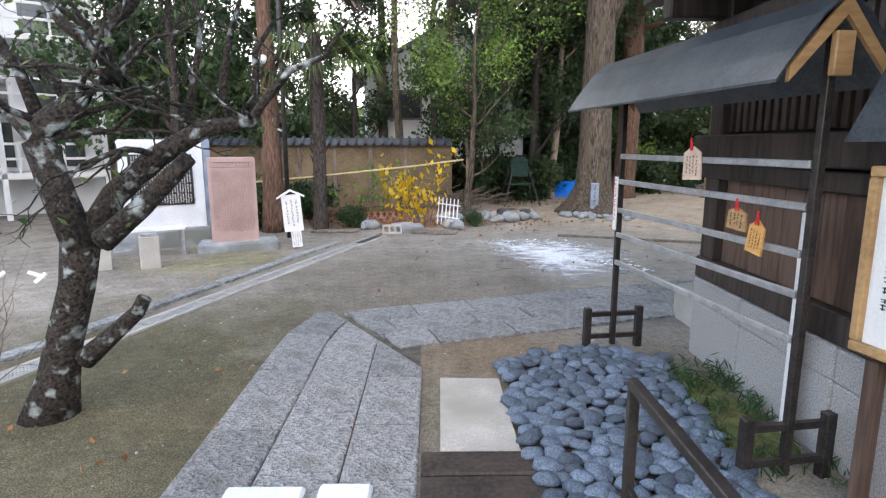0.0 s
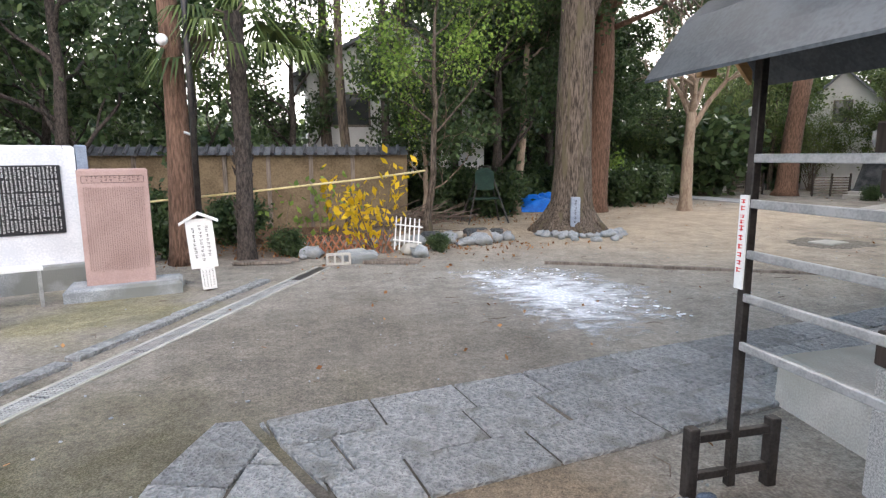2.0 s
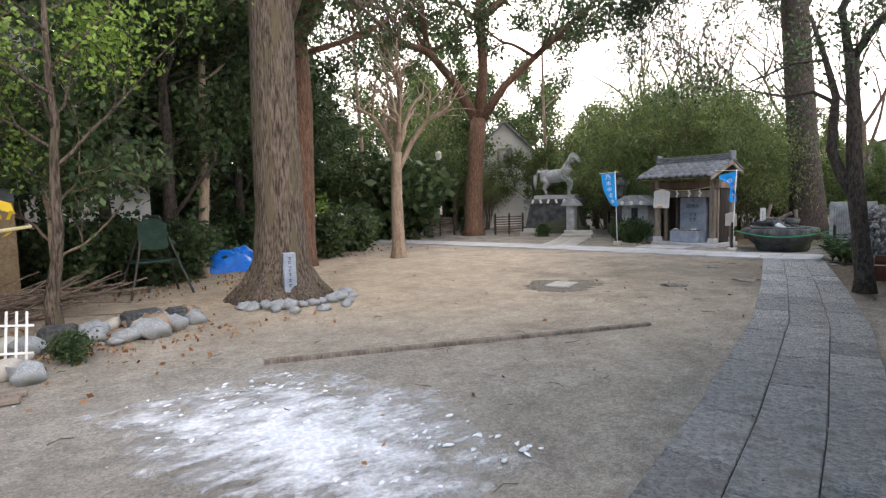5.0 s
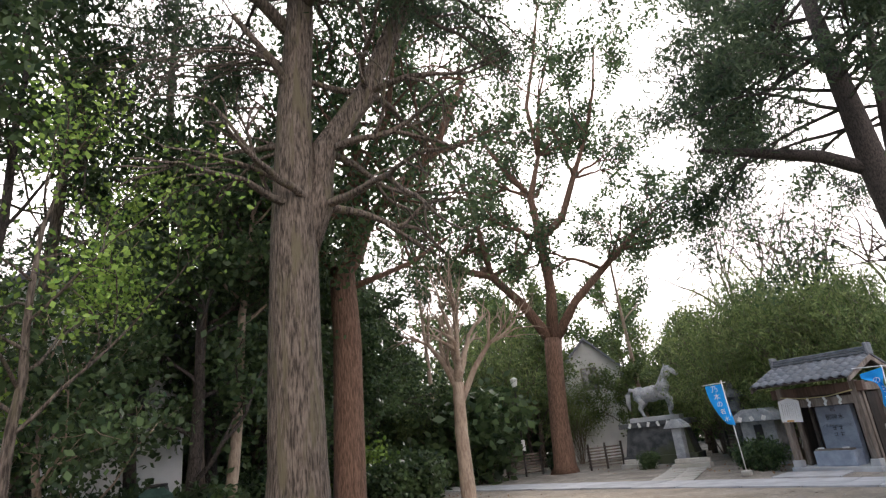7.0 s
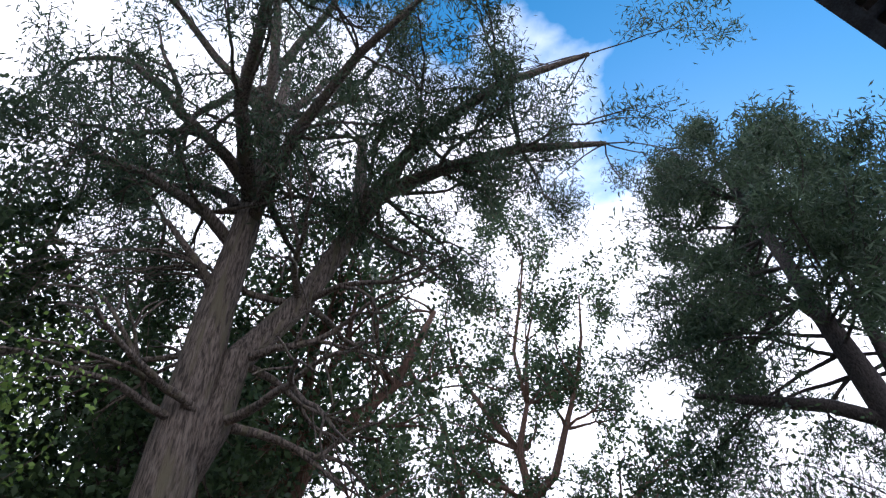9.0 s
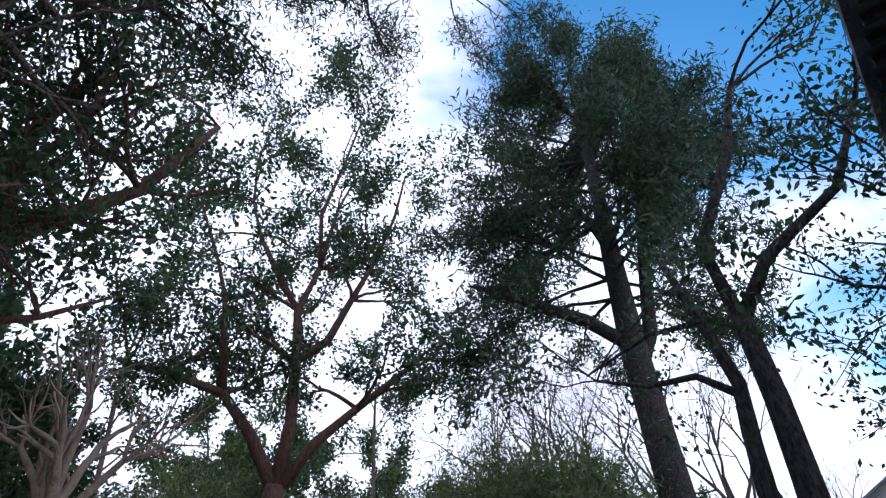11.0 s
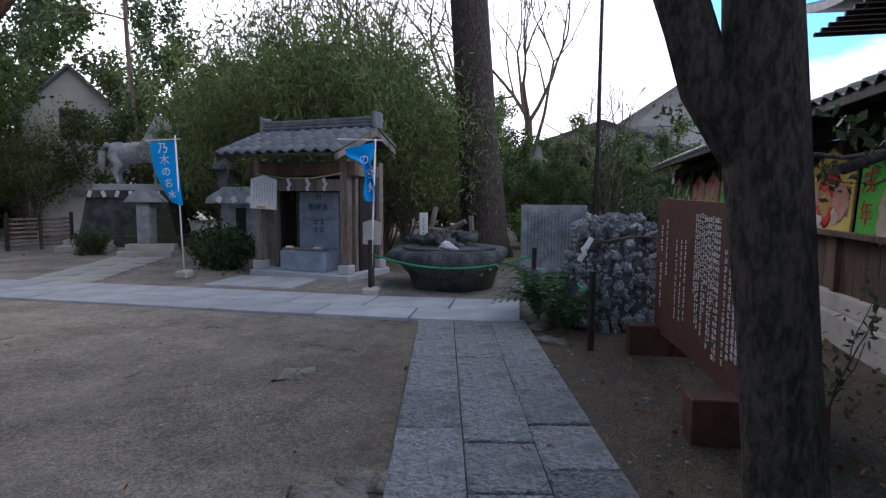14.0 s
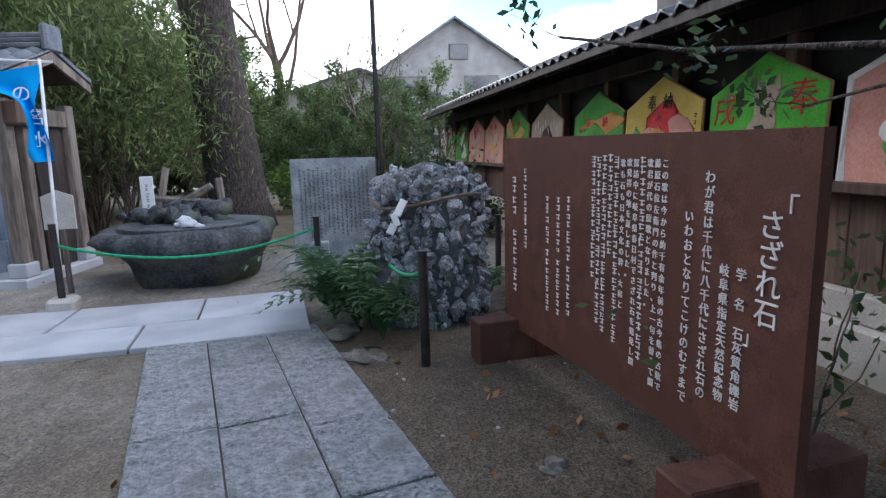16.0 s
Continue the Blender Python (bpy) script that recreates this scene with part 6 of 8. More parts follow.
def clay_wall():
    w = thing("clay_wall", pose(-9, 14.9, 0, 0, 0, 3.5), "long ochre clay wall with a tiled coping", "wall", kind="structure")
    part("body", Geo().box(0, -0.15, -0.05, 9.6, 0.15, 1.75, 0.01), M["clay"], w)
    for i in range(9):
        part("pilaster", Geo().box(0.2 + i, -0.19, -0.05, 0.3 + i, -0.152, 1.75, 0.006), M["weathered_wood"], w)
    part("coping", Geo().prism([(-0.32, 1.75), (0.32, 1.75), (0.06, 1.95), (-0.06, 1.95)], 0, 9.6, pose(0, 0, 0, 0, 0, -90) @ Matrix.Identity(4)), M["dark_tile"], w)
    for i in range(38):
        part("coping_tile", Geo().tube([(0.12 + i * 0.25, -0.33, 1.77), (0.12 + i * 0.25, -0.05, 1.97)], 0.05, 6), M["dark_tile"], w)
    pole = thing("bamboo_rail", pose(0, 0, 0), "long yellow bamboo pole lashed across the thicket", "pole")
    part("cane", Geo().tube([(-4.2, 10.6, 0.95), (-2.3, 10.75, 1.12), (-0.3, 10.9, 1.32), (0.7, 11.0, 1.45)], 0.018, 8), M["bamboo_pole"], pole, smooth=True)
    part("prop", Geo().tube([(-4.0, 10.62, -0.05), (-4.0, 10.62, 1.0)], 0.025, 8), M["bamboo_pole"], pole)
    tr = thing("lattice_fence", pose(0.35, 11.0, 0.03, -14, 9, 15) @ Matrix.Scale(0.8, 4), "small white wooden lattice panel leaning in the plants", "trellis")
    for k in range(6):
        part("lath", Geo().box(-0.3 + k * 0.11, -0.01, 0, -0.27 + k * 0.11, 0.01, 0.75, 0.003), M["white_paint"], tr)
    for z in (0.2, 0.55):
        part("cross_lath", Geo().box(-0.34, -0.025, z, 0.34, -0.011, z + 0.03, 0.003), M["white_paint"], tr)
    ef = thing("edging_fence", pose(-0.9, 10.95, 0, 0, 0, 5), "low reddish expanding wooden fence", "fence")
    for k in range(15):
        x = -0.9 + k * 0.13
        part("slat", Geo().box(-0.012, -0.008, -0.2, 0.012, 0.0, 0.2, 0.002, pose(x, 0, 0.17, 0, 30, 0)), M["terracotta"], ef)
        part("slat", Geo().box(-0.012, 0.001, -0.2, 0.012, 0.009, 0.2, 0.002, pose(x, 0, 0.17, 0, -30, 0)), M["terracotta"], ef)
    # yellow-leaved shrub
    rng = random.Random(4)
    y = thing("yellow_shrub", pose(-0.25, 11.0, 0), "slender shrub with large bright yellow autumn leaves", "shrub")
    g, tips = Geo(), []
    for k in range(9):
        pts, rad, d = wander((rng.uniform(-.2, .2), rng.uniform(-.1, .1), -0.03), (rng.uniform(-.75, .35), rng.uniform(-.3, .3), 1), rng.uniform(1.0, 1.8), 0.014, 0.005, 6, rng, 0.15)
        g.tube(pts, rad, 5)
        tips += pts[2:]
    part("stem_clump", g, M["twig"], y)
    part("foliage", foliage("foliage", tips, 6, 0.085, 0.15, M["leaf_yellow"], 6, 1.9, 1.0), None, y)
    y2 = thing("yellow_shrub", pose(-1.3, 11.4, 0), "thin shrub with sparse yellowing leaves", "shrub")
    g, tips = Geo(), []
    for k in range(10):
        pts, rad, d = wander((rng.uniform(-.6, .6), rng.uniform(-.1, .1), -0.03), (rng.uniform(-.4, .4), rng.uniform(-.3, .3), 1), rng.uniform(0.9, 1.5), 0.01, 0.004, 6, rng, 0.2)
        g.tube(pts, rad, 5)
        tips += pts[2:]
    part("stem_clump", g, M["twig"], y2)
    part("foliage", foliage("foliage", tips, 2, 0.09, 0.14, M["leaf_light"], 8, 1.7, 0.8), None, y2)
    # green folding frame and blue tarp
    f = thing("swing_frame", pose(2.6, 15.6, 0, 0, 0, 10), "dark green tubular garden frame draped with cloth", "frame")
    for sx in (-1, 1):
        for sy in (-1, 1):
            part("leg", Geo().tube([(sx * 0.55, sy * 0.35, -0.03), (sx * 0.12, 0, 1.45)], 0.022, 8), M["black_steel"], f)
    part("top_bar", Geo().tube([(-0.15, 0, 1.44), (0.15, 0, 1.44)], 0.025, 8), M["black_steel"], f)
    part("seat", Geo().box(-0.38, -0.2, 0.6, 0.38, 0.2, 0.64, 0.01), M["green_dark"], f)
    part("drape", Geo().slab([(-0.3, -0.12), (0.2, -0.15), (0.25, 0.1), (-0.2, 0.15)], 0.85, 1.4, 0.1), M["green_dark"], f)
    tarp, verts, faces = Geo(), [], []
    for j in range(25):
        for i in range(41):
            u, v = i / 20 - 1, j / 12 - 1
            r = min(1.0, max(abs(u), abs(v)))
            lump = 0.34 + 0.26 * noise.noise(Vector((u * 2.2, v * 1.6, 4))) + 0.1 * noise.noise(Vector((u * 6, v * 5, 2)))
            verts.append((u * 1.0 + 0.04 * noise.noise(Vector((u * 5, v * 5, 9))), v * 0.5, max(0.004, lump * (1 - r ** 3)) + 0.02 * noise.noise(Vector((u * 14, v * 11, 1))) * (1 - r)))
    for j in range(24):
        faces += [(j * 41 + i, j * 41 + i + 1, (j + 1) * 41 + i + 1, (j + 1) * 41 + i) for i in range(40)]
    tarp.add(verts, faces)
    single("blue_tarp", tarp, M["blue_tarp"], pose(5.05, 18.6, 0) @ Matrix.Scale(1.25, 4), "crumpled bright blue tarpaulin covering a heap", "tarpaulin", smooth=True)


M["green_dark"] = surface("green_dark", (0.01, 0.03, 0.022), (0.025, 0.06, 0.045), 6, 0.7, 0.1)


# ---- water shelter and its surroundings ----
def tile_mesh(w, l, mat, name="tile"):
    """A curved pantile lying in x, y with its front edge at y = 0."""
    n = 6
    verts, faces = [], []
    for y, dz in ((0, 0), (l, 0.0)):
        for t in (0.0, -0.022):
            for i in range(n + 1):
                x = w * (i / n - 0.5)
                verts.append((x, y, 0.03 * math.sin(2 * math.pi * i / n - 0.6) + t + dz))
    r = n + 1
    for i in range(n):
        faces += [(i, i + 1, 2 * r + i + 1, 2 * r + i), (i, i + 1, r + i + 1, r + i)]
    faces += [(0, r, 3 * r, 2 * r), (n, r + n, 3 * r + n, 2 * r + n)]
    return Geo().add(verts, faces).mesh(name, mat, True)


def water_shelter():
    root = thing("water_shelter", pose(17.33, 13.79, 0, 0, 0, -90), "small timber water shelter with a grey tiled roof", "shelter")
    part("plinth", Geo().slab([(-1.05, -0.05), (1.05, -0.05), (1.05, 1.4), (-1.05, 1.4)], -0.05, 0.1, 0.02), M["smooth_granite"], root)
    for x in (-0.92, 0.92):
        for y in (0.12, 0.5, 1.2):
            if y == 0.5:
                part("brace_post", Geo().box(x * 0.93 - 0.05, y - 0.05, 0.1, x * 0.93 + 0.05, y + 0.05, 1.85, 0.008), M["weathered_wood"], root)
                continue
            part("post", Geo().box(x - 0.075, y - 0.075, 0.26, x + 0.075, y + 0.075, 2.05, 0.01), M["weathered_wood"], root)
            part("post_base", Geo().box(x - 0.11, y - 0.11, 0.1, x + 0.11, y + 0.11, 0.262, 0.012), M["smooth_granite"], root)
    part("lintel", Geo().box(-1.15, 0.05, 1.78, 1.15, 0.19, 2.02, 0.012), M["brown_wood"], root)
    part("tie_beam", Geo().box(-1.0, 0.06, 1.52, 1.0, 0.16, 1.72, 0.01), M["weathered_wood"], root)
    part("back_screen", Geo().box(-0.85, 1.22, 0.1, 0.85, 1.26, 2.0, 0.004), M["dark_wood"], root, "dark back boarding")
    for s in (-1, 1):
        part("side_screen", Geo().box(s * 0.9 - 0.015, 0.58, 0.1, s * 0.9 + 0.015, 1.12, 1.78, 0.004), M["dark_wood"], root, "dark side boarding")
        part("side_beam", Geo().box(s * 0.92 - 0.06, 0.2, 1.78, s * 0.92 + 0.06, 1.3, 1.98, 0.01), M["weathered_wood"], root)
        part("gable_board", Geo().prism([(-0.62, 2.1), (0.62, 2.6), (1.3, 2.3), (1.3, 2.2), (0.62, 2.48), (-0.62, 2.0)], -0.02, 0.02, pose(s * 1.22, 0, 0, 0, 0, 90)), M["weathered_wood"], root)
    part("roof_board", Geo().prism([(-0.64, 2.09), (0.64, 2.59), (1.3, 2.31), (1.3, 2.34), (0.64, 2.63), (-0.64, 2.12)], -1.2, 1.2, pose(0, 0, 0, 0, 0, 90)), M["dark_wood"], root)
    # tiles on the front slope
    tm = tile_mesh(0.235, 0.34, M["roof_tile"])
    slope = math.degrees(math.atan2(0.5, 1.3))
    for r in range(5):
        for c in range(11):
            ob = part("tile", tm, None, root)
            ob.matrix_basis = pose(-1.13 + c * 0.226, -0.66 + r * 0.265, 2.162 + r * 0.265 * 0.385, slope, 0, 0)
    for k, (h, w) in enumerate(((2.64, 0.15), (2.7, 0.12), (2.76, 0.09))):
        part("ridge_course", Geo().box(-1.18, 0.67 - w, h, 1.18, 0.67 + w, h + 0.055, 0.012), M["roof_tile"], root)
    part("back_slope", Geo().prism([(0.66, 2.64), (1.36, 2.33), (1.36, 2.38), (0.66, 2.69)], -1.22, 1.22, pose(0, 0, 0, 0, 0, 90)), M["roof_tile"], root)
    for s in (-1, 1):
        part("ridge_end", Geo().box(s * 1.22 - 0.04, 0.52, 2.6, s * 1.22 + 0.04, 0.82, 2.9, 0.03), M["roof_tile"], root)
    # folded paper streamers and straw rope
    part("straw_rope", Geo().tube([(-0.9, 0.03, 1.82), (-0.3, 0.03, 1.74), (0.3, 0.03, 1.74), (0.9, 0.03, 1.82)], 0.014, 6), M["bamboo_pole"], root)
    for x in (-0.5, -0.2, 0.2, 0.55):
        g = Geo()
        for k in range(3):
            g.box(-0.03, -0.004, -0.04, 0.03, 0.004, 0.04, 0.001, pose(x + 0.03 * (k % 2), 0.02, 1.7 - k * 0.07, 0, 25 if k % 2 else -20, 0))
        part("paper_streamer", g, M["paper"], root)
    # engraved stone and basin inside
    st = thing("water_stone", pose(17.33, 13.79, 0.1, 0, 0, -90), "blue-grey stone stele engraved for the sacred water", "stele")
    part("slab", Geo().slab([(-0.43, 0.62), (0.43, 0.62), (0.43, 0.8), (-0.43, 0.8)], 0.0, 1.4, 0.015), M["blue_stone"], st)
    letters("御神水", 0.15, M["ink"], st, pose(0, 0.617, 1.12, 90, 0, 0))
    letters("回", 0.12, M["ink"], st, pose(0, 0.617, 1.31, 90, 0, 0))
    bars(26, -0.36, 0.36, 0.88, 0.95, 0.617, M["ink"], st, 3, wide=0.6)
    bars(2, -0.16, 0.16, 0.66, 0.86, 0.617, M["ink"], st, 5, wide=0.6)
    bs = thing("water_basin", pose(17.33, 13.79, 0.1, 0, 0, -90), "square blue-grey stone water basin with bamboo ladle rest", "basin")
    g = Geo().box(-0.48, 0.1, 0, 0.48, 0.2, 0.36, 0.015).box(-0.48, 0.5, 0, 0.48, 0.6, 0.36, 0.015).box(-0.48, 0.201, 0, -0.38, 0.499, 0.36, 0.012).box(0.38, 0.201, 0, 0.48, 0.499, 0.36, 0.012)
    part("tank", g, M["blue_stone"], bs)
    part("water", Geo().box(-0.38, 0.2, 0.02, 0.38, 0.5, 0.3, 0.002), M["window_glass"], bs, "still dark water")
    for k in range(3):
        part("bamboo", Geo().tube([(-0.45, 0.16 + k * 0.06, 0.385), (0.45, 0.16 + k * 0.06, 0.385)], 0.022, 8), M["weathered_wood"], bs)
    for x in (-0.3, 0.3):
        part("ladle", Geo().box(x - 0.07, 0.12, 0.408, x + 0.07, 0.2, 0.44, 0.01), M["white_paint"], bs)
    sg = thing("shelter_sign", pose(17.33, 13.79, 0, 0, 0, -90) @ pose(-0.75, -0.08, 0, 0, 3, 12), "white gabled notice hung on the shelter post", "sign")
    part("board", Geo().prism([(-0.25, 1.2), (0.25, 1.2), (0.25, 1.72), (0, 1.8), (-0.25, 1.72)], -0.015, 0.015), M["white_paint"], sg)
    part("strip", Geo().box(-0.12, -0.02, 1.21, 0.05, -0.0155, 1.25, 0.001), M["orange_paint"], sg)
    part("hook", Geo().box(-0.02, 0.0155, 1.3, 0.02, 0.1, 1.7, 0.004), M["weathered_wood"], sg)
    bars(8, -0.2, 0.2, 1.3, 1.68, -0.0165, M["grey_ink"], sg, 4, wide=0.4)


def banner(x, y, h, top, bottom, text, turn, lean, folded, seed):
    """Cloth hung left of its pole; folded: bunched up against the pole below its top edge."""
    def at(u, v):
        if folded:
            n = min(1.0, max(0.0, (v - 0.12) / 0.3))
            wide = 0.42 * (1 - n) + (0.15 + 0.05 * math.sin(v * 9)) * n
            return (-u * wide - 0.05 * n * math.sin(v * 5), -0.06 * math.sin(u * 7 + v * 3) * n - 0.02, top + (bottom - top) * v - 0.1 * u * (1 - n) + 0.07 * u * n * math.sin(v * 6))
        return (-0.47 * u * (1 - 0.5 * v * v) + 0.07 * v * v, 0.018 * math.sin(u * 3.4 + v * 4 + seed) * (0.3 + v), top + (bottom - top) * v * (1 - 0.06 * u * v))

    root = thing("banner", pose(x, y, 0, 0, lean, turn), "sky-blue cloth banner on a white pole with white characters", "banner", "blue banners")
    part("pole", Geo().tube([(0, 0, 0.1), (0, 0, h)], 0.014, 8), M["white_paint"], root, smooth=True)
    part("cross_bar", Geo().tube([(-0.55, 0, top + 0.03), (0.1, 0, top + 0.03)], 0.01, 8), M["white_paint"], root)
    part("base", Geo().box(-0.12, -0.12, -0.02, 0.12, 0.12, 0.13, 0.03), M["concrete"], root, "concrete weight")
    nx, nz = 10, 18
    verts, faces = [], []
    for j in range(nz + 1):
        v = j / nz
        for i in range(nx + 1):
            u = i / nx
            verts.append(at(u, v))
    for j in range(nz):
        for i in range(nx):
            a = j * (nx + 1) + i
            faces.append((a, a + 1, a + nx + 2, a + nx + 1))
    back = [(a, b - 0.004, c) for a, b, c in verts]
    part("cloth", Geo().add(verts, faces).add(back, faces), M["blue_cloth"], root, smooth=True)
    step = (top - bottom) / (len(text) + 0.4)
    for k, ch in enumerate(text):
        v = (k + 0.6) / (len(text) + 0.4)
        p = at(0.5, v)
        letters(ch, min(step, 0.34) * (1 - 0.35 * v), M["white_ink"], root, pose(p[0], p[1] - 0.022, p[2], 90, 0, 0), "character")
    if folded:
        for v in (0.32, 0.55, 0.75):
            p = at(0.45, v)
            letters("の名水"[round((v - 0.32) * 5)], 0.15, M["white_ink"], root, pose(p[0], p[1] - 0.06, p[2], 90, 0, 0), "character")


def basin_corner():
    b = thing("stone_bowl", pose(17.55, 11.0, 0), "large dark natural stone basin with a hollowed flat top", "basin")
    verts, faces, n = [], [], 36
    prof = [(0.5, 0.0), (0.58, 0.06), (0.66, 0.15), (0.78, 0.27), (0.9, 0.38), (0.99, 0.48), (1.01, 0.56), (0.97, 0.63), (0.9, 0.66), (0.8, 0.65), (0.4, 0.64), (0.0, 0.64)]
    for r, z in prof:
        for k in range(n):
            a = 2 * math.pi * k / n
            q = 1 + 0.36 * noise.noise(Vector((math.cos(a) * 1.5, math.sin(a) * 1.5, z * 2.0 + 3))) * (1.0 if z < 0.45 else 0.6) + 0.14 * noise.noise(Vector((math.cos(a) * 4, math.sin(a) * 4, z * 6)))
            verts.append((r * q * math.cos(a) * 0.9, r * q * math.sin(a), z - 0.03 + (0.03 * noise.noise(Vector((a, z, 1))))))
    for i in range(len(prof) - 1):
        faces += [(i * n + k, i * n + (k + 1) % n, (i + 1) * n + (k + 1) % n, (i + 1) * n + k) for k in range(n)]
    part("bowl", Geo().add(verts, faces), M["dark_stone"], b, smooth=True)
    part("top_face", Geo().lathe([(0.74, 0.6), (0.74, 0.655), (0.72, 0.662), (0.01, 0.662)], 28), M["dark_stone"], b, "flat grey worked top")
    rng = random.Random(3)
    for k in range(26):
        s = rng.uniform(0.1, 0.24)
        single("pebble_heap_stone", Geo().stone(Matrix.LocRotScale((0, 0, 0), Euler((rng.random(), rng.random(), k)), (s * 1.5, s, s * 0.8)), 8, 6, 0.4, k), M["dark_stone"], pose(17.6 + rng.gauss(0, 0.2), 11.0 + rng.gauss(0, 0.25), 0.66 + rng.random() * 0.13), "rough stone piled on the basin", "stone", "stones on the basin", smooth=True)
    fg = single("frog_figure", Geo().stone(Matrix.LocRotScale((0, 0, 0.06), Euler((0, 0, 0.4)), (0.26, 0.14, 0.12)), 12, 8, 0.3, 3).stone(Matrix.LocRotScale((-0.1, -0.08, 0.03), Euler((0, 0, 1)), (0.14, 0.05, 0.06)), 8, 6, 0.3, 4).stone(Matrix.LocRotScale((0.1, 0.07, 0.03), Euler((0, 0, 2)), (0.14, 0.05, 0.06)), 8, 6, 0.3, 6), M["white_stone"], pose(17.0, 10.8, 0.65, 0, 0, 30), "small pale stone animal figure on the basin", "figure", smooth=True)
    tl = thing("white_tablet", pose(17.85, 11.6, 0.45, 0, 0, -75), "upright white tablet with faint writing on a stake", "tablet")
    part("board", Geo().box(-0.07, -0.012, 0.25, 0.07, 0.012, 0.72, 0.005), M["white_paint"], tl)
    part("stake", Geo().box(-0.02, 0.0125, -0.47, 0.02, 0.035, 0.6, 0.003), M["weathered_wood"], tl)
    bars(1, -0.04, 0.04, 0.34, 0.62, -0.0135, M["grey_ink"], tl, 3, wide=0.5)
    tb = thing("timber_brace", pose(18.7, 11.5, 0), "weathered timber brace behind the basin", "brace")
    for a, c in (((-0.1, 0.5, 0), (0.1, 0.3, 1.25)), ((0.0, -0.5, 0), (0.05, -0.4, 1.1)), ((0.02, 0.45, 0.85), (0.02, -0.5, 0.75)), ((0, 0.6, 0.5), (0.06, -0.3, 1.0))):
        part("timber", Geo().tube([a, c], 0.05, 6), M["weathered_wood"], tb)
    gs = thing("small_sign", pose(17.0, 12.1, 0, 0, 0, -80), "small grey gabled sign on a post", "sign")
    part("board", Geo().prism([(-0.15, 0.68), (0.15, 0.68), (0.15, 1.02), (0, 1.08), (-0.15, 1.02)], -0.012, 0.012), M["concrete"], gs)
    part("post", Geo().box(-0.025, 0.013, -0.03, 0.025, 0.05, 1.0, 0.004), M["weathered_wood"], gs)
    s2 = thing("text_stele", pose(18.05, 9.45, 0, 0, 0, -82), "grey granite slab stele engraved with a long text", "stele")
    part("slab", Geo().slab([(-0.5, -0.07), (0.5, -0.07), (0.5, 0.07), (-0.5, 0.07)], 0.06, 1.32, 0.008), M["grey_stone"], s2)
    part("block", Geo().box(-0.3, -0.2, 0, -0.1, -0.071, 0.34, 0.01), M["grey_stone"], s2)
    part("base", Geo().slab([(-0.6, -0.35), (0.6, -0.35), (0.55, 0.25), (-0.6, 0.25)], -0.04, 0.061, 0.015), M["concrete"], s2)
    bars(16, -0.42, 0.42, 0.35, 1.22, -0.075, M["ink"], s2, 12, wide=0.6)
    # studded conglomerate rock
    rk = thing("conglomerate_rock", pose(15.95, 8.3, 0), "upright pebble conglomerate boulder bound with a straw rope", "rock")
    core, n = Geo(), 28
    verts, faces = [], []
    for i in range(15):
        z = 1.32 * i / 14
        rr = 0.5 * (1.02 - 0.28 * (z / 1.32) ** 2) * (1 if i < 13 else (0.72 if i == 13 else 0.12))
        for k in range(n):
            a = 2 * math.pi * k / n
            q = 1 + 0.22 * noise.noise(Vector((math.cos(a), math.sin(a), z * 1.4))) + 0.07 * noise.noise(Vector((math.cos(a) * 4, math.sin(a) * 4, z * 5)))
            verts.append((rr * q * math.cos(a) * 0.95, rr * q * math.sin(a) * 1.02, z - 0.04))
    for i in range(14):
        faces += [(i * n + k, i * n + (k + 1) % n, (i + 1) * n + (k + 1) % n, (i + 1) * n + k) for k in range(n)]
    part("body", core.add(verts, faces), M["dark_stone"], rk, smooth=True)
    kinds = [Geo().stone(None, 7, 4, 0.35, 60 + s).mesh("pebble", M["conglomerate"]) for s in range(8)]
    rng = random.Random(6)
    for k in range(290):
        v = verts[rng.randrange(n, n * 13)]
        s = rng.uniform(0.06, 0.14)
        a = math.atan2(v[1], v[0])
        ob = part("pebble", kinds[k % 8], None, rk)
        ob.matrix_basis = Matrix.LocRotScale((v[0] + rng.gauss(0, 0.02), v[1] + rng.gauss(0, 0.02), v[2] + rng.gauss(0, 0.03)), Euler((rng.random() * 6, rng.random() * 6, a)), (s * 1.3, s, s * 0.8))
    more = Geo()
    for k in range(700):
        v = verts[rng.randrange(n, n * 14)]
        s = rng.uniform(0.03, 0.08)
        more.stone(Matrix.LocRotScale((v[0] * 1.01 + rng.gauss(0, 0.02), v[1] * 1.01 + rng.gauss(0, 0.02), v[2] + rng.gauss(0, 0.03)), Euler((rng.random() * 6, rng.random() * 6, 0)), (s * 1.4, s, s * 0.8)), 6, 4, 0.4, k)
    tagged(part("pebble_crust", more, M["conglomerate"], rk), kind="stuff")
    ring = [(0.47 * math.cos(t) * 0.95, 0.47 * math.sin(t), 0.98 + 0.05 * math.sin(2 * t)) for t in [i * math.pi / 12 for i in range(25)]]
    part("straw_rope", Geo().tube(ring, 0.014, 6), M["twig"], rk)
    part("paper_streamer", Geo().box(-0.008, -0.03, -0.07, 0.008, 0.03, 0.07, 0.003, pose(-0.46, 0.2, 0.95, 25, 25, 0)).box(-0.008, -0.025, -0.05, 0.008, 0.025, 0.05, 0.003, pose(-0.49, 0.24, 0.86, -20, 15, 0)).box(-0.008, -0.03, -0.04, 0.008, 0.03, 0.04, 0.003, pose(-0.5, 0.27, 0.79, 30, 10, 0)), M["paper"], rk)
    # black posts with green rope
    posts = [(14.66, 8.32, 0.74), (16.75, 9.42, 0.75), (16.27, 11.7, 0.8), (16.9, 7.6, 0.7)]
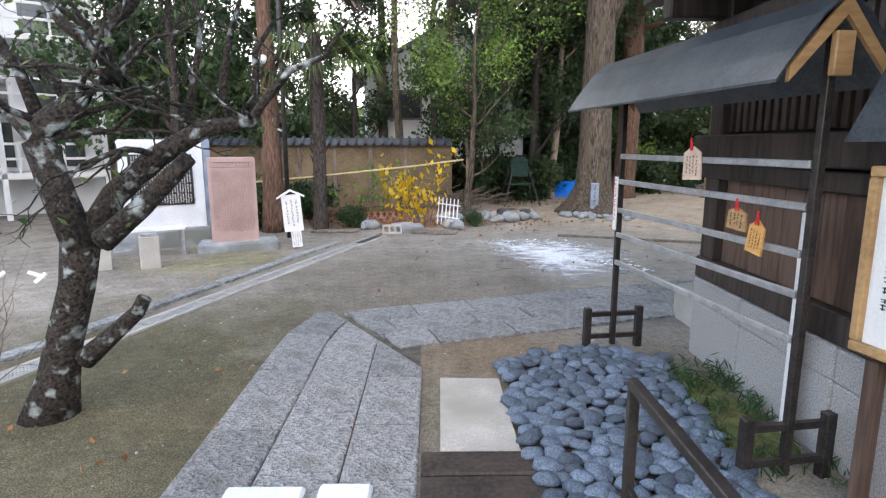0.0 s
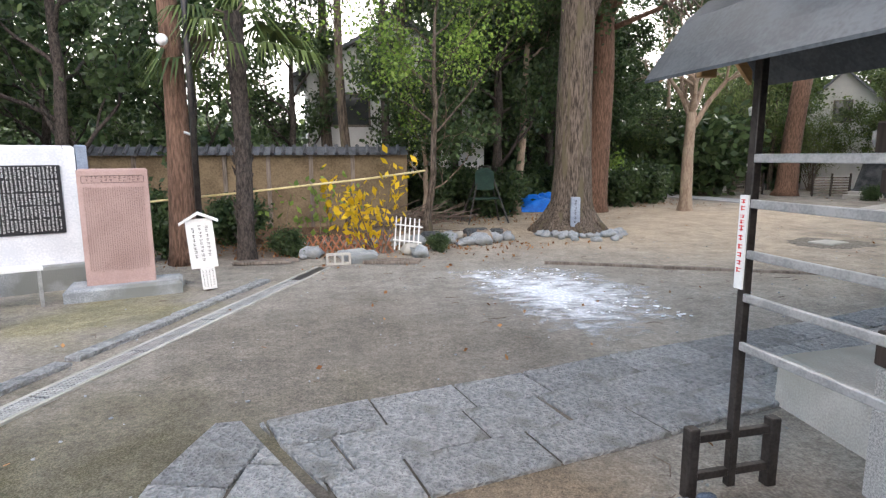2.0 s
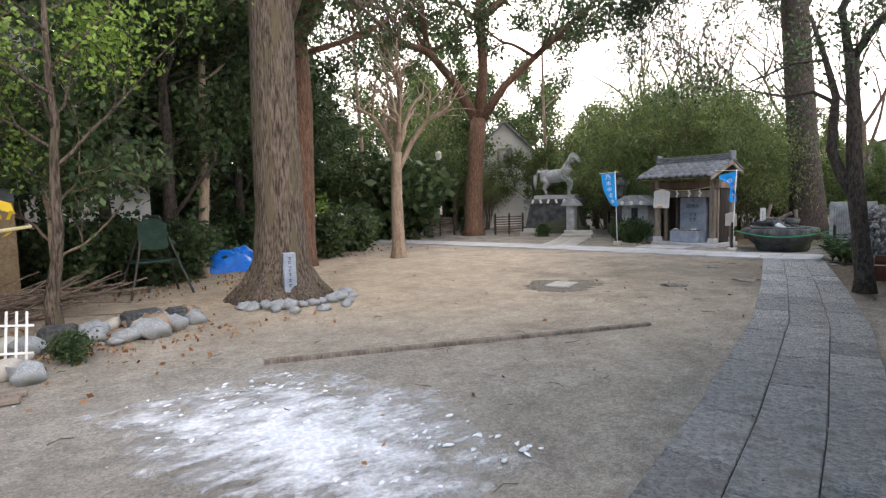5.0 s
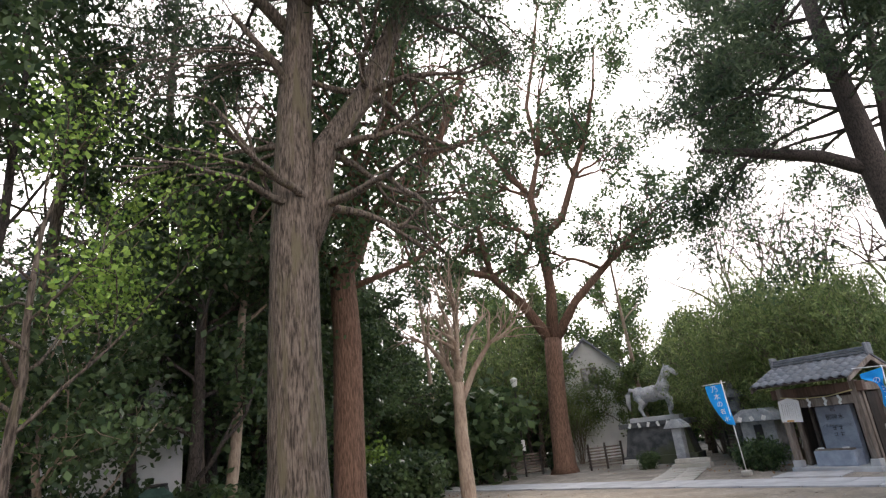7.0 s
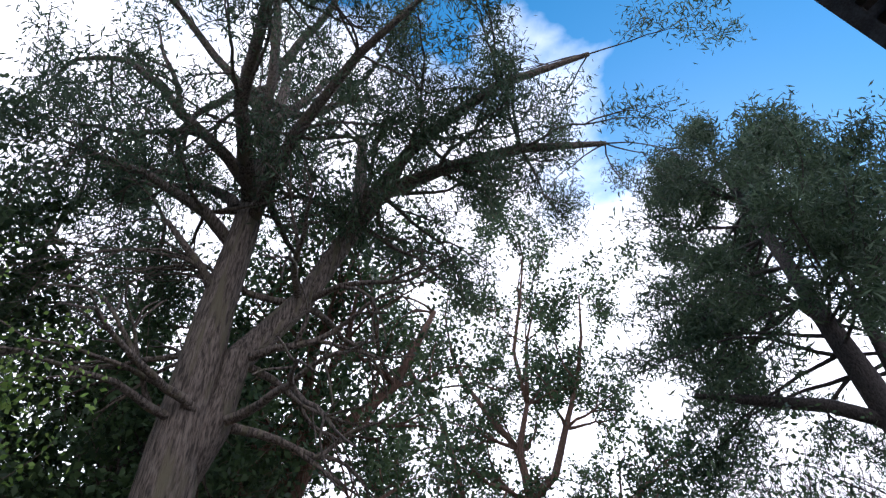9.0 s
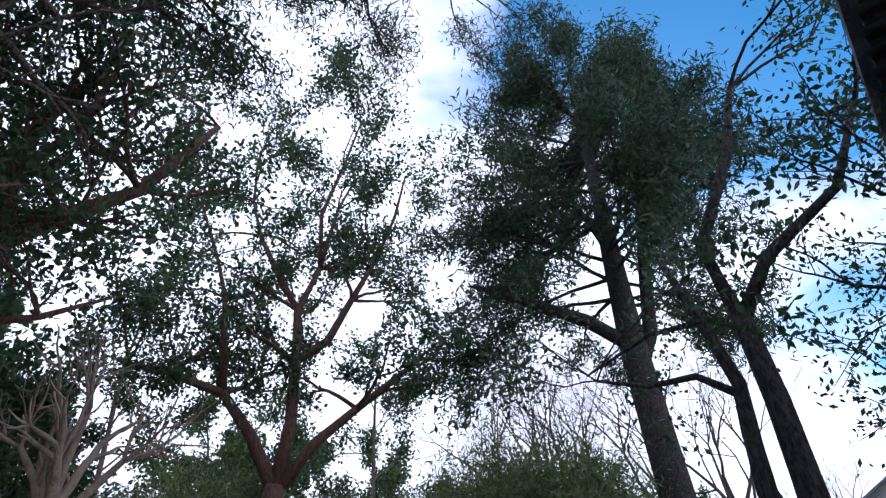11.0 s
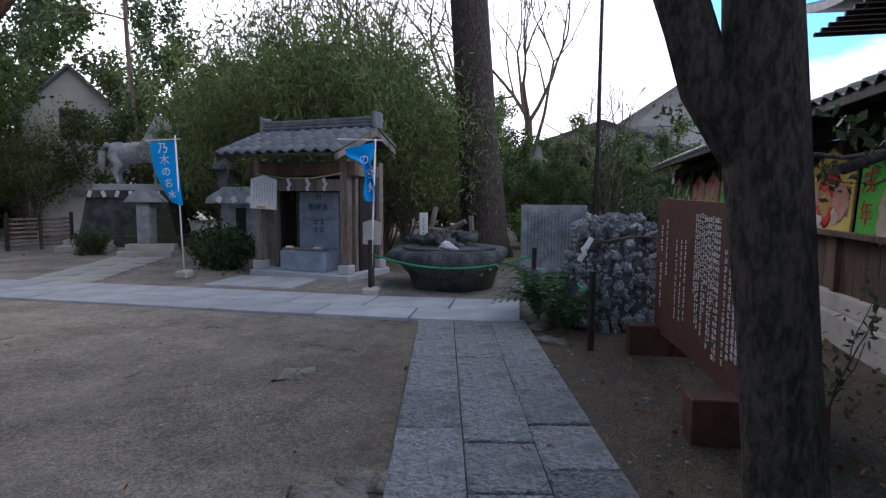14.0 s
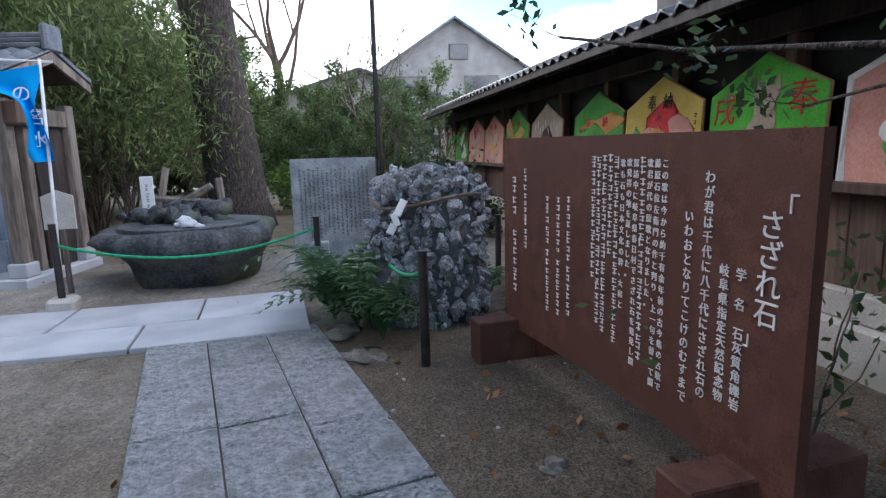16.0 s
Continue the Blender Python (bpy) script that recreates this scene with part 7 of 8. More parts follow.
    for x, y, h in posts:
        p = thing("rope_post", pose(x, y, 0), "slim black painted rope post", "post", "rope posts")
        part("shaft", Geo().tube([(0, 0, -0.05), (0, 0, h)], 0.032, 10), M["black_steel"], p)
        part("cap", Geo().tube([(0, 0, h + 0.001), (0, 0, h + 0.015)], 0.035, 10), M["black_steel"], p)
    for (x0, y0, z0), (x1, y1, z1), sag in (((16.27, 11.7, 0.62), (16.75, 9.42, 0.66), 0.2), ((14.66, 8.32, 0.62), (15.5, 8.6, 0.5), 0.05)):
        pts = [(x0 + (x1 - x0) * t, y0 + (y1 - y0) * t, z0 + (z1 - z0) * t - sag * 4 * t * (1 - t)) for t in [i / 16 for i in range(17)]]
        single("green_rope", Geo().tube(pts, 0.014, 7), M["green_rope"], Matrix(), "green plastic rope hung between posts", "rope", "ropes", smooth=True)
    # low fern clumps
    for x, y, nf, ln in ((15.55, 8.88, 30, 0.8), (15.2, 8.65, 20, 0.6), (15.75, 9.1, 20, 0.85), (16.1, 7.5, 16, 0.4), (15.6, 7.55, 14, 0.32), (16.6, 7.7, 16, 0.45)):
        fern(pose(x, y, 0), int(x * 100 + y), nf, ln)
    for k, (x, y, s) in enumerate(((15.4, 8.98, 0.3), (14.85, 8.75, 0.28), (13.4, 7.75, 0.12), (12.9, 10.4, 0.3), (11.3, 9.0, 0.45), (11.6, 8.9, 0.3), (10.0, 9.6, 0.4))):
        single("flat_stone", Geo().stone(Matrix.LocRotScale((0, 0, 0.0), Euler((0, 0, k)), (s * 1.3, s * 0.9, 0.06)), 12, 6, 0.5, k + 30), M["flat_rock"], pose(x, y, -0.012), "flat pale stone sunk in the earth", "stone", "flat stones", smooth=True)


def text_board():
    root = thing("text_board", pose(14.89, 7.77, 0, 0, 0, 195.7), "large rust-brown steel board with white handwritten text", "sign board")
    L, bow = 2.29, 0.045
    # gently bowed plate
    verts, faces, n = [], [], 24
    for i in range(n + 1):
        x = L * i / n
        y = bow * math.sin(math.pi * i / n)
        lo, hi = 0.2 + 0.02 * i / n, 1.44 - 0.03 * i / n
        verts += [(x, y, lo), (x, y, hi), (x, y + 0.045, lo), (x, y + 0.045, hi)]
    for i in range(n):
        a = 4 * i
        faces += [(a, a + 4, a + 5, a + 1), (a + 2, a + 6, a + 7, a + 3), (a + 1, a + 5, a + 7, a + 3), (a, a + 4, a + 6, a + 2)]
    faces += [(0, 1, 3, 2), (4 * n, 4 * n + 1, 4 * n + 3, 4 * n + 2)]
    part("plate", Geo().add(verts, faces), M["rust"], root)
    for x in (0.1, 2.06):
        part("foot", Geo().box(x - 0.09, -0.26, -0.03, x + 0.09, 0.1, 0.27, 0.008), M["rust"], root)
        part("foot", Geo().box(x - 0.09, 0.14, -0.03, x + 0.09, 0.5, 0.27, 0.008), M["rust"], root)
        part("foot_plate", Geo().box(x - 0.085, 0.1, -0.03, x + 0.085, 0.138, 0.215, 0.006), M["rust"], root)

    def face(x):
        return bow * math.sin(math.pi * x / L) - 0.004

    def column(text, x, top, bottom, size):
        """One upright column of characters spread between two heights."""
        step = (top - bottom) / len(text)
        for k, ch in enumerate(text):
            if ch != " ":
                letters(ch, size, M["white_ink"], root, pose(x, face(x), top - (k + 0.5) * step, 90, 0, 0), "character")

    column("さざれ石", 2.135, 1.16, 0.78, 0.1)
    column("「", 2.185, 1.22, 1.12, 0.09)
    column("」", 2.08, 0.76, 0.7, 0.07)
    column("学 名 石灰質角礫岩", 2.02, 0.96, 0.45, 0.047)
    column("岐阜県指定天然記念物", 1.94, 0.96, 0.45, 0.047)
    column("わが君は千代に八千代にさざれ石の", 1.845, 1.28, 0.42, 0.05)
    column("いわおとなりてこけのむすまで", 1.74, 1.13, 0.36, 0.05)
    for x, text, low in ((1.585, "この歌は今から約千有余年前の古今集の古歌で", 0.34), (1.535, "藤原石位左衛門の作と判り、上一句を替えて国", 0.34), (1.485, "歌君が代の原歌となりました。", 0.68),
                         (1.385, "探訪中に岐阜県春日村でさざれ石を発見し国", 0.38), (1.335, "歌発祥の地を証しました。", 0.78), (1.285, "歌も石も日本文化の粋、大和と", 0.62)):
        column(text, x, 1.32, low, 0.038)
    for k, (x, low) in enumerate(((1.435, 0.42), (1.235, 0.42), (1.185, 0.86), (1.135, 0.46), (1.085, 0.5), (1.04, 0.7))):
        bars(1, x - 0.023, x + 0.023, low, 1.32, face(x), M["white_ink"], root, 70 + k, wide=0.82, gap=0.25, drop=0.01)
    for k, (x, top, low, w) in enumerate(((0.8, 1.1, 0.78, 0.045), (0.8, 0.72, 0.44, 0.045), (0.69, 1.09, 0.8, 0.045), (0.69, 0.74, 0.42, 0.045), (0.57, 1.09, 0.84, 0.045), (0.57, 0.78, 0.4, 0.045), (0.3, 1.24, 0.73, 0.05), (0.155, 1.18, 0.92, 0.065), (0.155, 0.84, 0.47, 0.065))):
        bars(1, x - w / 2, x + w / 2, low, top, face(x), M["white_ink"], root, 90 + k, wide=0.85, gap=0.3, drop=0.01)


# ---- gallery with painted tablets ----
def gallery():
    base = pose(22.4, 7.19, 0, 0, 0, 190.2)
    root = thing("gallery", base, "long brown wooden gallery wall under a dark tiled eave", "building")
    s0, s1 = -4.2, 13.5
    part("footing", Geo().box(s0, -0.1, -0.05, s1, 0.3, 0.3, 0.02).box(s0, -0.04, 0.302, s1, 0.3, 0.48, 0.012), M["concrete"], root, "stepped concrete footing")
    x = s0
    while x < s1:
        part("board", Geo().box(x, 0.03, 0.482, x + 0.235, 0.055 + 0.006 * (int(x * 7) % 2), 1.06, 0.004), M["brown_wood"], root)
        x += 0.24
    x = s0
    while x < s1:
        part("post", Geo().box(x, -0.03, 0.482, x + 0.1, 0.1, 2.2, 0.008), M["brown_wood"], root)
        x += 1.3
    part("ledge", Geo().box(s0, -0.09, 1.062, s1, 0.06, 1.13, 0.008), M["brown_wood"], root)
    # black sheet behind the tablets: the recess's shade is in its colour
    part("back_wall", Geo().box(s0, 0.12, 0.2, s1, 0.2, 2.5, 0.004), M["plaque_and_shade_black"], root, "near-black boarding with the recess shade put into its colour")
    part("top_beam", Geo().box(s0, -0.06, 2.06, s1, 0.1, 2.22, 0.01), M["dark_wood"], root)
    flip = pose(0, 0, 0, 0, 0, 90) @ Matrix.Scale(-1, 4, (0, 1, 0))
    part("eave_board", Geo().prism([(-0.62, 2.2), (1.6, 2.9), (1.6, 2.94), (-0.62, 2.24)], s0, s1, flip), M["dark_wood"], root)
    for i in range(int((s1 - s0) / 0.32)):
        part("rafter", Geo().box(s0 + i * 0.32, -0.56, -0.05, s0 + i * 0.32 + 0.045, 0.16, 0.0, 0.004, pose(0, 0, 2.395, 17.5, 0, 0)), M["dark_wood"], root)
    part("eave_fascia", Geo().box(s0, -0.645, 2.175, s1, -0.622, 2.25, 0.004), M["dark_wood"], root)
    tm = tile_mesh(0.235, 0.33, M["dark_tile"])
    slope = math.degrees(math.atan2(0.7, 2.22))
    for r in range(4):
        for c in range(int((s1 - s0) / 0.228)):
            ob = part("tile", tm, None, root)
            ob.matrix_basis = pose(s0 + 0.12 + c * 0.228, -0.67 + r * 0.27, 2.285 + r * 0.27 * 0.315, slope, 0, 0)
    part("roof_top", Geo().prism([(0.4, 2.58), (1.65, 2.96), (1.65, 3.02), (0.4, 2.64)], s0, s1, flip), M["dark_tile"], root)
    # painted tablets: place along the wall, width, ground, figure, marks, characters
    looks = [(-4.0, 1.2, "beige_paint", "green_paint", "brown_paint", ""), (-2.65, 1.2, "green_paint", "white_paint", "brown_paint", ""), (-1.3, 1.2, "pink_paint", "beige_paint", "red_ink", ""), (0.0, 1.2, "pink_paint", "beige_paint", "orange_paint", ""),
             (1.35, 1.15, "green_paint", "yellow_paint", "orange_paint", ""), (2.65, 1.15, "beige_paint", "brown_paint", "white_paint", "arch"), (4.2, 1.2, "green_paint", "orange_paint", "grey_slate", "band"),
             (5.47, 1.22, "yellow_paint", "red_ink", "pink_paint", "boar"), (6.8, 1.1, "bright_green_paint", "beige_paint", "beige_paint", "dog"), (8.05, 1.15, "pink_paint", "green_paint", "white_paint", "frame"), (9.35, 1.15, "beige_paint", "brown_paint", "red_ink", ""), (10.65, 1.15, "green_paint", "orange_paint", "white_paint", ""), (11.95, 1.15, "beige_paint", "pink_paint", "red_ink", "")]
    words = {"green_paint": "green", "bright_green_paint": "bright green", "pink_paint": "pink", "beige_paint": "beige", "orange_paint": "orange", "yellow_paint": "yellow", "white_paint": "white", "brown_paint": "brown", "red_ink": "red", "grey_slate": "grey"}

    def daub(t, name, x, z, w, h, mat, seed, off, tilt=0.0):
        """A thin uneven field of paint on a tablet's face."""
        g = Geo().stone(Matrix.LocRotScale((x, -0.031 - off, z), Euler((0, tilt, 0)), (w, 0.006, h)), 16, 10, 0.3, seed)
        part(name, g, M[mat], t, smooth=True)

    for k, (x, w, a, b, c, how) in enumerate(looks):
        h = 0.84
        t = thing("painted_tablet", base @ pose(x + w / 2, -0.05, 1.132, -3, 0, 0), f"large {words[a]} votive tablet painted with a {words[b]} figure", "tablet", "painted tablets")
        part("board", Geo().prism([(-w / 2, 0), (w / 2, 0), (w / 2, h * 0.7), (0, h), (-w / 2, h * 0.7)], -0.03, 0.0), M[a], t)
        rim = M["white_paint"] if how == "frame" else M["honey_wood"]
        part("edge_frame", Geo().tube([(-w / 2, -0.015, 0), (-w / 2, -0.015, h * 0.7), (0, -0.015, h), (w / 2, -0.015, h * 0.7), (w / 2, -0.015, 0)], 0.035 if how == "frame" else 0.013, 5), rim, t)
        if how == "dog":
            daub(t, "painted_body", 0.0, 0.16, 0.34, 0.46, b, 3, 0.002)
            daub(t, "painted_chest", 0.03, 0.36, 0.2, 0.34, b, 4, 0.004)
            daub(t, "painted_head", 0.05, 0.53, 0.2, 0.2, b, 5, 0.006)
            for dx in (-0.06, 0.1):
                part("painted_ear", Geo().prism([(dx, 0.58), (dx + 0.07, 0.58), (dx + 0.045, 0.7)], -0.036, -0.03), M[b], t)
            for dx in (0.01, 0.08):
                daub(t, "painted_eye", dx, 0.55, 0.025, 0.03, "brown_paint", 6, 0.011)
            for ch, xx, zz in (("戌", -0.38, 0.47), ("年", -0.38, 0.17), ("奉", 0.36, 0.5), ("納", 0.36, 0.2)):
                letters(ch, 0.25, M["red_ink"], t, pose(xx, -0.034, zz, 90, 0, 0), "character")
        elif how == "boar":
            daub(t, "painted_ground", -0.28, 0.1, 0.5, 0.2, "white_paint", 8, 0.0015)
            daub(t, "painted_body", 0.08, 0.32, 0.62, 0.5, b, 9, 0.002)
            daub(t, "painted_body", 0.32, 0.3, 0.4, 0.36, c, 10, 0.003)
            daub(t, "painted_head", -0.02, 0.26, 0.3, 0.28, "orange_paint", 11, 0.005)
            daub(t, "painted_young", -0.2, 0.3, 0.16, 0.18, c, 12, 0.006)
            daub(t, "painted_young", 0.26, 0.14, 0.2, 0.16, "beige_paint", 13, 0.006)
            daub(t, "painted_leaf", -0.38, 0.34, 0.14, 0.12, "green_paint", 14, 0.003, 0.5)
            for ch, xx in (("奉", -0.13), ("納", 0.13)):
                letters(ch, 0.15, M["ink"], t, pose(xx, -0.042, 0.61, 90, 0, 0), "character")
            bars(1, 0.5, 0.55, 0.05, 0.5, -0.032, M["ink"], t, 5, wide=0.8)
        elif how == "arch":
            daub(t, "painted_mound", 0.0, 0.14, 0.66, 0.66, b, 15, 0.002)
            for q in range(9):
                daub(t, "painted_fleck", -0.4 + q * 0.1, 0.52 + 0.05 * math.sin(q * 2.1), 0.035, 0.1, c, 20 + q, 0.003, 0.4 * math.sin(q))
        elif how == "band":
            daub(t, "painted_band", 0.05, 0.46, 0.95, 0.2, b, 16, 0.002, -0.1)
            daub(t, "painted_hill", -0.02, 0.3, 0.8, 0.32, a, 17, 0.004, 0.15)
            daub(t, "painted_body", 0.12, 0.16, 0.44, 0.4, c, 18, 0.006)
            for ch, xx in (("奉", -0.2), ("納", 0.22)):
                letters(ch, 0.13, M["red_ink"], t, pose(xx, -0.04, 0.5, 90, 0, 0), "character")
        else:
            rng = random.Random(k)
            for q in range(6):
                daub(t, "painted_shape", rng.gauss(0, 0.2), h * (0.16 + 0.1 * q), rng.uniform(0.16, 0.5), rng.uniform(0.12, 0.3), b if q % 3 != 2 else c, k * 9 + q, 0.001 * q, rng.uniform(-0.7, 0.7))
            if how != "frame":
                for ch, xx in (("奉", -0.15), ("納", 0.15)):
                    letters(ch, 0.11, M["red_ink"], t, pose(xx, -0.044, h * 0.75, 90, 0, 0), "character")
    # the great hall roof rising behind the gallery
    hall = thing("main_hall", pose(23.6, 5.6, 0, 0, 0, 190.2), "dark shrine hall with a swept tiled roof behind the gallery", "building")
    nseg = 20
    verts, faces = [], []
    for i in range(nseg + 1):
        x = -0.2 + 11.0 * i / nseg
        up = 0.55 * max(0, 1 - i / 6) ** 2
        for y, z in ((0, 4.85 + up), (0, 5.0 + up), (1.5, 5.35 + up * 0.6), (3.2, 6.2 + up * 0.2), (5.5, 7.8), (5.5, 4.7)):
            verts.append((x + 0.35 * y * max(0, 1 - i / 8), y, z))
    for i in range(nseg):
        for j in range(6):
            faces.append((i * 6 + j, i * 6 + (j + 1) % 6, (i + 1) * 6 + (j + 1) % 6, (i + 1) * 6 + j))
    part("roof", Geo().add(verts, faces), M["dark_tile"], hall, "dark swept roof with upturned corner")
    part("body", Geo().box(1.4, 1.4, -0.05, 10, 5.3, 4.75, 0.02), M["dark_wood"], hall)
    for i in range(30):
        part("rafter", Geo().box(0.6 + i * 0.35, 0.1, 4.68, 0.68 + i * 0.35, 1.6, 4.76, 0.006), M["dark_wood"], hall)


# ---- statue group, far buildings ----
def horse_group():
    ped = thing("statue_pedestal", pose(20.7, 22.0, 0, 0, 0, -62), "dark stepped stone pedestal of the horse statue", "pedestal")
    part("step", Geo().slab([(-1.4, -0.75), (1.4, -0.75), (1.4, 0.75), (-1.4, 0.75)], -0.05, 0.3, 0.02), M["dark_stone"], ped)
    part("body", Geo().prism([(-1.3, 0.3), (1.3, 0.3), (1.05, 1.35), (-1.05, 1.35)], -0.6, 0.6), M["dark_stone"], ped)
    part("cornice", Geo().slab([(-1.35, -0.7), (1.35, -0.7), (1.35, 0.7), (-1.35, 0.7)], 1.351, 1.55, 0.03), M["dark_stone"], ped)
    part("cap", Geo().slab([(-0.95, -0.4), (0.95, -0.4), (0.95, 0.4), (-0.95, 0.4)], 1.551, 1.72, 0.03), M["smooth_granite"], ped)
    for k in range(6):
        part("paper_streamer", Geo().box(-0.05, -0.01, -0.1, 0.05, 0.0, 0.08, 0.004, pose(-0.9 + k * 0.36, -0.71, 1.45, 0, 20 * (-1) ** k, 0)), M["paper"], ped)
    h = Geo()
    h.stone(Matrix.LocRotScale((-0.05, 0, 2.5), Euler((0, -0.12, 0)), (1.25, 0.5, 0.56)), 16, 12, 0.06, 2)
    h.stone(Matrix.LocRotScale((0.42, 0, 2.56), Euler((0, 0, 0)), (0.56, 0.46, 0.62)), 14, 10, 0.05, 3)
    h.stone(Matrix.LocRotScale((-0.5, 0, 2.52), Euler((0, 0, 0)), (0.56, 0.5, 0.6)), 14, 10, 0.05, 4)
    h.tube([(0.4, 0, 2.55), (0.62, 0, 2.82), (0.76, 0, 3.08), (0.84, 0, 3.3)], [0.27, 0.2, 0.14, 0.1], 12)
    h.tube([(0.76, 0, 3.32), (0.88, 0, 3.3), (1.02, 0, 3.2), (1.18, 0, 3.06), (1.22, 0, 3.02)], [0.08, 0.115, 0.09, 0.065, 0.04], 10)
    h.tube([(0.8, 0.06, 3.38), (0.78, 0.07, 3.5)], [0.035, 0.01], 6).tube([(0.8, -0.06, 3.38), (0.78, -0.07, 3.5)], [0.035, 0.01], 6)
    h.tube([(0.76, 0, 3.38), (0.6, 0, 3.1), (0.46, 0, 2.92), (0.3, 0, 2.78)], [0.05, 0.08, 0.08, 0.04], 8)
    for leg, rad in (
        ([(0.5, 0.13, 2.45), (0.56, 0.13, 2.1), (0.54, 0.13, 1.8), (0.58, 0.13, 1.72)], [0.14, 0.07, 0.05, 0.08]),
        ([(0.48, -0.14, 2.45), (0.86, -0.14, 2.26), (0.84, -0.14, 1.98), (0.78, -0.14, 1.9)], [0.15, 0.08, 0.05, 0.07]),
        ([(-0.52, 0.14, 2.45), (-0.5, 0.14, 2.2), (-0.68, 0.14, 2.02), (-0.62, 0.14, 1.78), (-0.58, 0.14, 1.72)], [0.2, 0.12, 0.07, 0.05, 0.08]),
        ([(-0.5, -0.14, 2.45), (-0.38, -0.14, 2.2), (-0.52, -0.14, 2.02), (-0.4, -0.14, 1.78), (-0.36, -0.14, 1.72)], [0.2, 0.12, 0.07, 0.05, 0.08]),
    ):
        h.tube(leg, rad, 9)
    h.tube([(-0.7, 0, 2.68), (-0.9, 0, 2.74), (-1.06, 0, 2.56), (-1.1, 0, 2.2), (-1.06, 0, 1.98)], [0.06, 0.08, 0.1, 0.08, 0.02], 8)
    single("horse_statue", h, M["statue_stone"], pose(20.7, 22.0, -0.17, 0, 0, -84) @ Matrix.Scale(1.1, 4), "pale grey stone statue of a standing horse", "statue", smooth=True)
    pl = thing("stone_pillar", pose(19.3, 19.9, 0, 0, 0, -70), "square grey stone pillar with a wide cap", "pillar")
    part("shaft", Geo().box(-0.17, -0.17, -0.05, 0.17, 0.17, 1.25, 0.02), M["grey_stone"], pl)
    part("cap", Geo().prism([(-0.4, 1.25), (0.4, 1.25), (0.25, 1.42), (0.06, 1.55), (-0.06, 1.55), (-0.25, 1.42)], -0.3, 0.3), M["grey_stone"], pl)
    for k in range(3):
        st = thing("stone_steps", pose(18.6 + k * 0.9 - (1.6 if k == 2 else 0), 19.0 + (2.4 if k == 2 else 0) + k * 0.05, 0, 0, 0, -62), "two low stone steps", "steps", "stone steps") if k != 1 else None
        if st:
            part("lower_step", Geo().box(-0.6, -0.3, -0.03, 0.6, 0.3, 0.14, 0.015), M["concrete"], st)
            part("upper_step", Geo().box(-0.55, 0.0, 0.14, 0.55, 0.31, 0.28, 0.015), M["concrete"], st)
    sh = thing("small_stone_shrine", pose(19.6, 16.9, 0, 0, 0, -75), "small grey stone shrine with a gabled stone roof", "stone shrine")
    part("base", Geo().box(-0.65, -0.5, -0.03, 0.65, 0.5, 0.4, 0.03), M["grey_stone"], sh)
    part("cell", Geo().box(-0.5, -0.4, 0.4, 0.5, 0.4, 1.25, 0.02), M["grey_stone"], sh)
    # thin black plate on the cell: a hollow's shade painted, nothing cut in
    part("niche_shade", Geo().box(-0.12, -0.42, 0.6, 0.12, -0.401, 1.15, 0.004), M["plaque_and_shade_black"], sh)
    part("roof", Geo().prism([(-0.75, 1.25), (0.75, 1.25), (0.7, 1.38), (0.3, 1.62), (-0.3, 1.62), (-0.7, 1.38)], -0.6, 0.6), M["grey_stone"], sh)
    for k in range(3):
        part("paper_streamer", Geo().box(-0.06, -0.01, -0.07, 0.06, 0.0, 0.07, 0.003, pose(-0.4 + k * 0.35, -0.61, 1.34, 0, 25 * (-1) ** k, 0)), M["paper"], sh)
    ln = thing("stone_lantern", pose(20.0, 18.0, 0), "tall dark stone lantern", "lantern")
    part("shaft", Geo().lathe([(0.3, -0.05), (0.3, 0.2), (0.14, 0.3), (0.14, 1.5), (0.3, 1.6), (0.3, 1.7)], 12), M["dark_stone"], ln)
    part("fire_box", Geo().lathe([(0.22, 1.701), (0.24, 2.05)], 6), M["dark_stone"], ln)
    part("roof", Geo().lathe([(0.42, 2.051), (0.36, 2.15), (0.12, 2.35), (0.1, 2.5), (0.02, 2.6)], 6), M["dark_stone"], ln)
    # bamboo fences
    for x0, y0, x1, y1, nm in ((17.9, 23.2, 19.4, 22.9, 0), (14.3, 26.0, 16.9, 24.8, 1), (21.8, 20.0, 22.6, 18.0, 2)):
        f = thing("bamboo_fence", Matrix(), "low brown fence of stacked bamboo canes", "fence", "bamboo fences")
        for k in range(7):
            part("cane", Geo().tube([(x0, y0, 0.12 + k * 0.11), (x1, y1, 0.12 + k * 0.11)], 0.032, 6), M["weathered_wood"], f)
        for t in (0.02, 0.5, 0.98):
            part("stake", Geo().tube([(x0 + (x1 - x0) * t, y0 + (y1 - y0) * t - 0.06, -0.05), (x0 + (x1 - x0) * t, y0 + (y1 - y0) * t - 0.06, 0.95)], 0.045, 8), M["dark_wood"], f)
    up = thing("thin_pole", pose(19.6, 9.05, 0), "thin dark brown upright pole", "pole")
    part("shaft", Geo().tube([(0, 0, -0.05), (0, 0, 6.5)], [0.04, 0.03], 8), M["black_steel"], up)
    lp = thing("garden_lamp", pose(16.0, 24.7, 0), "slim dark lamp post with a square white head", "lamp")
    part("pole", Geo().tube([(0, 0, -0.05), (0, 0, 3.4)], 0.04, 8), M["black_steel"], lp)
    part("head", Geo().lathe([(0.1, 3.4), (0.16, 3.72), (0.02, 3.8)], 8), M["lamp_glass"], lp)
    part("notice", Geo().box(-0.09, -0.06, 0.95, 0.09, -0.045, 1.35, 0.003), M["white_paint"], lp)
    sp = thing("name_pillar", pose(15.3, 25.4, 0), "plain grey stone pillar by the path", "pillar")
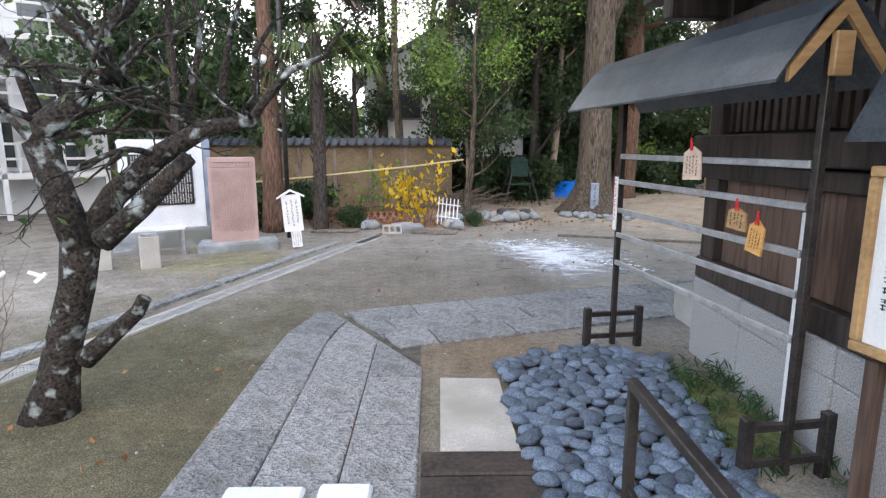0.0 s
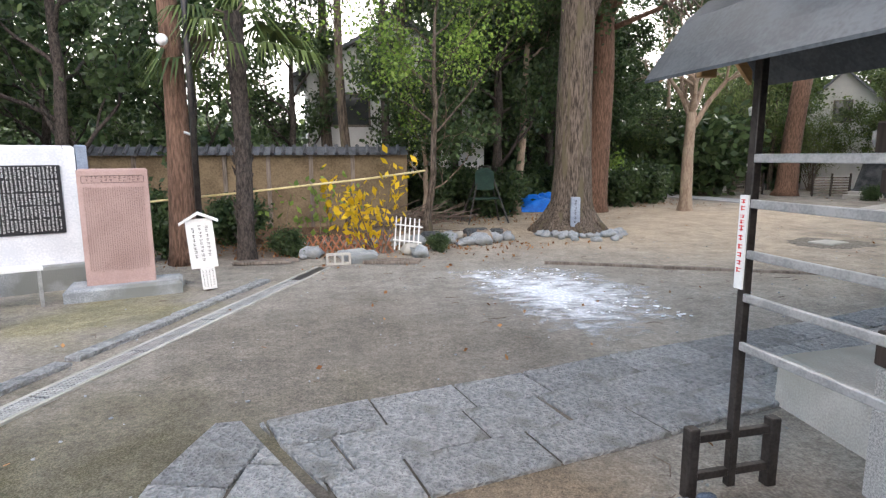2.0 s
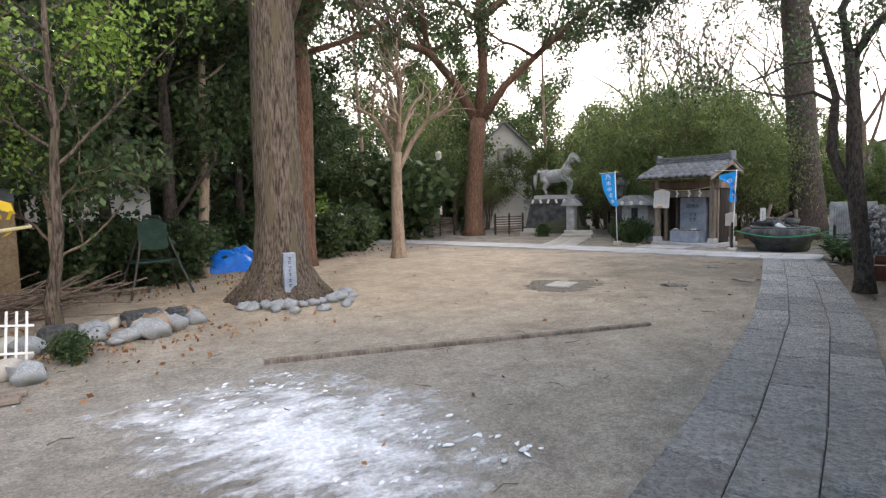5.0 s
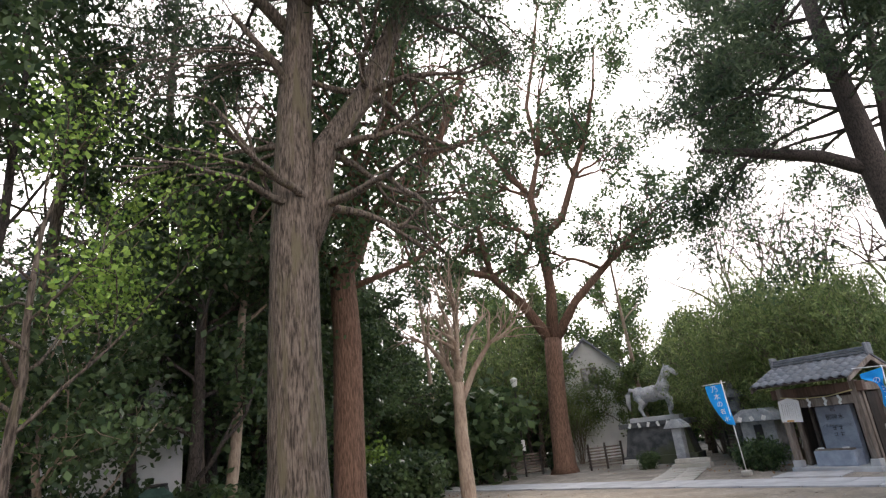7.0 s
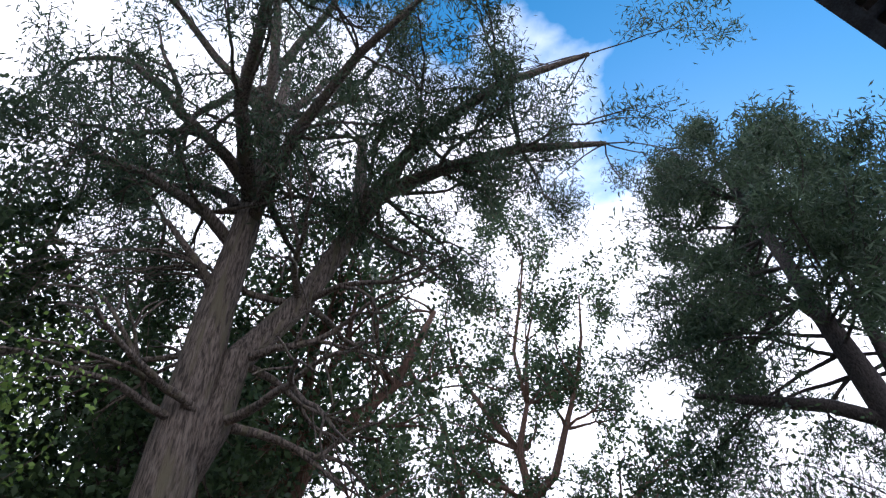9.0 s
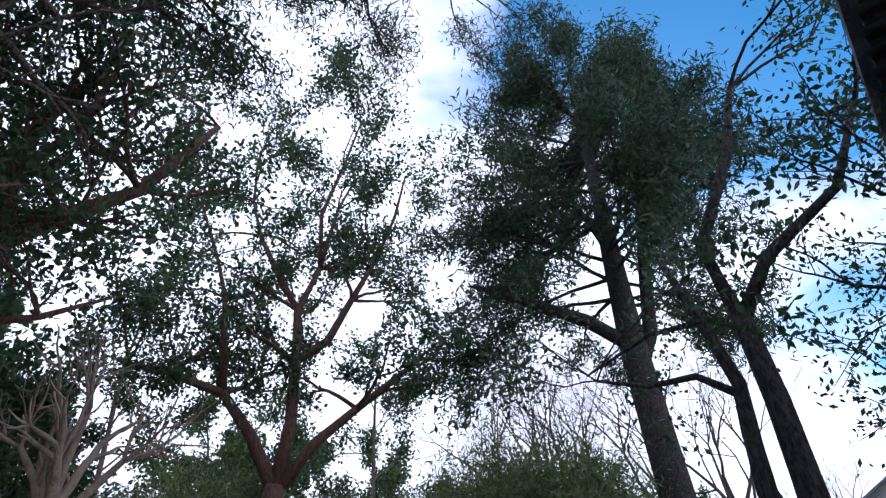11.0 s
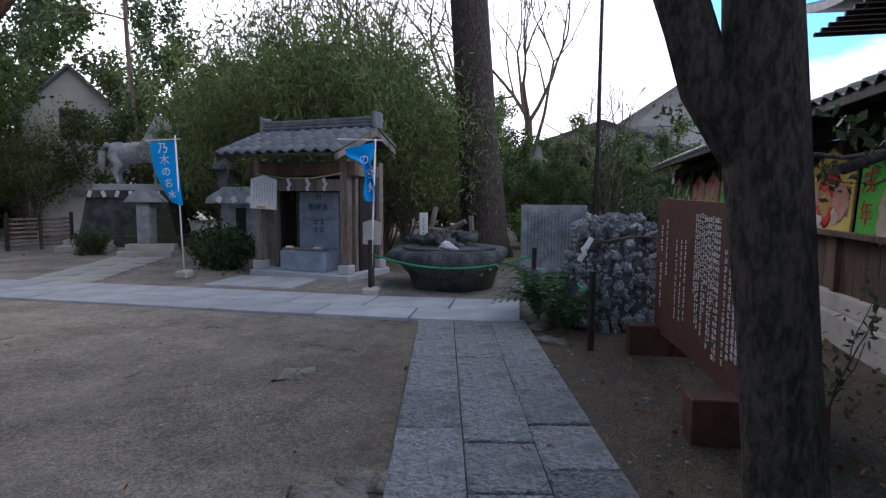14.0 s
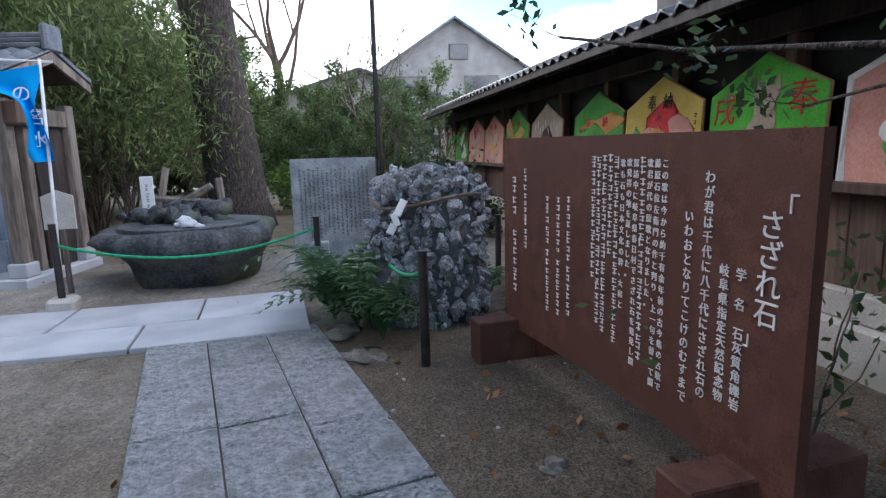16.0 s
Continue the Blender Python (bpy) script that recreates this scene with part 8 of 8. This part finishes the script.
    part("shaft", Geo().box(-0.17, -0.13, -0.05, 0.17, 0.13, 1.65, 0.015), M["concrete"], sp)
    soil = surface("dark_soil", (0.1, 0.085, 0.07), (0.24, 0.21, 0.175), 14, 0.95, 0.8, 40, relief=0.04)
    ring = [(8.55 + 0.85 * math.cos(k * 0.4488), 11.0 + 0.7 * math.sin(k * 0.4488)) for k in range(14)]
    shape_field(ring, 0.001, soil, "soil_patch", "dark loose soil round the manhole cover", "soil", 12, 0.45, 90)
    mh = thing("manhole", pose(8.55, 11.0, 0, 0, 0, 20), "square concrete manhole cover in the sand", "manhole")
    part("cover", Geo().box(-0.3, -0.22, -0.04, 0.3, 0.22, 0.03, 0.01), M["concrete"], mh)
    single("ground_bar", Geo().box(-2.3, -0.04, -0.03, 2.3, 0.04, 0.035, 0.008), M["weathered_wood"], pose(4.65, 8.85, 0, 0, 0, -20.5), "long weathered timber edging set in the sand", "edging")


def gable_house(name, label, m, w, d, h, rise, wall, roof, windows):
    root = thing(name, m, label, "house")
    part("wall", Geo().prism([(-w / 2, -0.05), (w / 2, -0.05), (w / 2, h), (0, h + rise), (-w / 2, h)], -d / 2, d / 2), wall, root)
    g = Geo()
    for s in (-1, 1):
        g.prism([(0, h + rise + 0.12), (s * (w / 2 + 0.45), h - 0.45 * rise / (w / 2) + 0.12), (s * (w / 2 + 0.45), h - 0.45 * rise / (w / 2)), (0, h + rise)], -d / 2 - 0.35, d / 2 + 0.35)
    part("roof", g, roof, root)
    for x, z, ww, hh in windows:
        win = part("window", Geo().box(x - ww / 2, -d / 2 - 0.05, z, x + ww / 2, -d / 2 - 0.003, z + hh, 0.01), M["weathered_wood"], root)
        part("pane", Geo().box(x - ww / 2 + 0.06, -d / 2 - 0.06, z + 0.06, x + ww / 2 - 0.06, -d / 2 - 0.052, z + hh - 0.06, 0.002), M["window_glass"], win)
    return root


def far_buildings():
    gable_house("storehouse", "white plastered storehouse with a tiled gable", pose(24.5, 29.4, 0, 0, 0, -44), 3.0, 5, 4.3, 1.5, M["white_paint"], M["roof_tile"], [(0.0, 3.3, 0.8, 1.1)])
    h = gable_house("town_house", "pale two-storey house with a grey gable roof", pose(46.0, 7.5, 0, 0, 0, -84), 8, 8, 5.4, 2.6, M["plaster"], M["grey_slate"], [(-2.4, 4.0, 1.8, 1.2), (1.4, 4.0, 1.8, 1.2), (-2.0, 1.2, 1.8, 1.3), (1.8, 1.2, 2.2, 1.3), (0.2, 6.0, 1.0, 0.8)])
    gable_house("town_house", "low pale house with a dark roof behind the hedge", pose(40, 12, 0, 0, 0, -80), 9, 6, 3.4, 1.5, M["plaster"], M["dark_tile"], [(-2, 1.2, 1.5, 1.1), (1.6, 1.2, 1.5, 1.1)])
    gable_house("neighbour_house", "white house with a dark roof behind the clay wall", pose(0.2, 21.5, 0, 0, 0, 8), 5.5, 5, 4.2, 1.6, M["white_paint"], M["dark_tile"], [(-1.5, 2.6, 1.2, 1.0), (1.4, 2.6, 1.2, 1.0)])
    # white balcony building beyond the monument
    b = thing("white_building", pose(-10.5, 12.5, 0, 0, 0, 35), "white two-storey building with railed balconies", "building")
    part("wall", Geo().box(-4, 0.6, -0.05, 2.4, 6, 6.2, 0.02), M["white_paint"], b)
    for z in (1.1, 2.6, 4.3):
        bal = part("balcony", Geo().box(-4, -0.6, z - 0.15, 2.4, 0.598, z, 0.01), M["white_paint"], b)
        for k in range(2):
            part("rail", Geo().box(-4, -0.6, z + 0.3 + k * 0.35, 2.4, -0.55, z + 0.36 + k * 0.35, 0.005), M["white_paint"], bal)
        for k in range(8):
            part("baluster", Geo().box(-3.95 + k * 0.9, -0.6, z, -3.9 + k * 0.9, -0.55, z + 0.64, 0.004), M["white_paint"], bal)
        for k in range(4):
            part("window", Geo().box(-3.6 + k * 1.5, 0.57, z + 0.1, -2.5 + k * 1.5, 0.597, z + 1.2, 0.005), M["window_glass"], b)
    for k in range(4):
        part("column", Geo().box(-4 + k * 2.1, -0.6, -0.05, -3.88 + k * 2.1, -0.48, 6, 0.008), M["white_paint"], b)


# ---- wood around the court ----
def woods():
    rng = random.Random(123)
    ever = crown_tree("evergreen_tree", "dark broad-leaved evergreen tree of the wood", pose(-6.5, 13.2, 0), 51, 6.0, 0.16, M["dark_bark"], M["leaf_dark"], 9, 1.9, 2, 18, 0.11, 0.18, (0.02, 0), 0.22, group="trees of the wood")
    put_copies(ever, [(-8.5, 16.5), (-5.0, 16.8, 0.9), (-2.6, 17.6, 0.8), (3.2, 17.6), (2.4, 19.2), (8.4, 23), (10.5, 26, 0.9), (12.5, 29.5, 0.9), (6.2, 21.8), (4.0, 21.0), (-9.5, 20), (3, 25, 1.3), (8, 28, 1.1), (13.5, 32, 0.9), (18, 32, 0.9), (-12, 15), (-11.5, 9.5, 0.9), (6, 24.5, 1.1), (8, 27, 1.5), (10, 30, 1.5)], rng)
    mid = crown_tree("evergreen_tree", "bushy green tree of the wood with slim trunk", pose(19.5, 28.0, 0), 63, 5.2, 0.12, M["bark"], M["leaf_mid"], 10, 1.7, 2, 18, 0.1, 0.18, (0, 0.02), 0.15, group="trees of the wood")
    put_copies(mid, [(22, 38, 1.7), (27, 38, 1.7), (32, 35, 1.6), (21, 31, 0.9), (23.5, 32, 1.0), (27, 31, 0.9), (26.0, 24.0, 0.8), (22.6, 25.2, 0.75), (24.2, 22.4, 0.8), (25.5, 19.2, 0.8), (26, 16.2, 0.75), (26.5, 14.2, 0.6), (28.5, 22, 0.9), (28, 18, 0.85), (25, 20.5, 0.6), (29, 25, 0.8), (26.5, 17.5, 0.6), (31, 28, 1.0), (11.5, 31.5, 0.9), (5.4, 26), (27, 12.5, 0.5), (29, 9.5, 0.5), (30.5, 12.5, 0.5), (26.0, 9.6, 0.4), (33, 8.0, 0.6), (34, 12, 0.6), (35, 16, 0.8), (33, 20, 0.8), (26, 11, 0.4)], rng)
    bam = shrub("bamboo_thicket", "dense feathery bamboo thicket with arching canes", pose(21.6, 16.8, 0), 17, 0.9, 4.2, M["leaf_bamboo"], 20, 10, 0.034, 0.32, 6.0, "bamboo", "bamboo thickets", 0.8, 2)
    put_copies(bam, [(21.8, 14.6), (21.2, 18.6), (22.6, 20.4), (23, 17.6, 1.0), (23.2, 15.4, 1.0), (24.5, 16.5, 1.1), (21.2, 13.6, 0.8), (24.5, 19, 1.1), (13.2, 28.0, 0.9), (15.2, 28.0), (17.2, 27.5), (20.9, 27.0, 0.8), (11.5, 26.2, 0.8), (26, 22.5, 1.1), (25.5, 14.0, 0.8), (22.2, 16.0, 1.25), (22.6, 18.8, 1.3), (23.8, 21.5, 1.2), (20.9, 15.6, 0.7), (20.8, 17.6, 0.65)], rng, 0.75, 1.3)
    low = shrub("low_shrub", "low dark evergreen shrub", pose(8.2, 20.0, 0), 27, 0.7, 1.3, M["leaf_dark"], 14, 18, 0.09, 0.16, 1.6, "shrub", "low shrubs")
    put_copies(low, [(9.6, 21.4), (10.6, 22.4), (-1.7, 10.9, 0.35), (0.95, 11.1, 0.25), (-3.6, 11.0, 0.6), (-4.6, 12.2, 0.8), (17.6, 15.7, 0.6), (17.9, 16.4, 0.55), (18.4, 20.6, 0.45), (-2.9, 12.4, 0.7), (4.2, 19.8), (8.9, 22.8, 1.3), (18.0, 25.1, 0.5), (24.2, 8.6, 0.8), (22.0, 9.0, 0.6), (20.4, 7.6, 0.5), (26, 8, 0.9)], rng)
    back = [(-14 + k * 2.0 + rng.uniform(-.5, .5), 24.5 + rng.uniform(0, 4), rng.uniform(2.0, 2.8)) for k in range(15)] + [(16 + k * 2.1, 33 + rng.uniform(0, 3), rng.uniform(2.2, 3.0)) for k in range(9)]
    back += [(33 + rng.uniform(0, 3), 32 - k * 2.2, rng.uniform(1.6, 2.4)) for k in range(11)] + [(-13 - rng.uniform(0, 2), 6 + k * 2.2, rng.uniform(1.8, 2.5)) for k in range(9)]
    back += [(-6.5 + k * 1.1, 16.4 + rng.uniform(0, 1.5), rng.uniform(0.9, 1.4)) for k in range(10)] + [(4.6, 20.4, 1.1), (5.6, 21.4, 1.1), (6.8, 22.4, 1.3), (10.2, 24.6, 1.2), (12.0, 27.4, 1.2), (14.2, 29.5, 1.3), (16.2, 29.6, 1.3)]
    put_copies(low, back, rng)
    lit = shrub("light_shrub", "yellow-green leafy shrub at the edge of the wood", pose(8.0, 21.3, 0), 33, 0.6, 1.8, M["leaf_light"], 9, 12, 0.11, 0.16, 1.6, "shrub", "light shrubs")
    put_copies(lit, [(23.4, 10.2, 0.6), (24.8, 11.6, 0.7), (13.8, 25.8, 0.4)], rng)
    con = crown_tree("conifer_tree", "tall dark conifer of the wood with drooping sprays", pose(0.6, 18.2, 0), 58, 12.5, 0.17, M["bark"], M["needle"], 16, 2.1, 2, 9, 0.045, 0.24, (0.005, 0), 0.5, -0.03, "trees of the wood", droop=0.6, long=4.0, up=-0.1)
    put_copies(con, [(-1.6, 18.4, 1.0), (2.8, 21.2, 1.1), (-4.2, 19.2, 1.0), (6.0, 25.2, 1.1)], rng)
    # maple with layered light leaves over the thicket
    maple = crown_tree("maple_tree", "slim tree with layered light green leaves", pose(0.9, 12.9, 0), 71, 4.2, 0.085, M["bark"], M["leaf_light"], 9, 1.5, 2, 11, 0.05, 0.18, (0.0, 0.0), 0.5, group="trees of the wood", spread_l=0.9, up=0.1)
    # holly-like dense tree beside the maple
    crown_tree("evergreen_tree", "dense dark evergreen beside the clearing", pose(1.0, 15.6, 0), 72, 3.4, 0.08, M["pale_bark"], M["leaf_dark"], 10, 1.3, 2, 16, 0.075, 0.2, (0.03, 0), 0.2, group="trees of the wood")
    for x, y, r, h, mat, ln, nm in ((-3.25, 10.4, 0.2, 9, M["red_bark"], (0, 0), "reddish straight conifer trunk"), (-0.9, 15.4, 0.14, 9, M["bark"], (0, 0), "straight grey-brown trunk"), (0.1, 16.3, 0.13, 9, M["dark_bark"], (0, 0), "straight dark trunk"),
                                    (3.9, 17.5, 0.13, 7, M["pale_bark"], (0.07, 0.02), "leaning pale trunk"), (3.5, 17.9, 0.15, 7, M["bark"], (0, 0.01), "grey-brown trunk"), (13.2, 26.5, 0.13, 9, M["pale_bark"], (-0.03, 0), "slim pale trunk"), (23.0, 24.5, 0.12, 10, M["pale_bark"], (-0.05, 0.0), "slim leaning pale trunk")):
        crown_tree("tall_tree", f"tall tree with a {nm}", pose(x, y, 0), int(100 + x * 7 + y), h, r, mat, M["leaf_dark"], 6, 2.2, 2, 15, 0.1, 0.2, ln, 0.6, group="tall trees")
    # palm
    p = thing("palm_tree", pose(-2.35, 10.7, 0), "palm with a shaggy fibrous trunk and hanging fronds", "palm")
    g = Geo()
    g.tube([(0, 0, -0.05), (0, 0, 0.3), (0.03, 0, 1.5), (0, 0, 3.3)], [0.17, 0.13, 0.12, 0.13], 12)
    rr = random.Random(9)
    for k in range(60):
        a, z = rr.uniform(0, 6.28), rr.uniform(0.2, 3.2)
        g.tube([(0.1 * math.cos(a), 0.1 * math.sin(a), z), (0.17 * math.cos(a), 0.17 * math.sin(a), z + 0.12)], [0.03, 0.008], 4)
    part("trunk", g, M["dark_bark"], p)
    for k in range(16):
        a = k * 2.4
        out = rr.uniform(0.5, 0.9)
        drop = rr.uniform(-0.7, 0.6)
        g = Geo()
        stem = [(0, 0, 3.25), (math.cos(a) * out * 0.5, math.sin(a) * out * 0.5, 3.45 + drop * 0.3), (math.cos(a) * out, math.sin(a) * out, 3.3 + drop)]
        g.tube(stem, 0.012, 5)
        for q in range(18):
            b = a + (q - 8.5) * 0.13
            e = Vector(stem[2])
            L = rr.uniform(0.45, 0.7)
            m1, m2 = e + Vector((math.cos(b) * L * 0.6, math.sin(b) * L * 0.6, -0.08)), e + Vector((math.cos(b) * L, math.sin(b) * L, -0.35 + 0.15 * drop))
            w = Vector((-math.sin(b), math.cos(b), 0)) * 0.02
            g.add([e - w, e + w, m1 + w, m1 - w, m2], [(0, 1, 2, 3), (3, 2, 4)])
        part("frond", g, M["leaf_mid"] if k > 1 else M["twig"], p)
    p.scale = (1.1, 1.1, 1.2)
    # bare winter trees against the sky
    stems = [([(0, 0, -0.05), (0, 0, 0.3), (0.05, 0, 2), (0.1, 0.1, 4)], [0.26, 0.19, 0.15, 0.11], 3, 2.8, 4), ([(0.08, 0.05, 3.2), (0.5, 0.2, 4.8), (0.8, 0.3, 6.6)], [0.08, 0.065, 0.04], 3, 2.0, 3), ([(0.05, 0.0, 2.6), (-0.5, -0.2, 4.2), (-0.9, -0.3, 6.0)], [0.08, 0.06, 0.04], 3, 2.0, 3)]
    bare, _ = bare_tree("bare_tree", "leafless winter tree with fine upright twigs", pose(27.0, 17.5, 0), 91, M["twig"], stems, "bare trees")
    put_copies(bare, [(29.5, 15.5, 1.15), (31, 20.5, 1.2), (34, 14, 1.1), (30, 10.5, 0.6), (33, 25, 1.3)], rng, 0.9, 1.2)
    # sapling and twigs by the path at the right
    for x, y, s, sd in ((13.4, 6.72, 1.1, 3), (19.0, 8.3, 1.6, 5), (21.5, 8.3, 2.2, 6), (20.6, 10.4, 1.4, 7), (23.4, 9.3, 3.8, 8), (25.2, 9.8, 4.2, 9), (24.4, 8.5, 3.4, 11)):
        shrub("sapling", "thin evergreen sapling with glossy leaves", pose(x, y, 0), 300 + sd, 0.35, s, M["leaf_dark"], 4, 6, 0.032, 0.09, 2.2, "sapling", "saplings")
    # evergreen branch reaching in overhead
    br = thing("branch_tree", pose(11.45, 6.05, 0), "evergreen tree with glossy leaves reaching over the path", "tree")
    g, tips = Geo(), []
    rr = random.Random(14)
    g.tube([(0, 0, -0.05), (0.05, -0.25, 1.0), (0.05, -0.5, 2.0), (-0.1, -0.6, 3.2), (-0.3, -0.7, 5.2)], [0.075, 0.055, 0.05, 0.042, 0.025], 9)
    for z, a in ((2.7, 0.9), (3.0, 0.2), (3.2, 1.4), (3.5, 2.6), (3.8, 0.6), (4.2, 1.2), (4.6, 4), (4.9, 5.4), (5.1, 0.8)):
        ramify(g, tips, (-0.1 - (z - 3.2) * 0.1, -0.6 - (z - 3.2) * 0.05, z), (math.cos(a), math.sin(a), 0.25), 1.3, 0.025, 2, rr, 0.25, 0.02, 3, 0.8)
    part("trunk", g, M["dark_bark"], br, smooth=True)
    part("crown", foliage("crown", tips, 8, 0.034, 0.1, M["leaf_dark"], 14, 2.2), None, br)


def far_hills():
    """Wooded hills that close the distance."""
    rng = np.random.default_rng(11)
    verts, faces, n = [], [], 160
    tips = []
    for k in range(n):
        a = 2 * math.pi * k / n
        d = 95 + 10 * noise.noise(Vector((math.cos(a) * 2, math.sin(a) * 2, 7)))
        h = 9 + 5 * noise.noise(Vector((math.cos(a) * 3, math.sin(a) * 3, 1))) + 2.5 * noise.noise(Vector((math.cos(a) * 14, math.sin(a) * 14, 1)))
        x, y = 8 + math.cos(a) * d, 12 + math.sin(a) * d
        verts += [(x, y, -0.5), (x + math.cos(a) * 25, y + math.sin(a) * 25, h)]
        for q in range(14):
            t = q / 13
            tips.append((x + math.cos(a) * 25 * t, y + math.sin(a) * 25 * t, h * t))
    for k in range(n):
        j = (k + 1) % n
        faces.append((2 * k, 2 * j, 2 * j + 1, 2 * k + 1))
    hill = thing("backdrop_hill", Matrix(), "low wooded hills in the distance", "hill", kind="structure")
    part("slope", Geo().add(verts, faces), M["leaf_hill"], hill)
    tagged(part("far_wood", foliage("far_wood", tips, 8, 1.5, 1.3, M["leaf_mid"], 12, 1.4), None, hill), kind="stuff")


M["leaf_hill"] = surface("leaf_hill", (0.03, 0.045, 0.02), (0.07, 0.09, 0.04), 0.3, 0.95, 0.3, 2)


def brush_heap():
    """Cut branches heaped by the green frame."""
    rng = random.Random(60)
    heap = thing("brush_heap", pose(0.9, 14.3, 0), "heap of dry cut branches under the trees", "brush")
    for k in range(34):
        g = Geo()
        a, L = rng.uniform(-0.5, 0.5), rng.uniform(0.9, 1.8)
        x, y, z = rng.uniform(-.7, .7), rng.uniform(-.5, .5), rng.uniform(0.03, 0.45)
        g.tube([(x - math.cos(a) * L / 2, y - math.sin(a) * L / 2, max(0.02, z + rng.uniform(-.3, .2))), (x, y, z), (x + math.cos(a) * L / 2, y + math.sin(a) * L / 2, max(0.02, z + rng.uniform(-.2, .4)))], [0.018, 0.015, 0.008], 5)
        part("branch", g, M["twig"], heap)
    for x, y, w, d, rz in ((1.9, 12.7, 0.5, 0.28, 8), (2.35, 12.6, 0.32, 0.26, 3), (0.9, 12.3, 0.4, 0.25, -10)):
        single("edging_stone", Geo().slab([(-w / 2, -d / 2), (w / 2, -d / 2), (w / 2, d / 2), (-w / 2, d / 2)], -0.02, 0.2, 0.04), M["dark_stone"], pose(x, y, 0, 0, 0, rz), "squared grey edging stone at the clearing", "stone", "edging stones")


def grit():
    """Small pebbles and twigs strewn over the court."""
    rng = random.Random(70)
    g = Geo()
    for k in range(1500):
        x, y = rng.uniform(-3.5, 17), rng.uniform(0.5, 16)
        if abs(y - (4.6 + 0.385 * x)) > 5.5:
            continue
        sz = rng.uniform(0.008, 0.024)
        g.stone(Matrix.LocRotScale((x, y, 0.0), Euler((0, 0, k)), (sz * 1.5, sz, sz * 0.7)), 5, 3, 0.4, k)
    single("grit", g, M["grey_stone"], Matrix(), "small loose pebbles strewn over the sand", "pebbles", kind="stuff")
    t = Geo()
    for k in range(170):
        x, y = rng.uniform(-3, 16), rng.uniform(1, 14)
        a, L = rng.uniform(0, 6.28), rng.uniform(0.05, 0.22)
        t.tube([(x, y, 0.008), (x + math.cos(a) * L * 0.5, y + math.sin(a) * L * 0.5, 0.016), (x + math.cos(a + 0.4) * L, y + math.sin(a + 0.4) * L, 0.008)], 0.004, 4)
    single("twig_litter", t, M["twig"], Matrix(), "short fallen twigs lying on the ground", "twigs", kind="stuff")


def litter():
    rng = np.random.default_rng(3)
    pts = []
    for cx, cy, sx, sy, n in ((-2.2, 2.2, 0.9, 1.2, 40), (-0.2, 11.7, 1.6, 0.35, 700), (13.5, 6.8, 1.6, 0.8, 160), (-1.5, 12, 2.0, 1.0, 900), (3.3, 16.2, 1.5, 0.8, 300), (7.5, 20.6, 2.0, 0.8, 500), (1.6, 6.4, 1.8, 1.0, 30), (18.5, 17, 1, 3, 200), (10, 9.5, 2.5, 1.5, 40), (1.2, 2.0, 0.35, 0.6, 16), (16, 6.2, 2.5, 0.5, 160)):
        q = rng.normal(0, 1, (n, 2)) * (sx, sy) + (cx, cy)
        pts += [(x, y, 0.012) for x, y in q]
    single("fallen_leaves", foliage("fallen_leaves", pts, 1, 0.04, 0.006, M["dry_leaf"], 5, 1.5, 0, 0.4), None, Matrix(), "scattered dry brown fallen leaves", "leaves", kind="stuff")


big_trees()
near_hall()
votive_rack()
near_bits()
left_stones()
clay_wall()
water_shelter()
banner(16.48, 15.57, 2.45, 2.36, 1.25, "乃木の名水", -75, -2, False, 0)
banner(16.28, 11.7, 2.25, 2.2, 1.38, "", -75, 2, True, 2)
basin_corner()
text_board()
gallery()
horse_group()
far_buildings()
woods()
far_hills()
brush_heap()
grit()
litter()
white_patch()
drain()
cobble_bed()
paths()
